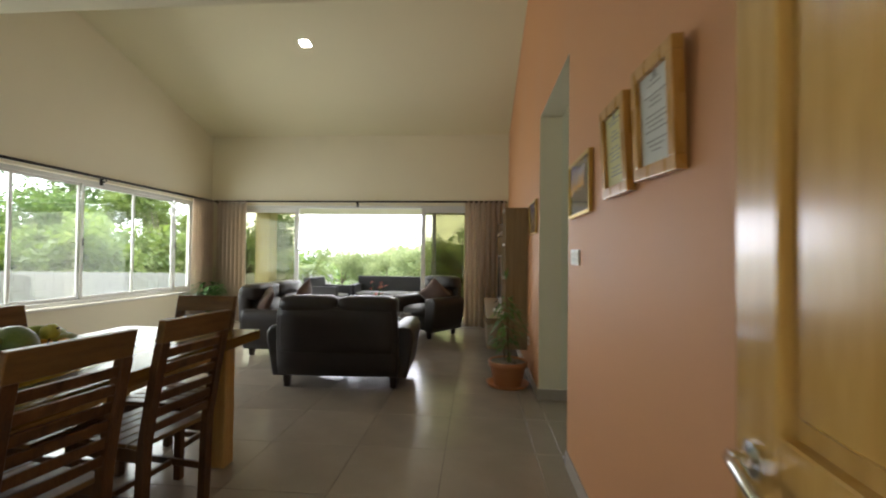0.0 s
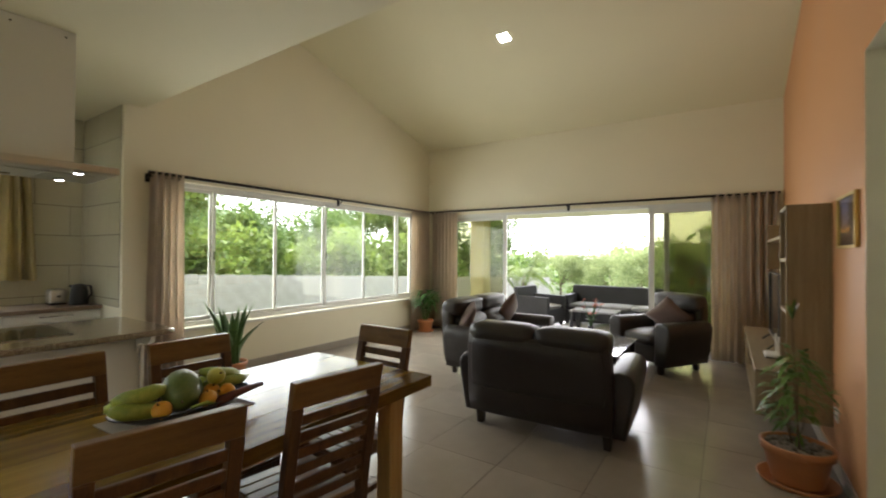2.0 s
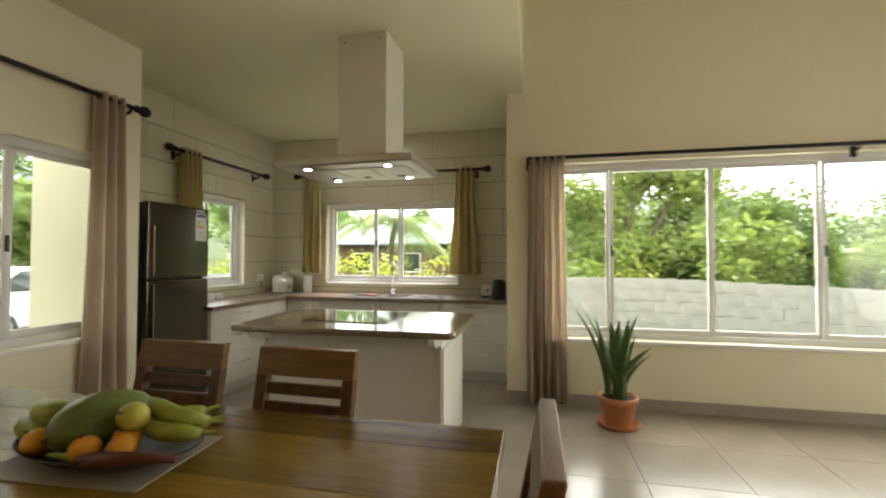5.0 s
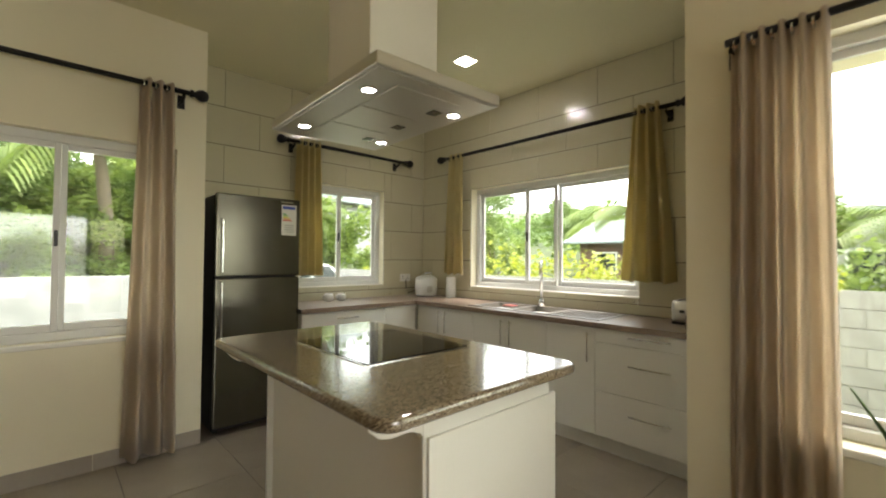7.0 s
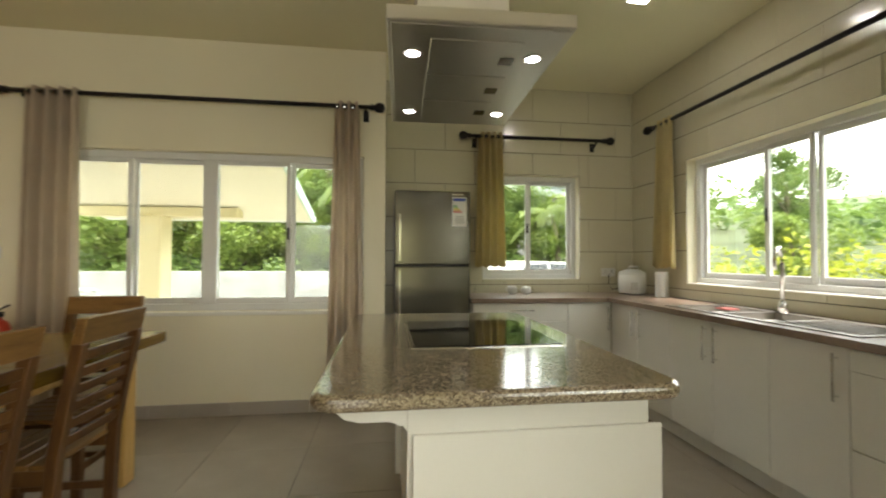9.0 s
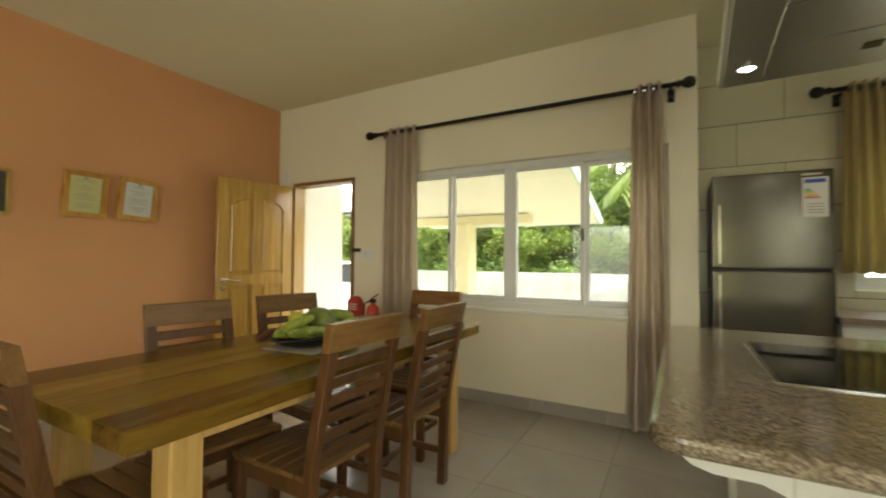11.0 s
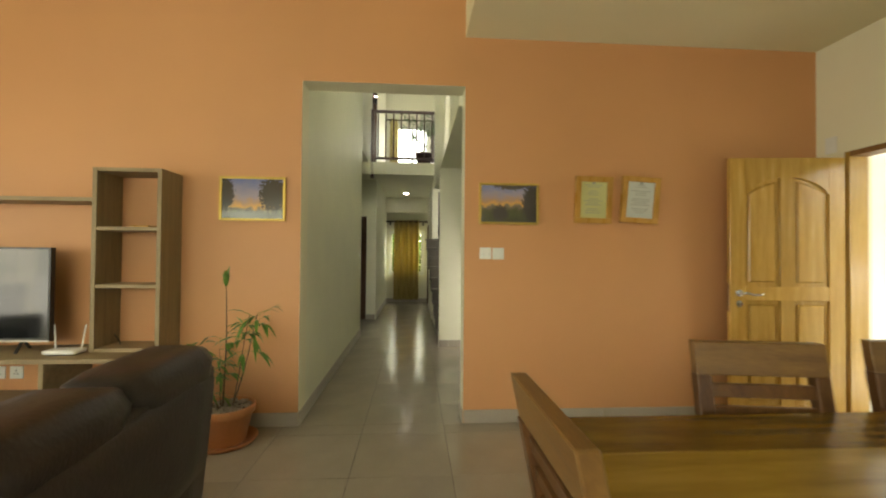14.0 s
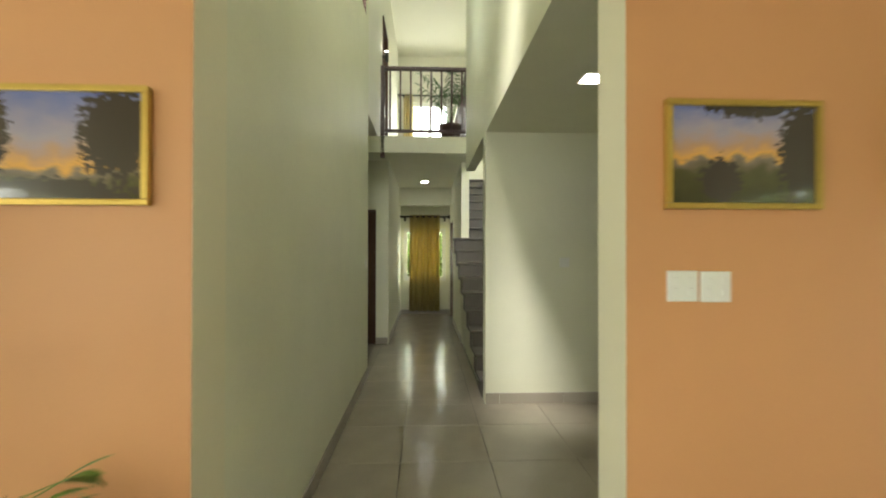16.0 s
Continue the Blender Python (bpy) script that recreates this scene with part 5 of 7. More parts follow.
curtain_rod((KW + 0.1, -0.08), (KW + 0.1, 2.36), 2.47, (-0.1, 0, 0), "black curtain rod above the sink window", (0.04, 0.97))
curtain_rod((-5.08, KS + 0.1), (-6.46, KS + 0.1), 2.45, (0, -0.1, 0), "short black curtain rod above the small kitchen window", (0.04, 0.94))
curtain("curtain", (KW + 0.1, -0.02), (KW + 0.1, 0.2), 1.17, 2.5, 3, M["ycurtain"], "short mustard curtain drawn beside the sink window", 0.04, 1.3, group="kitchen curtains")
curtain("curtain", (KW + 0.1, 2.05), (KW + 0.1, 2.24), 1.17, 2.52, 3, M["ycurtain"], "short mustard curtain drawn by the kitchen pier", 0.045, 2.0, group="kitchen curtains")
curtain("curtain", (-5.16, KS + 0.1), (-5.40, KS + 0.1), 1.17, 2.49, 4, M["ycurtain"], "short mustard curtain drawn beside the fridge", 0.045, 1.35, group="kitchen curtains")
downlight(-5.94, 1.0, CZ - 0.006, 0, "kitchen downlights")


def handle(parent, p, q, out):
    """A thin bar handle from p to q, standing out from its front."""
    p, q, o = Vector(p), Vector(q), Vector(out)
    d = (q - p).normalized() * 0.02
    h = part("handle", tube_bm([p - d + o, q + d + o], 0.0055, 8), M["chrome"], parent, "slim steel bar handle", smooth=True)
    for e in (p, q):
        part("handle_post", tube_bm([e, e + o], 0.004, 6), M["chrome"], h)


def base_unit(name, lo, hi, fronts, along, label):
    """A base cabinet: body, plinth and fronts (u0, u1, z0, z1, handle)."""
    root = thing(name, (0, 0, 0), label, "cabinet", "kitchen base cabinets")
    if along == "y":
        part("body", box_bm(KW + 0.01, -6.27, lo + 0.001, hi - 0.001, 0.11, 0.865), M["cab"], root)
        part("plinth", box_bm(KW + 0.05, -6.31, lo + 0.001, hi - 0.001, 0, 0.11), M["kick"], root)
    else:
        part("body", box_bm(lo + 0.001, hi - 0.001, KS + 0.01, 0.0, 0.11, 0.865), M["cab"], root)
        part("plinth", box_bm(lo + 0.001, hi - 0.001, KS + 0.05, -0.04, 0, 0.11), M["kick"], root)
    for a, c, z0, z1, hd in fronts:
        if along == "y":
            f = part("drawer" if hd == "mid" else "door", box_bm(-6.27, -6.25, a + 0.002, c - 0.002, z0 + 0.002, z1 - 0.002, 0.002), M["cab"], root)
            if hd == "mid":
                m, w = (a + c) / 2, min(0.11, (c - a) / 4)
                handle(f, (-6.25, m - w, (z0 + z1) / 2 + (z1 - z0) * 0.12), (-6.25, m + w, (z0 + z1) / 2 + (z1 - z0) * 0.12), (0.03, 0, 0))
            else:
                y = c - 0.045 if hd == "hi" else a + 0.045
                handle(f, (-6.25, y, 0.64), (-6.25, y, 0.81), (0.03, 0, 0))
        else:
            f = part("drawer" if hd == "mid" else "door", box_bm(a + 0.002, c - 0.002, 0.0, 0.02, z0 + 0.002, z1 - 0.002, 0.002), M["cab"], root)
            if hd == "mid":
                m = (a + c) / 2
                handle(f, (m - 0.09, 0.02, (z0 + z1) / 2 + (z1 - z0) * 0.12), (m + 0.09, 0.02, (z0 + z1) / 2 + (z1 - z0) * 0.12), (0, 0.03, 0))
            else:
                x = c - 0.04 if hd == "hi" else a + 0.04
                handle(f, (x, 0.02, 0.64), (x, 0.02, 0.81), (0, 0.03, 0))
    return root


base_unit("base_cabinet", 0.03, 0.81, [(0.03, 0.42, 0.12, 0.86, "hi"), (0.42, 0.81, 0.12, 0.86, "lo")], "y", "white two-door base cabinet with steel bar handles")
base_unit("base_cabinet", 0.81, 1.59, [(0.81, 1.20, 0.12, 0.86, "hi"), (1.20, 1.59, 0.12, 0.86, "lo")], "y", "white two-door sink cabinet with steel bar handles")
base_unit("base_cabinet", 1.59, 1.98, [(1.59, 1.98, 0.12, 0.86, "hi")], "y", "white single-door base cabinet")
base_unit("drawer_cabinet", 1.98, PIER, [(1.98, PIER, 0.12, 0.43, "mid"), (1.98, PIER, 0.43, 0.765, "mid"), (1.98, PIER, 0.765, 0.86, "mid")], "y", "white three-drawer base cabinet beside the pier")
base_unit("drawer_cabinet", -5.85, -5.0, [(-5.85, -5.0, 0.12, 0.42, "mid"), (-5.85, -5.0, 0.42, 0.70, "mid"), (-5.85, -5.0, 0.70, 0.86, "mid")], "x", "white three-drawer base cabinet beside the fridge")
base_unit("base_cabinet", -6.25, -5.85, [(-6.25, -5.85, 0.12, 0.86, "lo")], "x", "white single-door corner base cabinet")
wt = thing("worktop", (0, 0, 0), "brown laminate kitchen worktop running round the corner", "worktop")
SX0, SX1, SY0, SY1 = -6.76, -6.30, 0.72, 1.98
b = bmesh.new()
for q in ((KW + 0.005, SX0, KS + 0.005, PIER - 0.003), (SX1, -6.21, 0.05, PIER - 0.003), (SX0, SX1, KS + 0.005, SY0), (SX0, SX1, SY1, PIER - 0.003), (SX1, -4.985, KS + 0.005, 0.05)):
    box_bm(q[0], q[1], q[2], q[3], 0.867, 0.905, bm=b)
bmesh.ops.remove_doubles(b, verts=b.verts[:], dist=1e-5)
part("slab", b, M["worktop"], wt)
part("end_edge", box_bm(-4.985, -4.982, KS + 0.005, 0.05, 0.867, 0.905), M["black"], wt)
sk = thing("kitchen_sink", (0, 0, 0.905), "dull grey steel sink with two bowls and a ribbed drainer", "sink")
b = bmesh.new()
for q in ((SX0 - 0.01, SX1 + 0.01, SY0 - 0.01, SY0 + 0.03), (SX0 - 0.01, SX1 + 0.01, SY0 + 0.42, SY0 + 0.46), (SX0 - 0.01, SX1 + 0.01, SY0 + 0.80, SY1 + 0.01), (SX0 - 0.01, SX0 + 0.05, SY0 + 0.03, SY0 + 0.80), (SX1 - 0.03, SX1 + 0.01, SY0 + 0.03, SY0 + 0.80)):
    box_bm(q[0], q[1], q[2], q[3], 0.0, 0.006, bm=b)
part("rim", b, M["sink"], sk)
for y0, y1 in ((SY0 + 0.03, SY0 + 0.42), (SY0 + 0.46, SY0 + 0.80)):
    bm = box_bm(SX0 + 0.05, SX1 - 0.03, y0, y1, -0.17, 0.003)
    top = [f for f in bm.faces if f.normal.z > 0.9]
    bmesh.ops.delete(bm, geom=top, context="FACES")
    bmesh.ops.reverse_faces(bm, faces=bm.faces[:])
    part("bowl", bm, M["sink"], sk)
for i in range(9):
    part("drainer_rib", box_bm(SX0 + 0.07 + i * 0.042, SX0 + 0.085 + i * 0.042, SY0 + 0.84, SY1 - 0.02, 0.006, 0.010, 0.002), M["sink"], sk)
tp = thing("kitchen_tap", (-6.725, 1.22, 0.911), "tall chrome swan-neck kitchen tap", "tap")
part("base", lathe_bm([(0, 0), (0.027, 0), (0.027, 0.05), (0.016, 0.065), (0, 0.065)], 18), M["chrome"], tp, smooth=True)
part("spout", tube_bm([(0, 0, 0.06), (0, 0, 0.31), (0.012, 0.008, 0.365), (0.05, 0.028, 0.405), (0.1, 0.055, 0.395), (0.122, 0.068, 0.345), (0.125, 0.07, 0.27)], 0.0125, 12), M["chrome"], tp, smooth=True)
part("lever", bar_bm((0.02, 0.0, 0.035), (0.05, 0.055, 0.07), 0.012, 0.008), M["chrome"], tp)
cl = solid("dish_cloth", soft_box(-6.56, -6.46, 0.98, 1.08, 0.911, 0.925, 0.006), material("pink_cloth", (0.55, 0.18, 0.16), 0.9, vary=0.2), "folded pink cloth on the sink", "cloth", smooth=True)

rc = thing("rice_cooker", (-6.65, -0.30, 0.906), "white rice cooker with a lid handle, on the worktop corner", "rice cooker")
part("body", bend(lathe_bm([(0, 0), (0.10, 0), (0.118, 0.02), (0.125, 0.12), (0.122, 0.19), (0, 0.19)], 28), lambda x, y, z: (x, y * 1.06, z)), M["plastic"], rc, smooth=True)
part("lid", lathe_bm([(0.124, 0.19), (0.126, 0.2), (0.10, 0.225), (0.05, 0.24), (0, 0.242)], 28), M["plastic"], rc, smooth=True)
part("lid_handle", tube_bm([(-0.05, 0.03, 0.235), (-0.045, 0.03, 0.268), (0.045, 0.03, 0.268), (0.05, 0.03, 0.235)], 0.01, 8), M["plastic"], rc, smooth=True)
part("control_panel", box_bm(0.02, 0.085, 0.112, 0.132, 0.05, 0.12, 0.004), M["steel"], rc, "grey control panel")
part("foot_ring", lathe_bm([(0.10, 0.0), (0.112, 0.004), (0.112, 0.012), (0.10, 0.012)], 24), M["black"], rc)
solid("cable", tube_bm([(-6.63, -0.47, 0.96), (-6.58, -0.54, 0.93), (-6.55, -0.55, 1.0), (-6.55, -0.555, 1.09)], 0.005, 6), M["black"], "black cooker cable to the wall socket", "cable", smooth=True)
wall_plate("socket", "y", KS + 0.006, -6.55, 1.11, 0.15, 0.088, 2, "white double wall socket behind the rice cooker", "socket", sign=1)
pr = thing("paper_towel", (-6.74, 0.02, 0.906), "white upright kitchen paper roll", "paper roll")
part("roll", lathe_bm([(0.02, 0), (0.055, 0), (0.055, 0.225), (0.02, 0.225), (0.02, 0.0)], 24), M["plastic"], pr, smooth=False)
part("core", lathe_bm([(0.0, 0.002), (0.019, 0.002), (0.019, 0.228), (0.015, 0.228), (0.015, 0.01), (0, 0.01)], 16), M["kick"], pr)
for x, y, r in ((-5.48, -0.42, 0.05), (-5.62, -0.42, 0.046)):
    bw = thing("cup", (x, y, 0.906), "small white rounded cup on the worktop", "cup", "cups on the worktop")
    part("body", lathe_bm([(0, 0), (r * 0.7, 0), (r, r * 0.5), (r * 0.98, r * 1.2), (r * 0.75, r * 1.55), (r * 0.7, r * 1.5), (r * 0.9, r * 1.15), (0, r * 0.2)], 20), M["plastic"], bw, smooth=True)
    part("ear", tube_bm([(r * 0.9, 0, r * 0.5), (r * 1.35, 0, r * 0.7), (r * 1.3, 0, r * 1.1), (r * 0.9, 0, r * 1.2)], 0.006, 6), M["plastic"], bw, smooth=True)
kt = thing("kettle", (-6.43, 2.59, 0.906), "black electric kettle on the worktop", "kettle")
part("body", lathe_bm([(0, 0), (0.085, 0), (0.086, 0.02), (0.075, 0.15), (0.062, 0.205), (0.03, 0.222), (0, 0.225)], 24), M["black"], kt, smooth=True)
part("handle", tube_bm([(0.05, 0.04, 0.2), (0.09, 0.07, 0.2), (0.10, 0.08, 0.12), (0.07, 0.055, 0.05)], 0.012, 8), M["black"], kt, smooth=True)
part("spout", bar_bm((-0.05, -0.04, 0.18), (-0.08, -0.06, 0.205), 0.03, 0.02), M["black"], kt)
to = thing("toaster", (-6.62, 2.45, 0.906), "small dark and steel toaster beside the kettle", "toaster")
part("body", soft_box(-0.08, 0.08, -0.075, 0.075, 0.01, 0.165, 0.03), M["steel"], to, smooth=True)
part("slot", box_bm(-0.06, 0.06, -0.03, -0.012, 0.16, 0.1665), M["black"], to)
part("slot", box_bm(-0.06, 0.06, 0.012, 0.03, 0.16, 0.1665), M["black"], to)
part("base", box_bm(-0.075, 0.075, -0.07, 0.07, 0, 0.02, 0.004), M["black"], to)
part("lever", box_bm(0.08, 0.1, -0.015, 0.015, 0.08, 0.1, 0.004), M["black"], to)

# fridge
FX0, FX1 = -4.98, -4.34
fg = thing("fridge", (FX0, KS, 0), "tall dark steel two-door fridge with an energy label", "fridge")
w = FX1 - FX0
part("cabinet", box_bm(0, w, 0.03, 0.52, 0.03, 1.81, 0.008), M["black"], fg)
fd = part("freezer_door", box_bm(0, w, 0.525, 0.58, 1.19, 1.82, 0.012, 2), M["darksteel"], fg)
fd2 = part("fridge_door", box_bm(0, w, 0.525, 0.58, 0.07, 1.178, 0.012, 2), M["darksteel"], fg)
for d_, z0, z1 in ((fd, 1.22, 1.62), (fd2, 0.72, 1.15)):
    part("handle", box_bm(w - 0.05, w - 0.035, 0.58, 0.605, z0, z1, 0.004), M["chrome"], d_, "slim upright steel handle")
part("label_sheet", box_bm(0.03, 0.155, 0.58, 0.5815, 1.52, 1.77), M["plastic"], fg, "white energy label")
for i, c in enumerate(((0.02, 0.3, 0.05), (0.25, 0.5, 0.05), (0.7, 0.65, 0.05), (0.7, 0.35, 0.05), (0.6, 0.05, 0.04))):
    part("label_bar", box_bm(0.145 - 0.03 - i * 0.011, 0.145, 0.5815, 0.5822, 1.69 - i * 0.013, 1.699 - i * 0.013), material("label_colour", c, 0.6, vary=0.02, bump=0), fg)
part("label_bar", box_bm(0.04, 0.145, 0.5815, 0.5822, 1.735, 1.76), material("label_blue", (0.05, 0.09, 0.4), 0.6, vary=0.02, bump=0), fg)
for i in range(4):
    part("label_bar", box_bm(0.05, 0.13, 0.5815, 0.5822, 1.6 - i * 0.018, 1.605 - i * 0.018), M["ink"], fg)
part("badge", box_bm(0.06, 0.16, 0.58, 0.5815, 1.785, 1.797), M["chrome"], fg)
for x in (0.05, w - 0.05):
    part("foot", lathe_bm([(0, 0), (0.02, 0), (0.02, 0.03), (0, 0.03)], 12, at=(x, 0.45, 0)), M["black"], fg)

# island
IX0, IX1, IY0, IY1 = -5.09, -4.08, 0.94, 2.52
isl = thing("kitchen_island", (0, 0, 0), "white kitchen island with a speckled brown granite top", "kitchen island")
bm = box_bm(IX0, IX1, IY0, IY1, 0.862, 0.905)
up = [e for e in bm.edges if abs(e.verts[0].co.z - e.verts[1].co.z) > 0.01]
bmesh.ops.bevel(bm, geom=up, offset=0.07, segments=6, profile=0.5, affect="EDGES")
rim = [e for e in bm.edges if abs(e.verts[0].co.z - e.verts[1].co.z) < 0.001 and len(e.link_faces) == 2 and abs(e.link_faces[0].normal.z - e.link_faces[1].normal.z) > 0.5]
bmesh.ops.bevel(bm, geom=rim, offset=0.016, segments=3, profile=0.5, affect="EDGES")
part("worktop", bm, M["granite"], isl, "polished speckled brown granite top")
part("body", box_bm(-5.03, -4.36, 1.08, 2.37, 0, 0.862), M["cab"], isl)
part("end_panel", box_bm(-5.05, -4.33, 2.37, 2.388, 0.0, 0.862, 0.002), M["cab"], isl)
part("cover_panel", box_bm(-5.085, -4.345, 2.388, 2.40, 0.0, 0.755, 0.002), M["cab"], isl)
part("end_panel", box_bm(-5.05, -4.33, 1.062, 1.08, 0.0, 0.862, 0.002), M["cab"], isl)
for y in (1.07, 2.35):
    cor = [(-4.355, 0.862), (-4.11, 0.862), (-4.125, 0.83), (-4.16, 0.80), (-4.2, 0.79), (-4.28, 0.79), (-4.32, 0.775), (-4.345, 0.74), (-4.355, 0.70)]
    part("corbel", prism_bm(cor, "y", y, y + 0.035), M["cab"], isl, "curved white corbel")
for y in (1.31, 1.72):
    part("door", box_bm(-5.048, -5.032, y - 0.2, y + 0.2, 0.12, 0.84, 0.002), M["cab"], isl)
hb = thing("hob", (0, 0, 0.905), "black glass hob with a steel edge, set in the granite", "hob")
part("edge", box_bm(-4.965, -4.365, 1.325, 1.995, 0.0, 0.004, 0.001), M["chrome"], hb, "thin steel edge")
part("glass", box_bm(-4.955, -4.375, 1.335, 1.985, 0.004, 0.007, 0.001), M["hob"], hb)

# island hood
hd = thing("cooker_hood", (-4.605, 1.685, 0), "island cooker hood with white chimney and four lit lamps", "cooker hood", rz=-2)
HB = 2.025
part("chimney", box_bm(-0.145, 0.215, -0.085, 0.295, HB + 0.05, CZ - 0.001, 0.002), M["hoodwhite"], hd, "tall white metal chimney")
for y in (-0.03, 0.24):
    part("screw", tube_bm([(0.2145, y, CZ - 0.05), (0.2185, y, CZ - 0.05)], 0.006, 8), M["darksteel"], hd, "small dark screw")
part("canopy", box_bm(-0.325, 0.325, -0.525, 0.525, HB, HB + 0.05, 0.004), M["steel"], hd, "flat brushed steel canopy")
part("underside", box_bm(-0.31, 0.31, -0.51, 0.51, HB - 0.006, HB - 0.001, 0.002), M["steel"], hd)
for i, (y0, y1) in enumerate(((-0.43, -0.15), (-0.14, 0.14), (0.15, 0.43))):
    f = part("grease_filter", box_bm(-0.17, 0.17, y0, y1, HB - 0.012, HB - 0.007, 0.002), M["steel"], hd)
    part("filter_latch", box_bm(-0.16, -0.105, (y0 + y1) / 2 - 0.03, (y0 + y1) / 2 + 0.03, HB - 0.016, HB - 0.0125, 0.001), M["darksteel"], f)
for x in (-0.232, 0.232):
    for y in (-0.315, 0.315):
        part("lamp_ring", lathe_bm([(0.027, HB - 0.013), (0.036, HB - 0.011), (0.036, HB - 0.006), (0.027, HB - 0.006)], 20, at=(x, y, 0)), M["chrome"], hd)
        part("lamp", lathe_bm([(0, HB - 0.011), (0.027, HB - 0.011), (0.027, HB - 0.006), (0, HB - 0.006)], 20, at=(x, y, 0)), M["lampw"], hd, "lit round lamp")
        part("rivet", lathe_bm([(0, 0), (0.005, 0), (0.005, 0.003), (0, 0.003)], 8, at=(x * 0.9, y * 1.3, HB + 0.05)), M["chrome"], hd)
# ---- hall, stairs and landing ----
st = thing("stairs", (0, 0, 0), "grey tiled stairs climbing beside the hall", "stairs", kind="structure")
for k in range(16):
    x0 = 2.86 + 0.3 * k
    out = HS + 0.01 + 0.012 * k if k < 9 else HS - 0.16
    part("step", box_bm(x0, x0 + 0.3, 1.86, out, max(0, 0.18 * k - 0.06), 0.18 * (k + 1) - 0.035), M["stair"], st)
    part("tread", box_bm(x0 - 0.03, x0 + 0.3, 1.86, out + 0.025, 0.18 * (k + 1) - 0.03, 0.18 * (k + 1), 0.004), M["stair"], st)
rl = thing("balcony_railing", (4.78, 0, 3.03), "dark brown timber balcony railing on the landing edge", "railing")
part("post", box_bm(-0.03, 0.03, 4.06, 4.12, -0.3, 1.0, 0.004), M["rail"], rl)
part("post", box_bm(-0.03, 0.03, 2.84, 2.90, 0, 1.0, 0.004), M["rail"], rl)
part("top_rail", box_bm(-0.035, 0.035, 2.9, 4.06, 0.94, 0.985, 0.006), M["rail"], rl)
part("bottom_rail", box_bm(-0.025, 0.025, 2.9, 4.06, 0.06, 0.10, 0.004), M["rail"], rl)
for i in range(8):
    y = 2.9 + 1.16 * (i + 0.5) / 8
    part("baluster", box_bm(-0.013, 0.013, y - 0.013, y + 0.013, 0.10, 0.94, 0.003), M["rail"], rl)
sr = thing("stair_railing", (0, 0, 3.03), "dark brown railing beside the stair opening", "railing")
part("top_rail", box_bm(4.81, 7.4, 2.86, 2.92, 0.94, 0.985, 0.006), M["rail"], sr)
part("bottom_rail", box_bm(4.81, 7.4, 2.87, 2.91, 0.06, 0.10, 0.004), M["rail"], sr)
for i in range(16):
    x = 4.81 + 2.59 * (i + 0.5) / 16
    part("baluster", box_bm(x - 0.013, x + 0.013, 2.877, 2.903, 0.0, 0.94, 0.003), M["rail"], sr)
lp = thing("potted_palm", (5.1, 3.12, 3.031), "small palm in a dark pot on the landing", "potted plant")
pot(lp, 0.17, 0.26, material("dark_brown_pot", (0.06, 0.025, 0.018), 0.4, vary=0.2), M["soil"])
lv = bmesh.new()
rnd = random.Random(9)
for i in range(16):
    a = rnd.uniform(0, 6.283)
    r, h = rnd.uniform(0.15, 0.55), rnd.uniform(0.4, 1.0)
    pts = [(0.02 * math.cos(a), 0.02 * math.sin(a), 0.22), (0.3 * r * math.cos(a), 0.3 * r * math.sin(a), 0.22 + h * 0.6), (r * math.cos(a), r * math.sin(a), 0.22 + h * 0.95)]
    tube_bm(pts, 0.005, 5, lv, 0.4)
    for j in range(12):
        t = 0.35 + 0.65 * j / 11
        p = Vector(pts[1]).lerp(Vector(pts[2]), (t - 0.35) / 0.65)
        s = 1 if j % 2 else -1
        leaf_bm(lv, p, (math.cos(a + s * 1.0), math.sin(a + s * 1.0), 0.3), rnd.uniform(0.16, 0.26), 0.028, 0.5, 3)
part("foliage", lv, M["leaf"], lp, "thin green fronds")
sc = thing("wall_sconce", (5.25, HN + 0.01, 4.30), "small dark up-and-down wall light, lit", "wall light")
part("body", lathe_bm([(0, 0), (0.03, 0), (0.03, 0.14), (0, 0.14)], 14, at=(0, -0.07, 0)), M["black"], sc)
part("arm", bar_bm((0, 0, 0.07), (0, -0.05, 0.07), 0.03, 0.03), M["black"], sc)
part("lamp", lathe_bm([(0, 0.141), (0.024, 0.141), (0.024, 0.15), (0, 0.15)], 12, at=(0, -0.07, 0)), M["lampw"], sc)
downlight(7.2, 3.5, 2.8 - 0.006, 0, "hall downlights", "lampdim")
downlight(1.45, 2.42, 2.52 - 0.006, 0, "hall downlights", "lampdim")
sliding_window("window_5", "x", HX + 0.12, 3.02, 3.98, 0.75, 1.95, (3.5,), "white window at the end of the hall")
sliding_window("window_6", "x", 9.28, 2.88, 3.86, 3.9, 5.08, (3.37,), "bright landing window")
curtain_rod((HX - 0.08, 3.0), (HX - 0.08, 4.0), 2.2, (0.08, 0, 0), "black curtain rod at the end of the hall", (0.05, 0.95))
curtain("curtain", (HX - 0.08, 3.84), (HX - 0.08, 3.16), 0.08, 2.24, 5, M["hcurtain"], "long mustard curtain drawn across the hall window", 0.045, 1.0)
curtain_rod((9.12, 2.7), (9.12, 4.08), 5.22, (0.08, 0, 0), "black curtain rod on the landing", (0.05, 0.95))
curtain("curtain", (9.12, 4.02), (9.12, 3.80), 3.2, 5.25, 3, M["ycurtain"], "mustard curtain drawn beside the landing window", 0.04, 1.1)
hdoor = thing("door_2", (5.3, 4.24, 0), "dark brown closed door in the hall recess", "door", kind="structure")
M["browndoor"] = wood("dark_brown_door_wood", (0.06, 0.025, 0.015), (0.12, 0.055, 0.03), 0.4)
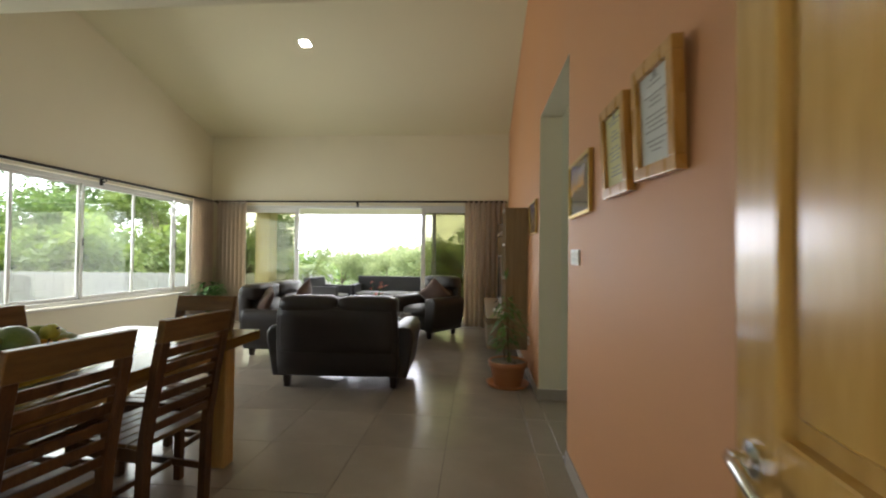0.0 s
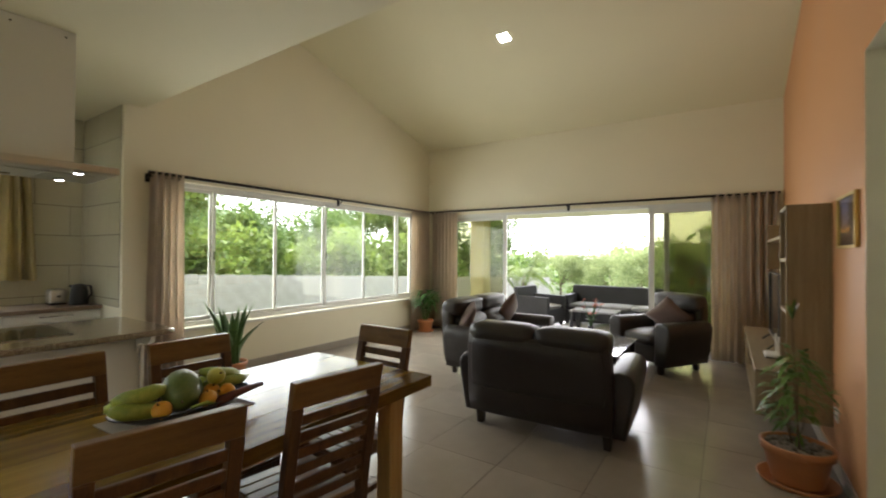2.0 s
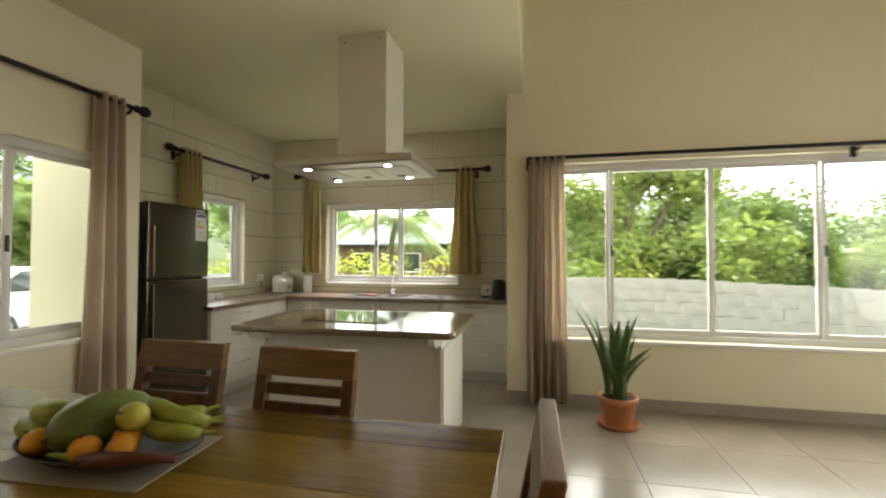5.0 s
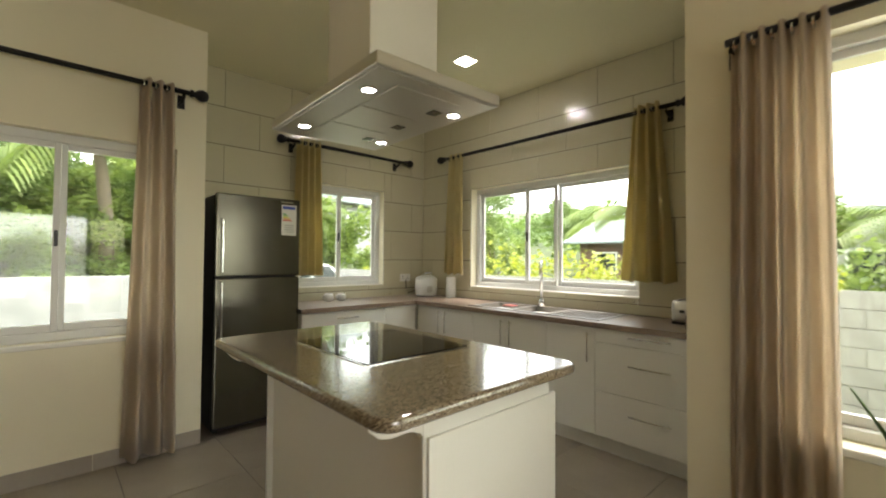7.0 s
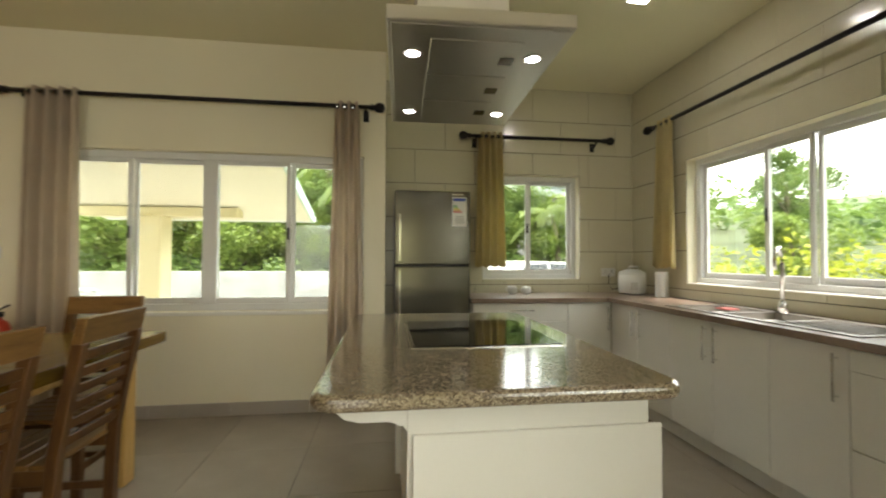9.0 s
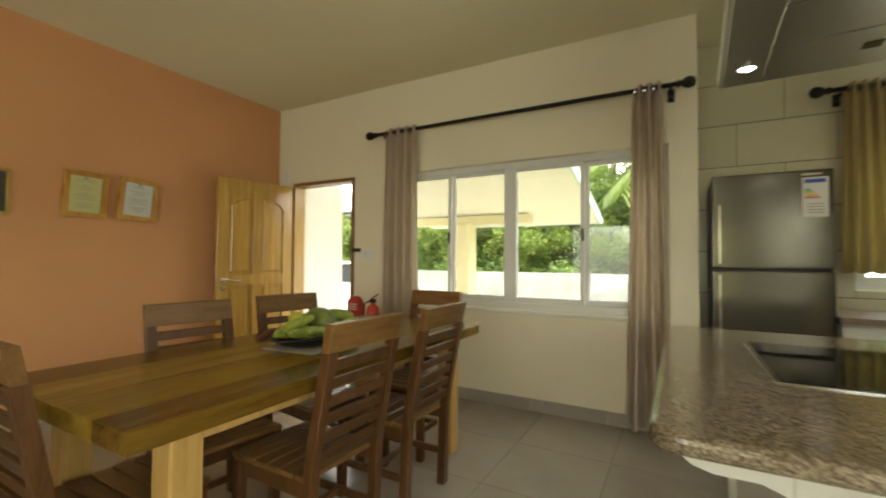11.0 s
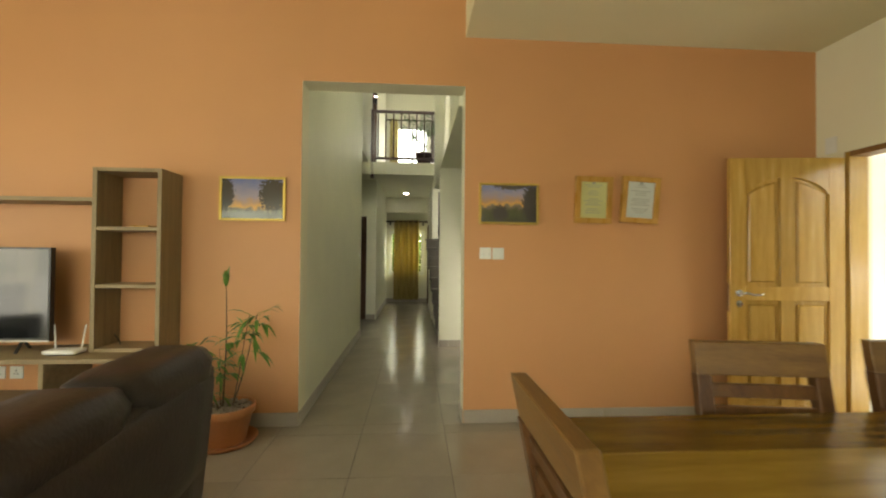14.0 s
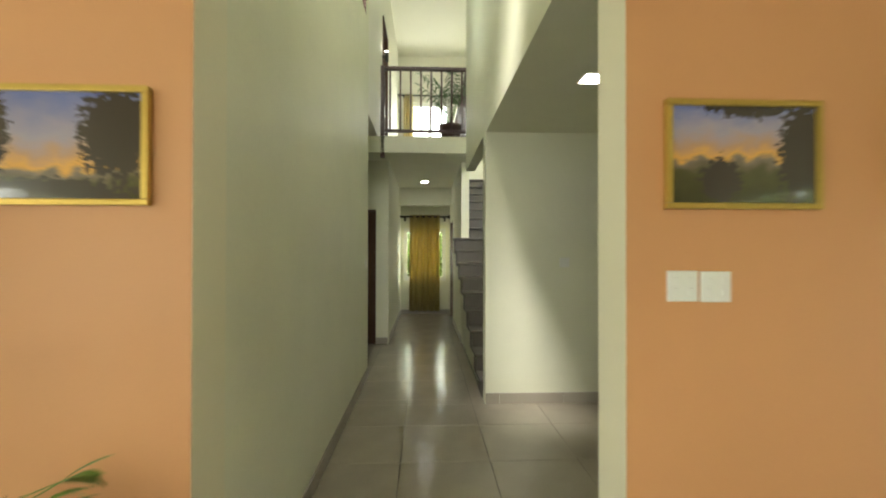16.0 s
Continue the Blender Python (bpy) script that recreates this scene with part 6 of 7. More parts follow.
part("leaf", box_bm(0.03, 0.07, 0.03, 0.77, 0, 2.02, 0.003), M["browndoor"], hdoor)
part("frame", box_bm(-0.01, 0.12, 0.0, 0.03, 0, 2.05, 0.003), M["browndoor"], hdoor)
part("frame", box_bm(-0.01, 0.12, 0.77, 0.8, 0, 2.05, 0.003), M["browndoor"], hdoor)
part("frame", box_bm(-0.01, 0.12, 0.03, 0.77, 2.02, 2.05, 0.003), M["browndoor"], hdoor)
d3 = thing("door_3", (7.3, HS, 0), "dark brown door standing ajar beyond the stairs", "door", kind="structure")
part("leaf", box_bm(0.03, 0.77, -0.06, -0.02, 0, 2.02, 0.003), M["browndoor"], d3)
for q in ((0, 0.03), (0.77, 0.8)):
    part("frame", box_bm(q[0], q[1], -0.12, 0.012, 0, 2.05, 0.003), M["browndoor"], d3)
part("handle", tube_bm([(0.1, -0.02, 1.0), (0.1, 0.04, 1.0), (0.2, 0.05, 1.0)], 0.01, 8), M["chrome"], d3)
d4 = thing("door_4", (5.4, HN + 0.02, 3.03), "dark brown upper door frame on the landing", "door", kind="structure")
part("leaf", box_bm(0.03, 0.77, 0.05, 0.09, 0, 2.03, 0.003), M["browndoor"], d4)
for q in ((0, 0.03), (0.77, 0.8)):
    part("frame", box_bm(q[0], q[1], -0.02, 0.1, 0, 2.06, 0.003), M["browndoor"], d4)
part("frame", box_bm(0.03, 0.77, -0.02, 0.1, 2.03, 2.06, 0.003), M["browndoor"], d4)
uw = thing("window_7", (3.0, HN, 4.0), "narrow dark-framed opening high in the hall wall", "window", kind="structure")
for q in ((0, 0.03), (0.42, 0.45)):
    part("window_frame", box_bm(q[0], q[1], 0.0, 0.1, 0, 1.6, 0.003), M["rail"], uw)
part("pane", box_bm(0.03, 0.42, 0.06, 0.066, 0, 1.6), M["glass"], uw)
wall_plate("light_switch", "x", 2.7, 2.19, 1.31, 0.09, 0.09, 1, "white light switch on the pale green wall")
wall_plate("light_switch", "y", HN, 3.45, 1.28, 0.09, 0.09, 1, "white light switch on the long hall wall")
# ---- outside ----
def leafy(name, dark, light, glow=0.45):
    """Foliage: leaves that vary leaf by leaf and let some light through."""
    m = bpy.data.materials.new(name)
    m.use_nodes = True
    n, l = m.node_tree.nodes, m.node_tree.links
    b_ = n["Principled BSDF"]
    geo = n.new("ShaderNodeNewGeometry")
    co = n.new("ShaderNodeTexCoord")
    no = n.new("ShaderNodeTexNoise")
    no.inputs["Scale"].default_value = 0.9
    l.new(co.outputs["Object"], no.inputs["Vector"])
    ad = n.new("ShaderNodeMath")
    ad.operation = "MULTIPLY_ADD"
    ad.inputs[1].default_value = 0.55
    l.new(geo.outputs["Random Per Island"], ad.inputs[0])
    l.new(no.outputs["Fac"], ad.inputs[2])
    sub = n.new("ShaderNodeMapRange")
    sub.inputs["From Min"].default_value, sub.inputs["From Max"].default_value = 0.35, 1.05
    l.new(ad.outputs[0], sub.inputs["Value"])
    mx = n.new("ShaderNodeMix")
    mx.data_type = "RGBA"
    mx.inputs["A"].default_value, mx.inputs["B"].default_value = (*dark, 1), (*light, 1)
    l.new(sub.outputs["Result"], mx.inputs["Factor"])
    l.new(mx.outputs["Result"], b_.inputs["Base Color"])
    b_.inputs["Roughness"].default_value = 0.5
    tr = n.new("ShaderNodeBsdfTranslucent")
    l.new(mx.outputs["Result"], tr.inputs["Color"])
    ms = n.new("ShaderNodeMixShader")
    ms.inputs[0].default_value = glow
    l.new(b_.outputs[0], ms.inputs[1])
    l.new(tr.outputs[0], ms.inputs[2])
    l.new(ms.outputs[0], n["Material Output"].inputs["Surface"])
    return m


M["grass"] = material("lawn", (0.03, 0.055, 0.012), 0.9, second=(0.075, 0.085, 0.03), scale=0.5, grain=25, bump=0.5, dist=0.03)
M["block"] = material("concrete_block", (0.33, 0.325, 0.30), 0.9, vary=0.16, scale=3, grain=40, bump=0.4, dist=0.006, random=0.04)
M["mortar"] = material("block_mortar", (0.29, 0.285, 0.26), 0.95, vary=0.2)
M["render"] = material("weathered_white_render", (0.30, 0.30, 0.285), 0.9, vary=0.35, scale=1.4, grain=20, bump=0.3)
M["foliage"] = leafy("garden_foliage", (0.07, 0.125, 0.024), (0.25, 0.33, 0.065))
M["foliage2"] = leafy("dark_tree_foliage", (0.045, 0.095, 0.024), (0.20, 0.29, 0.065))
# Backlit haze north of the terrace is put into this paler leaf colour.
M["foliage3"] = leafy("glare_paled_foliage", (0.14, 0.20, 0.08), (0.40, 0.46, 0.20), 0.6)
M["hedge"] = leafy("yellow_green_hedge", (0.16, 0.22, 0.02), (0.42, 0.44, 0.05))
M["frond"] = leafy("palm_frond", (0.06, 0.12, 0.02), (0.22, 0.28, 0.06))
M["hill"] = material("wooded_hill", (0.05, 0.085, 0.035), 0.95, second=(0.11, 0.15, 0.07), scale=0.12, grain=1.2, bump=0.8, dist=0.6)
M["trunk"] = material("tree_bark", (0.15, 0.12, 0.085), 0.9, vary=0.3, scale=5, grain=40, bump=0.6, dist=0.01)
M["terrace"] = material("pale_terrace_tile", (0.50, 0.47, 0.42), 0.4, vary=0.06, scale=2)
M["soffit"] = material("cream_soffit", (0.74, 0.70, 0.55), 0.8, vary=0.03)
M["carpaint"] = material("white_car_paint", (0.75, 0.76, 0.75), 0.2, vary=0.02, bump=0, coat=0.6)
M["carglass"] = material("dark_car_glass", (0.02, 0.025, 0.025), 0.06, vary=0.05, bump=0)
M["tyre"] = material("tyre_rubber", (0.02, 0.02, 0.02), 0.8, vary=0.2)
M["outerwhite"] = material("white_outer_render", (0.86, 0.86, 0.83), 0.8, vary=0.03, scale=1.2, grain=80, bump=0.1)
M["roof"] = material("pale_metal_roof", (0.24, 0.275, 0.27), 0.5, vary=0.08, scale=1.0, grain=12)
M["brownwall"] = material("brown_timber_wall", (0.13, 0.075, 0.05), 0.8, vary=0.25, stretch=(1, 1, 6), scale=4)
M["greentrim"] = material("pale_green_fascia", (0.42, 0.56, 0.46), 0.5, vary=0.06)


def land(x, y):
    """The lie of the land: level round the house, falling to the north, rising behind the southern wall."""
    z = -0.3
    z -= 0.05 * max(0.0, min(60, y - 9))
    z += 0.16 * max(0.0, min(45, -y - 10.2)) + (0.75 * min(1, max(0.0, -y - 9.7) / 0.5))
    return z


bm = bmesh.new()
ticks = sorted({*range(-400, -60, 40), *range(-60, 61, 3), *range(80, 401, 40), -9.7, -10.2})
grid = [[bm.verts.new((x, y, land(x, y))) for y in ticks] for x in sorted({*range(-400, -60, 40), *range(-60, 61, 6), *range(80, 401, 40)})]
for i in range(len(grid) - 1):
    for j in range(len(ticks) - 1):
        bm.faces.new((grid[i][j], grid[i + 1][j], grid[i + 1][j + 1], grid[i][j + 1]))
solid("ground", bm, M["grass"], "lawn and garden ground around the house", "ground", kind="structure")

# terrace
b = box_bm(-6.2, 0.6, NY + 0.2, 11.4, -0.6, -0.02)
solid("terrace_floor", b, M["terrace"], "pale tiled terrace floor", "terrace", kind="structure")
b = prism_bm([(NY + 0.2, 2.62), (11.6, 2.42), (11.6, 2.62), (NY + 0.2, 2.82)], "x", -6.4, 0.8)
solid("terrace_roof", b, M["soffit"], "cream soffit of the terrace roof", "roof", kind="structure")
solid("eave_west", prism_bm([(WX - 0.2, 2.55), (WX - 1.0, 2.42), (WX - 1.0, 2.58), (WX - 0.2, 2.72)], "y", 2.9, 8.25), M["soffit"], "cream soffit of the western eave", "roof", kind="structure")
for x in (-6.2, 0.35):
    solid("terrace_pillar", box_bm(x - 0.2, x + 0.2, 10.95, 11.35, -0.3, 2.45, 0.01), M["yellow"], "pale yellow square terrace pillar", "pillar", "terrace pillars", kind="structure")
solid("terrace_side_wall", box_bm(0.55, 0.75, 8.25, 11.2, -0.3, 2.5), M["yellow"], "pale yellow terrace side wall", "wall", kind="structure")


def rattan(name, loc, rz, width, label, seats):
    root = thing(name, loc, label, "outdoor seat", "terrace furniture", rz)
    w = width / 2
    part("base", box_bm(-w, w, -0.36, 0.36, 0.06, 0.36, 0.02, 2), M["rattan"], root)
    part("back", bend(box_bm(-w, w, -0.38, -0.28, 0.3, 0.8, 0.025, 2), lambda x, y, z: (x, y - 0.12 * (z - 0.3), z)), M["rattan"], root)
    for s in (-1, 1):
        part("arm", box_bm(s * (w - 0.05) - 0.055, s * (w - 0.05) + 0.055, -0.34, 0.38, 0.3, 0.62, 0.02, 2), M["rattan"], root)
        for y in (-0.3, 0.3):
            part("leg", box_bm(s * (w - 0.06) - 0.03, s * (w - 0.06) + 0.03, y - 0.03, y + 0.03, 0, 0.07), M["rattan"], root)
    sw = (width - 0.22) / seats
    for i in range(seats):
        part("seat_cushion", soft_box(-w + 0.11 + i * sw + 0.005, -w + 0.11 + (i + 1) * sw - 0.005, -0.27, 0.35, 0.36, 0.44, 0.03, 0.01), M["greycush"], root, "grey seat cushion", smooth=True)


rattan("rattan_sofa", (-2.55, 10.55, -0.02), 180, 2.1, "dark grey rattan three-seat terrace sofa with grey cushions", 3)
rattan("rattan_armchair", (-3.95, 9.75, -0.02), -100, 0.78, "dark grey rattan terrace armchair with a grey cushion", 1)
tt = thing("terrace_table", (-2.75, 9.45, -0.02), "low dark rattan terrace table with a pale top", "table")
part("tabletop", box_bm(-0.42, 0.42, -0.28, 0.28, 0.40, 0.43, 0.005), M["greycush"], tt, "pale grey top")
for sx in (-1, 1):
    for sy in (-1, 1):
        part("leg", box_bm(sx * 0.38 - 0.03, sx * 0.38 + 0.03, sy * 0.24 - 0.03, sy * 0.24 + 0.03, 0, 0.4), M["rattan"], tt)

fv = thing("flower_vase", (-2.12, 6.72, 0.421), "small vase of red and orange flowers on the coffee table", "flowers")
part("vase", lathe_bm([(0, 0), (0.045, 0), (0.055, 0.05), (0.035, 0.1), (0.04, 0.12), (0.033, 0.12), (0.03, 0.1), (0, 0.02)], 18), M["black"], fv, smooth=True)
M["petal"] = material("red_orange_petal", (0.55, 0.08, 0.025), 0.5, vary=0.25)
st_ = bmesh.new()
rnd = random.Random(21)
for i in range(12):
    a, r, h = rnd.uniform(0, 6.283), rnd.uniform(0.02, 0.14), rnd.uniform(0.1, 0.36)
    tip = Vector((r * math.cos(a), r * math.sin(a), 0.12 + h))
    tube_bm([(0, 0, 0.1), tip * 0.6 + Vector((0, 0, 0.04)), tip], 0.003, 4, st_)
    leaf_bm(st_, tip * 0.55 + Vector((0, 0, 0.04)), (math.cos(a + 1), math.sin(a + 1), 0.5), 0.1, 0.025, 0.4)
    pe = bmesh.new()
    for q in range(7):
        leaf_bm(pe, tip, (math.cos(q * 0.9), math.sin(q * 0.9), rnd.uniform(-0.2, 0.9)), rnd.uniform(0.035, 0.06), 0.02, 0.3, 3)
    part("bloom", pe, M["petal"], fv)
part("stems", st_, M["leaf"], fv, "green stems")

# garden wall of concrete blocks along the west
gw = thing("garden_wall", (0, 0, 0), "grey concrete block garden wall", "wall", kind="structure")
WXG = -9.6


def wall_top(y):
    return 1.04 - 0.045 * max(0, y - 5)


bed, far = bmesh.new(), bmesh.new()
near_meshes = {}
prism_bm([(-9.4, -0.5), (26, -1.6), (26, wall_top(26) - 0.03), (5, wall_top(5) - 0.03), (-9.4, 1.01)], "x", WXG - 0.17, WXG - 0.012, bed)
part("mortar", bed, M["mortar"], gw)
for k in range(7):
    y = -9.4 - (0.2 if k % 2 else 0)
    while y < 26:
        y1 = y + 0.4
        yc = (y + y1) / 2
        z1 = wall_top(yc) - k * 0.2
        if 0.5 < yc < 13 and k < 6:
            if "b" not in near_meshes:
                near_meshes["b"] = mesh_of("block", box_bm(-0.01, 0, 0.005, 0.395, -0.195, -0.004, 0.003), M["block"])
            ob = new("block", near_meshes["b"])
            ob.parent = gw
            ob.matrix_basis = Matrix.Translation((WXG + 0.002 * ((k * 7 + int(yc * 5)) % 3), y, z1))
        else:
            box_bm(WXG - 0.01, WXG, y + 0.005, y1 - 0.005, z1 - 0.195, z1 - 0.004, bm=far)
        y = y1
tagged(part("far_blocks", far, M["block"], gw), "weathered concrete blocks", kind="stuff")
solid("garden_wall_south", box_bm(-9.7, 14, -9.75, -9.55, -0.4, 0.86, 0.01), M["render"], "weathered white rendered boundary wall", "wall", kind="structure")


# trees, palms and hedges
def clump_mesh(name, seed, blobs, leaves, size, mat):
    """A crown: leaves scattered on several uneven clumps, with gaps between."""
    rnd = random.Random(seed)
    verts, faces = [], []
    for _ in range(leaves):
        c, r = blobs[rnd.randrange(len(blobs))]
        d = Vector((rnd.gauss(0, 1), rnd.gauss(0, 1), rnd.gauss(0, 0.8)))
        d = d.normalized() * r * (rnd.random() ** 0.35) * rnd.uniform(0.8, 1.12)
        p = Vector(c) + d
        a = Vector((rnd.gauss(0, 1), rnd.gauss(0, 1), rnd.gauss(0, 0.6))).normalized()
        b_ = a.cross(Vector((rnd.gauss(0, 1), rnd.gauss(0, 1), rnd.gauss(0, 1)))).normalized()
        s = size * rnd.uniform(0.6, 1.4)
        i = len(verts)
        verts += [p - a * s, p + b_ * s * 0.5, p + a * s, p - b_ * s * 0.5]
        faces.append((i, i + 1, i + 2, i + 3))
    me = bpy.data.meshes.new(name)
    me.from_pydata(verts, [], faces)
    me.materials.append(mat)
    return me


def tree(seed, height, spread, mat, leaves, size, label, trunk_h=0.4):
    rnd = random.Random(seed)
    root = thing("tree", (0, 0, 0), label, "tree", "garden trees")
    th = height * trunk_h
    part("trunk", tube_bm([(0, 0, -0.4), (0.05, 0.03, th * 0.5), (-0.04, 0.06, th), (0.02, 0.1, height * 0.7)], height * 0.028, 8, taper=0.3), M["trunk"], root, smooth=True)
    blobs = []
    for i in range(11):
        a, r = rnd.uniform(0, 6.283), spread * rnd.uniform(0.25, 0.95)
        z = height * rnd.uniform(trunk_h * 0.9, 0.95)
        r *= 1.15 - abs(z / height - 0.6)
        c = (r * math.cos(a), r * math.sin(a), z)
        blobs.append((c, spread * rnd.uniform(0.28, 0.5)))
        if i < 6:
            part("limb", tube_bm([(0, 0.05, th * 0.85), (c[0] * 0.5, c[1] * 0.5, (th + z) / 2), (c[0] * 0.9, c[1] * 0.9, z)], height * 0.012, 6, taper=0.3), M["trunk"], root, smooth=True)
    ob = new("crown", clump_mesh("crown", seed, blobs, leaves, size, mat))
    ob.parent = root
    return root


def place(ob, spots):
    x, y, s, a = spots[0]
    ob.matrix_world = pose(x, y, land(x, y), 0, 0, a) @ Matrix.Scale(s, 4)
    for x, y, s, a in spots[1:]:
        copy_thing(ob, pose(x, y, land(x, y), 0, 0, a) @ Matrix.Scale(s / ob.scale[0], 4))


place(tree(1, 5.2, 2.5, M["foliage"], 12000, 0.095, "broad bright green garden tree", 0.3),
      [(-13.2, 5.2, 0.84, 0), (-14.8, 1.6, 0.55, 80), (-13.5, 17, 0.9, 200), (-17, -8, 0.55, 300)])
place(tree(2, 6.0, 2.8, M["foliage2"], 12000, 0.105, "dense dark green tree behind the garden wall", 0.25),
      [(-13.4, 8.8, 0.6, 20), (-15.5, 13.5, 0.72, 150), (-17, 6.5, 0.72, 75), (2.8, 14.0, 0.8, 220), (-21, 11, 0.85, 10), (0.6, 34, 0.8, 50), (-15, 26, 1.0, 33), (-6.4, -13.4, 0.6, 0), (-2.8, -13.8, 0.6, 90), (0.9, -13.2, 0.65, 200), (-9.8, -14.2, 0.6, 140), (4.4, -14, 0.75, 60), (-4.6, -17, 0.8, 10)])
place(tree(3, 9.0, 3.2, M["foliage2"], 11000, 0.115, "tall airy tree with a bare lower trunk", 0.5),
      [(-19, 5.8, 0.5, 0), (-31, -11, 0.5, 120), (-19, 18, 0.9, 240), (-6.5, -19, 0.9, 60), (3, -21, 1.0, 190), (-14, -17, 1.0, 15), (-1.5, -16.5, 0.75, 75), (-32, -1, 0.5, 31), (-27, -11, 0.5, 140), (-31, 6, 0.6, 222), (-24, -15, 0.6, 280), (-33, -6, 0.6, 5)])
place(tree(4, 2.2, 1.5, M["foliage"], 5000, 0.085, "rounded green garden shrub", 0.15),
      [(-11.6, 7.0, 1.0, 0), (-11.8, 10.5, 1.1, 50), (-11.9, 13.5, 1.1, 100), (-11.3, 4.4, 0.9, 150), (0.8, 18, 1.2, 30),
       (-8.5, -12.8, 1.0, 40), (-4.2, -13.2, 0.9, 130), (-1, -12.6, 0.9, 220), (2.6, -13.4, 1.1, 310), (-12, -12.5, 1.2, 20), (1.6, 11.9, 1.0, 60), (2.0, 9.6, 0.9, 200), (10, -12.5, 1.1, 10), (-6.3, -11.6, 0.8, 77), (-2.6, -11.4, 0.75, 166), (0.9, -11.5, 0.8, 12), (-10.4, -11.8, 0.9, 230), (4.6, -11.8, 0.9, 99), (-7.4, -13.6, 1.1, 11), (-3.4, -14.6, 1.2, 260), (-0.2, -15, 1.3, 175), (-5.4, -15.6, 1.3, 95), (-12.8, -9.2, 0.9, 40), (10.5, 3.2, 1.0, 0), (11.2, 4.6, 1.1, 90)])


# These trees carry the glare beyond the terrace in their leaf colour.
place(tree(6, 4.4, 2.6, M["foliage3"], 11000, 0.085, "feathery garden tree below the terrace, leaves coloured pale for glare", 0.25),
      [(-4.2, 24, 0.66, 0), (-1.6, 23, 0.72, 80), (1.0, 22, 0.92, 140), (3.4, 20, 1.3, 200), (-7.0, 30, 0.7, 250), (-2.8, 30, 0.8, 310), (-10.5, 31, 0.7, 45)])


def hedge_row(x0, y0, x1, y1, n, seed):
    rnd = random.Random(seed)
    blobs = []
    for i in range(n):
        t = (i + 0.5) / n
        x, y = x0 + (x1 - x0) * t, y0 + (y1 - y0) * t
        blobs.append(((x + rnd.uniform(-0.2, 0.2), y, land(x, y) + rnd.uniform(0.8, 1.5)), rnd.uniform(0.4, 0.62)))
        blobs.append(((x + rnd.uniform(-0.2, 0.2), y, land(x, y) + rnd.uniform(0.2, 0.8)), 0.6))
    ob = new("hedge", clump_mesh("hedge", seed, blobs, 9000, 0.06, M["hedge"]))
    tagged(ob, "yellow-green leafy hedge behind the garden wall", "hedge", kind="stuff")


hedge_row(-10.9, -8.5, -10.7, 5.2, 24, 31)


rnd = random.Random(63)
low = []
for i in range(230):
    x, y = rnd.uniform(-15, 9), -10.1 - 8.5 * rnd.random() ** 1.3
    low.append(((x, y, land(x, y) + rnd.uniform(0.0, 0.35)), rnd.uniform(0.35, 0.75)))
tagged(new("undergrowth", clump_mesh("undergrowth", 64, low, 42000, 0.075, M["foliage2"])), "tangled green undergrowth on the slope behind the boundary wall", "undergrowth", kind="stuff")


def palm(seed, h, label):
    rnd = random.Random(seed)
    root = thing("palm_tree", (0, 0, 0), label, "palm tree", "garden palms")
    top = Vector((0.25, 0.15, h))
    part("trunk", tube_bm([(0, 0, -0.3), (0.03, 0.0, h * 0.4), (0.12, 0.06, h * 0.75), top], 0.13, 10, taper=0.6), M["trunk"], root, smooth=True)
    for i in range(15):
        a, up = i * 2.4, rnd.uniform(-0.2, 1.0)
        L_ = rnd.uniform(1.6, 2.3)
        bm, pts = bmesh.new(), []
        for j in range(8):
            t = j / 7
            pts.append(top + Vector((math.cos(a), math.sin(a), 0)) * L_ * t * (1 - 0.12 * t) + Vector((0, 0, up * L_ * 0.6 * t - L_ * 0.5 * t * t)))
        tube_bm(pts, 0.02, 5, bm, 0.2)
        for j in range(44):
            t = 0.1 + 0.9 * (j // 2) / 22
            k = min(6, int(t * 7))
            p = pts[k].lerp(pts[k + 1], t * 7 - k)
            s = 1 if j % 2 else -1
            d = (pts[k + 1] - pts[k]).normalized() * 0.55 + Vector((-math.sin(a), math.cos(a), 0)) * s * 0.9 + Vector((0, 0, -0.15))
            leaf_bm(bm, p, d, 0.55 * (1 - 0.55 * abs(t - 0.45)), 0.05, 0.45, 3)
        part("frond", bm, M["frond"], root)
    return root


place(palm(5, 2.6, "young coconut palm with arching fronds"),
      [(-15.5, 1.0, 0.7, 0), (-15.2, 3.6, 0.95, 70), (-15.6, 4.9, 0.8, 130), (-8.0, 18.2, 0.6, 20), (-4.7, -12.2, 1.6, 0), (-8.6, -15, 1.3, 110), (1.4, -14, 1.2, 220), (-10.6, -11.5, 0.9, 300), (-17, -2.5, 1.2, 45)])

# potted palm at the edge of the terrace
tp = thing("potted_palm", (-5.0, 11.1, -0.019), "tall airy palm in a dark pot at the terrace edge", "potted plant")
pot(tp, 0.19, 0.34, M["rattan"], M["soil"])
rnd = random.Random(77)
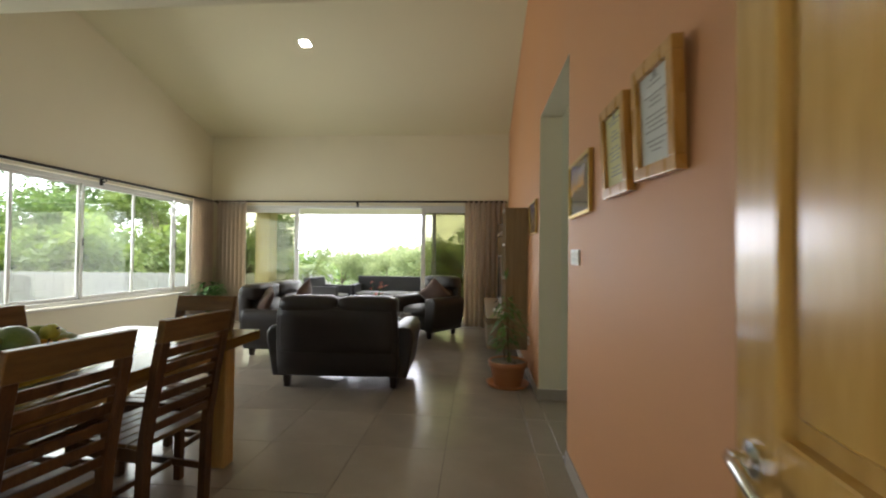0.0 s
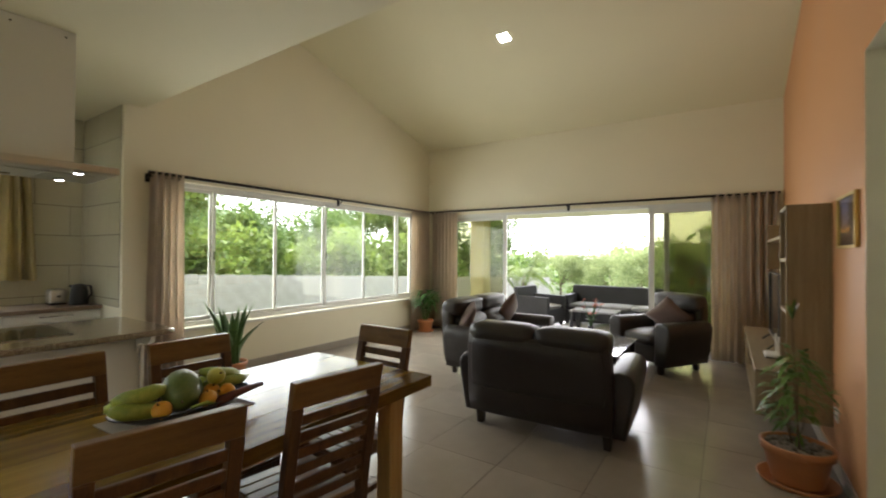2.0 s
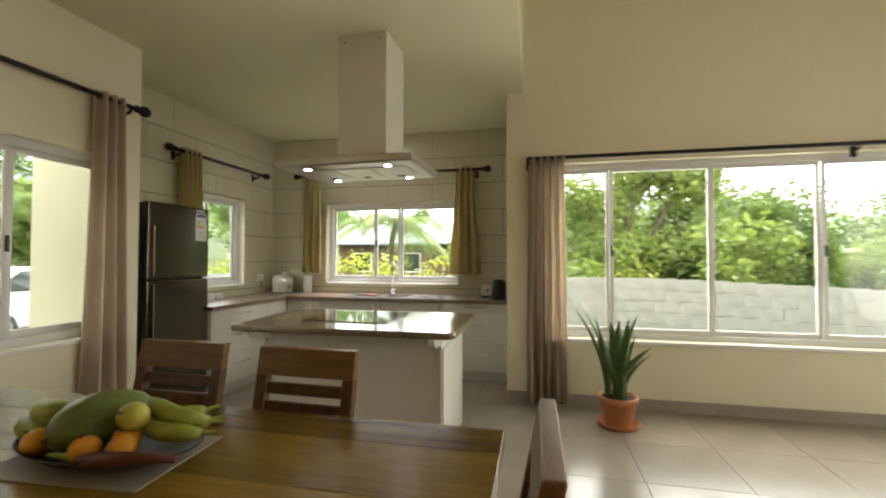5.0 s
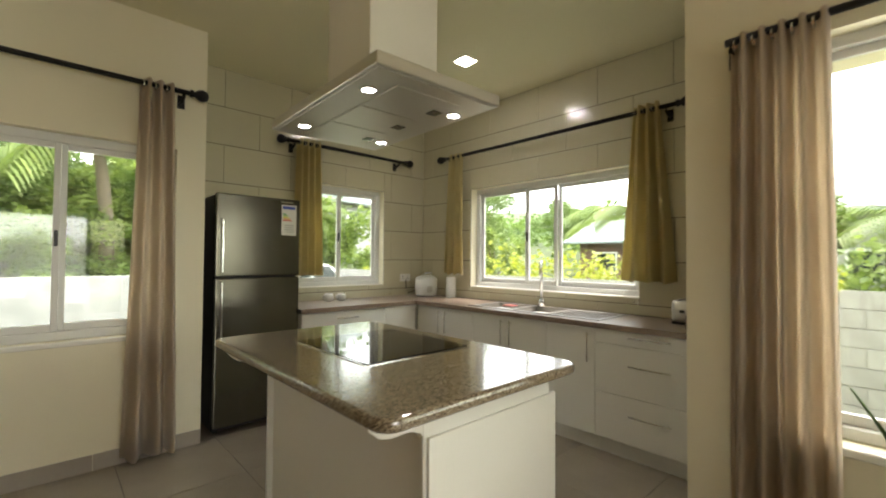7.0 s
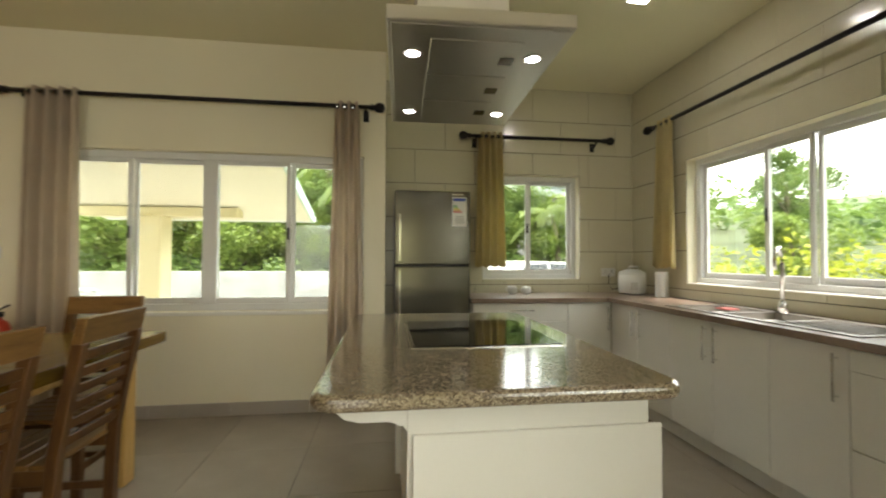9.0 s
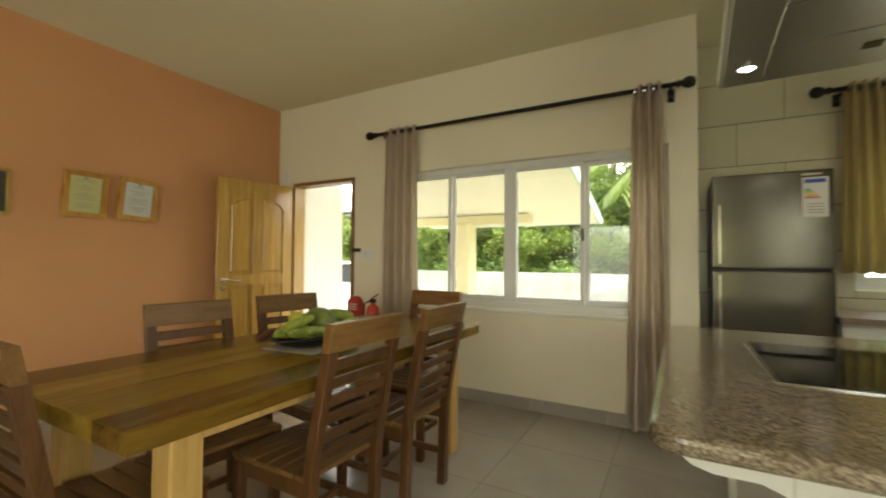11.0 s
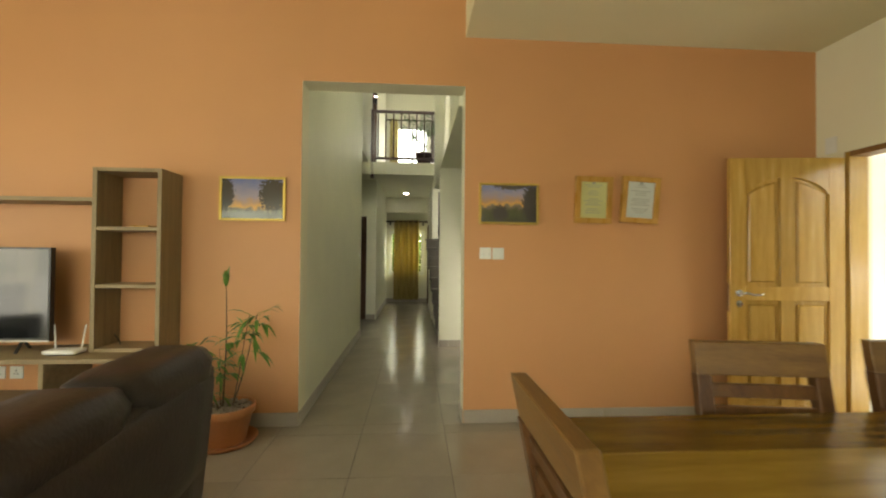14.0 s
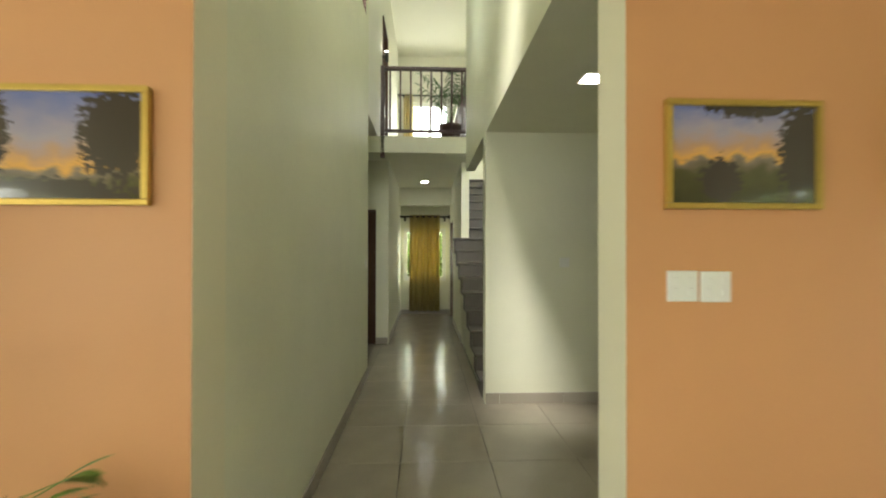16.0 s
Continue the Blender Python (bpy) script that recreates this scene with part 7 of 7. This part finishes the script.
for i in range(13):
    a, up = i * 2.4, rnd.uniform(0.9, 1.9)
    L_ = rnd.uniform(0.75, 1.05)
    bm, pts = bmesh.new(), []
    for j in range(8):
        t = j / 7
        pts.append(Vector((math.cos(a), math.sin(a), 0)) * (0.04 + L_ * 0.75 * t ** 1.4) + Vector((0, 0, 0.3 + up * t - 0.35 * L_ * t ** 3)))
    tube_bm(pts, 0.011, 5, bm, 0.3)
    for j in range(30):
        t = 0.35 + 0.64 * (j // 2) / 15
        k = min(6, int(t * 7))
        p = pts[k].lerp(pts[k + 1], t * 7 - k)
        s = 1 if j % 2 else -1
        leaf_bm(bm, p, (pts[k + 1] - pts[k]).normalized() * 0.7 + Vector((-math.sin(a), math.cos(a), 0)) * s * 0.8, 0.26, 0.03, 0.4, 3)
    part("frond", bm, M["frond"], tp)

# neighbouring houses
def house(x, y, rz, w, d, h, wall, label):
    z0 = land(x, y)
    root = thing("neighbour_house", (x, y, z0), label, "house", "neighbouring houses", rz)
    part("wall", box_bm(-w / 2, w / 2, -d / 2, d / 2, -0.5, h), wall, root)
    part("roof", prism_bm([(-d / 2 - 0.6, h - 0.1), (0, h + d * 0.22), (d / 2 + 0.6, h - 0.1), (d / 2 + 0.6, h), (0, h + d * 0.22 + 0.12), (-d / 2 - 0.6, h)], "x", -w / 2 - 0.6, w / 2 + 0.6), M["roof"], root, "pale metal roof")
    for i in range(3):
        a = -w / 2 + w * (i + 0.5) / 3
        wd = part("window", box_bm(a - 0.5, a + 0.5, d / 2, d / 2 + 0.05, 1.0, 2.0), M["alu"], root)
        part("pane", box_bm(a - 0.44, a + 0.44, d / 2 + 0.05, d / 2 + 0.06, 1.06, 1.94), M["carglass"], wd)
        wd = part("window", box_bm(a - 0.5, a + 0.5, -d / 2 - 0.05, -d / 2, 1.0, 2.0), M["alu"], root)
        part("pane", box_bm(a - 0.44, a + 0.44, -d / 2 - 0.06, -d / 2 - 0.05, 1.06, 1.94), M["carglass"], wd)


house(-25, -3.2, -90, 8, 5, 2.5, M["brownwall"], "brown timber bungalow with a pale roof among trees")
house(-24, 5.5, -90, 8, 6, 3.2, M["render"], "white house with a pale roof behind the trees")
house(-12.6, -19.5, 10, 8, 6, 2.4, M["render"], "white house with a pale blue roof on the slope")
house(12, -16, -10, 9, 6, 2.2, M["render"], "white house with a pale roof above the boundary wall")

# wooded hills in the distance
rnd = random.Random(77)
bm = bmesh.new()
rows = []
for r, hs in ((70, 0.05), (95, 0.6), (130, 1.0), (190, 0.7)):
    ring = []
    for k in range(73):
        a = k / 72 * 2 * math.pi
        bump_ = 0.55 + 0.35 * math.sin(a * 3.1 + 1) + 0.2 * math.sin(a * 7.3)
        w_ = 0.5 + 0.5 * math.tanh(5 * (math.cos(a - math.pi * 1.3) + 0.05))
        hgt = (2.0 + 19 * w_) * max(0.2, bump_) * hs + rnd.uniform(0, 1.2) * hs - 4 * (1 - w_)
        ring.append(bm.verts.new((r * math.cos(a), r * math.sin(a), hgt)))
    rows.append(ring)
for p, q in zip(rows, rows[1:]):
    for k in range(72):
        bm.faces.new((p[k], p[k + 1], q[k + 1], q[k]))
tagged(new("wooded_hills", mesh_of("wooded_hills", bm, M["hill"], True)), "distant wooded hills beyond the garden", "hills", kind="structure")
spots = []
for i in range(420):
    a = rnd.uniform(0, 6.283)
    r = rnd.uniform(34, 80)
    z = land(r * math.cos(a), r * math.sin(a))
    spots.append(((r * math.cos(a), r * math.sin(a), z + rnd.uniform(0.5, 3.2)), rnd.uniform(1.6, 3.4)))
tagged(new("far_woods", clump_mesh("far_woods", 55, spots, 60000, 0.34, M["foliage2"])), "far belt of green woods round the gardens", "woods", kind="stuff")

# carport at the entrance
b = prism_bm([(-0.2, 3.19), (-5.2, 1.99), (-5.2, 2.11), (-0.2, 3.31)], "x", -2.78, 1.0)
solid("carport_roof", b, M["soffit"], "cream sloping carport ceiling", "roof", kind="structure")
solid("fascia", prism_bm([(-0.2, 3.16), (-5.24, 1.95), (-5.24, 2.15), (-0.2, 3.36)], "x", -2.82, -2.782), M["greentrim"], "pale green carport fascia board", "fascia", kind="structure")
solid("gutter", tube_bm([(-2.84, -5.28, 2.03), (1.0, -5.28, 2.03)], 0.06, 8), M["alu"], "white eaves gutter of the carport", "gutter", kind="structure")
solid("carport_beam", box_bm(-1.62, 1.0, -4.75, -4.45, 1.98, 2.14), M["yellow"], "pale yellow carport beam", "beam", kind="structure")
solid("carport_pillar", box_bm(-0.37, 0.03, -4.8, -4.4, -0.4, 1.98, 0.008), M["yellow"], "pale yellow square carport pillar", "pillar", kind="structure")
solid("carport_floor", box_bm(-3.4, 5.8, -6.2, -0.2, -0.55, -0.27), M["terrace"], "pale concrete carport floor", "floor", kind="structure")
solid("house_wing_wall", box_bm(1.15, 1.35, -2.35, -0.2, -0.4, 3.0), M["outerwhite"], "white outer wall of the house wing", "wall", kind="structure")


def car(x, y, z, rz, label):
    root = thing("parked_car", (x, y, z), label, "car", "parked cars", rz)
    side = [(-2.05, 0.35), (-2.1, 0.7), (-2.0, 0.88), (-1.1, 0.98), (-0.5, 1.45), (0.9, 1.48), (1.7, 1.0), (2.05, 0.92), (2.1, 0.6), (2.05, 0.3)]
    bm = prism_bm(side, "y", -0.82, 0.82)
    bend(bm, lambda a, b_, c: (a, b_ * (1 - 0.22 * max(0, c - 0.95)), c))
    bmesh.ops.bevel(bm, geom=[e for e in bm.edges if abs(e.verts[0].co.y - e.verts[1].co.y) < 0.01], offset=0.06, segments=2, affect="EDGES")
    part("body", bm, M["carpaint"], root)
    for s in (-1, 1):
        for poly in (((-0.95, 1.0), (-0.47, 1.40), (0.15, 1.42), (0.15, 1.0)), ((0.22, 1.0), (0.22, 1.42), (0.85, 1.40), (1.5, 1.03))):
            bm = prism_bm(poly, "y", s * 0.7, s * 0.80)
            bend(bm, lambda a, b_, c: (a, b_ + s * (0.835 - 0.8 - 0.18 * max(0, c - 0.95)), c))
            part("side_window", bm, M["carglass"], root, "dark tinted glass")
        for a in (-1.3, 1.3):
            tyre = part("wheel", lathe_bm([(0, -0.1), (0.31, -0.1), (0.33, -0.06), (0.33, 0.06), (0.31, 0.1), (0, 0.1)], 24), M["tyre"], root)
            tyre.matrix_basis = pose(a, s * 0.76, 0.33, 90, 0, 0)
            rim_ = part("rim", lathe_bm([(0, -0.105), (0.19, -0.105), (0.2, 0.105), (0, 0.105)], 16), M["steel"], tyre)
        part("mirror", soft_box(-0.85, -0.7, s * 0.9 - 0.08, s * 0.9 + 0.06, 0.95, 1.08, 0.03), M["carpaint"], root)
        part("headlight", box_bm(-2.09, -1.95, s * 0.65 - 0.14, s * 0.65 + 0.14, 0.66, 0.8, 0.02), M["chrome"], root)
    part("windscreen", prism_bm([(-1.06, 1.02), (-1.02, 1.02), (-0.49, 1.44), (-0.53, 1.44)], "y", -0.66, 0.66), M["carglass"], root, "dark tinted glass")


car(2.95, -4.35, -0.27, 32, "white parked car beyond the carport")
car(-8.3, -7.6, -0.28, 20, "white parked car seen from the kitchen")
# ---- pieces: floor tiles, skirting and kitchen wall tiles ----
def tile_mesh(name, w, h, t, mat, bevel=0.0015):
    return mesh_of(name, box_bm(0, w, 0, h, -t, 0, bevel), mat)


shared = {}


def lay(parent, m, w, h, t, mat, name):
    """One piece, w by h, its outer face at the pose m."""
    key = (name, round(w, 3), round(h, 3))
    if key not in shared:
        shared[key] = tile_mesh(name, w, h, t, mat)
    ob = new(name, shared[key])
    ob.parent = parent
    ob.matrix_basis = m
    return ob


S, J = 0.6, 0.003
ROOMS = [(WX, 0.0, 0.0, NY + 0.14, 0.0, 0.0), (KW, STEP, KS, 0.0, 0, 0), (KW, WX, 0.0, PIER, 0, 0), (0.0, 2.7, 0.4, HN, 0, 0), (2.7, HX, HS, HN, 0, 0), (3.65, 5.3, HN, 5.6, 0, 0), (-1.13, -0.25, -0.2, 0.0, 0, 0)]
for x0, x1, y0, y1, _, _ in ROOMS:
    gx = math.floor((x0 + 0.17) / S) * S - 0.17
    while gx < x1:
        gy = math.floor((y0 - 0.05) / S) * S + 0.05
        while gy < y1:
            a0, a1, c0, c1 = max(gx, x0) + J / 2, min(gx + S, x1) - J / 2, max(gy, y0) + J / 2, min(gy + S, y1) - J / 2
            if a1 - a0 > 0.03 and c1 - c0 > 0.03:
                lay(FLOOR, Matrix.Translation((a0, c0, 0)), a1 - a0, c1 - c0, 0.008, M["tile"], "tile")
            gy += S
        gx += S

skirting = thing("baseboard", (0, 0, 0), "grey tile skirting along the walls", "skirting", kind="structure")


def skirt(axis, c, u0, u1, sign, h=0.1, start=0.0):
    u = u0
    while u < u1 - 0.02:
        v = min(u1, u + S)
        key = ("skirting_tile", axis, round(v - u, 3))
        if key not in shared:
            shared[key] = mesh_of("skirting_tile", box_bm(0, 0.01, 0, v - u - 0.003, 0, h, 0.0015) if axis == "x" else box_bm(0, v - u - 0.003, 0, 0.01, 0, h, 0.0015), M["skirt"])
        ob = new("skirting_tile", shared[key])
        ob.parent = skirting
        o = c if sign > 0 else c - 0.01
        ob.matrix_basis = Matrix.Translation((o, u, 0.001) if axis == "x" else (u, o, 0.001))
        u = v


skirt("x", 0.0, 0.0, 2.90, -1)
skirt("x", 0.0, 4.14, 8.05, -1)
skirt("x", WX, PIER, NY, 1)
skirt("y", 0.0, STEP, -1.17, 1)
skirt("y", 0.0, -0.24, -0.01, 1)
skirt("y", NY, WX + 0.01, -5.25, -1)
skirt("y", NY, -0.45, -0.01, -1)
skirt("y", HN, 0.0, 3.65, -1)
skirt("y", 2.90, 0.0, 0.2, 1)
skirt("x", 2.7, 0.4, HS, -1)
skirt("y", HS, 5.35, 7.3, 1)
skirt("y", 4.05, 5.5, HX, -1)
skirt("x", HX, HS, 4.05, -1)
skirt("x", 5.3, 4.06, 4.24, -1)

TH, TW = 0.333, 0.6


def wall_tiles(name, label, axis, c, u0, u1, z0, z1, sign, hole=None, back=None):
    """A tiled face in broken bond: recessed dark joints, one piece a tile, cut round the window."""
    root = thing(name, (0, 0, 0), label, "wall tiles", kind="structure")
    base = wall_bm(axis, c + sign * 0.0005, c + sign * 0.003, u0, u1, z0, z1, [hole] if hole else [])
    part("joint_bed", base, M["wallgrout"], root)
    row, z = 0, z1
    while z > z0 + 0.01:
        zb = max(z0, z - TH)
        u = u0 - (0.3 if row % 2 else 0.0) - 0.12
        while u < u1:
            v = u + TW
            rects = [(max(u, u0), min(v, u1), zb, z)]
            if hole:
                out = []
                for a, b_, d, e in rects:
                    h0, h1, h2, h3 = hole
                    if b_ <= h0 or a >= h1 or e <= h2 or d >= h3:
                        out.append((a, b_, d, e))
                        continue
                    if a < h0: out.append((a, h0, d, e))
                    if b_ > h1: out.append((h1, b_, d, e))
                    a2, b2 = max(a, h0), min(b_, h1)
                    if e > h3: out.append((a2, b2, h3, e))
                    if d < h2: out.append((a2, b2, d, h2))
                rects = out
            for a, b_, d, e in rects:
                if b_ - a > 0.02 and e - d > 0.015:
                    w_, h_ = b_ - a - 0.004, e - d - 0.006
                    key = ("wall_tile", axis, round(w_, 3), round(h_, 3))
                    if key not in shared:
                        shared[key] = mesh_of("wall_tile", box_bm(0, 0.007, 0, w_, 0, h_, 0.001) if axis == "x" else box_bm(0, w_, 0, 0.007, 0, h_, 0.001), M["walltile"])
                    ob = new("wall_tile", shared[key])
                    ob.parent = root
                    o = c + 0.001 if sign > 0 else c - 0.008
                    ob.matrix_basis = Matrix.Translation((o, a + 0.002, d + 0.003) if axis == "x" else (a + 0.002, o, d + 0.003))
            u = v
        z = zb
        row += 1
    return root


wall_tiles("wall_tiles_west", "cream rectangular kitchen wall tiles with dark joints", "x", KW, KS + 0.009, PIER - 0.009, 0.905, CZ, 1, (0.24, 2.05, 1.04, 2.1))
wall_tiles("wall_tiles_south", "cream rectangular kitchen wall tiles with dark joints", "y", KS, KW + 0.009, STEP, 0.0, CZ, 1, (-6.24, -5.22, 1.04, 2.1))
wall_tiles("wall_tiles_pier", "cream rectangular tiles on the pier return", "y", PIER, KW + 0.009, WX - 0.06, 0.905, CZ, -1)
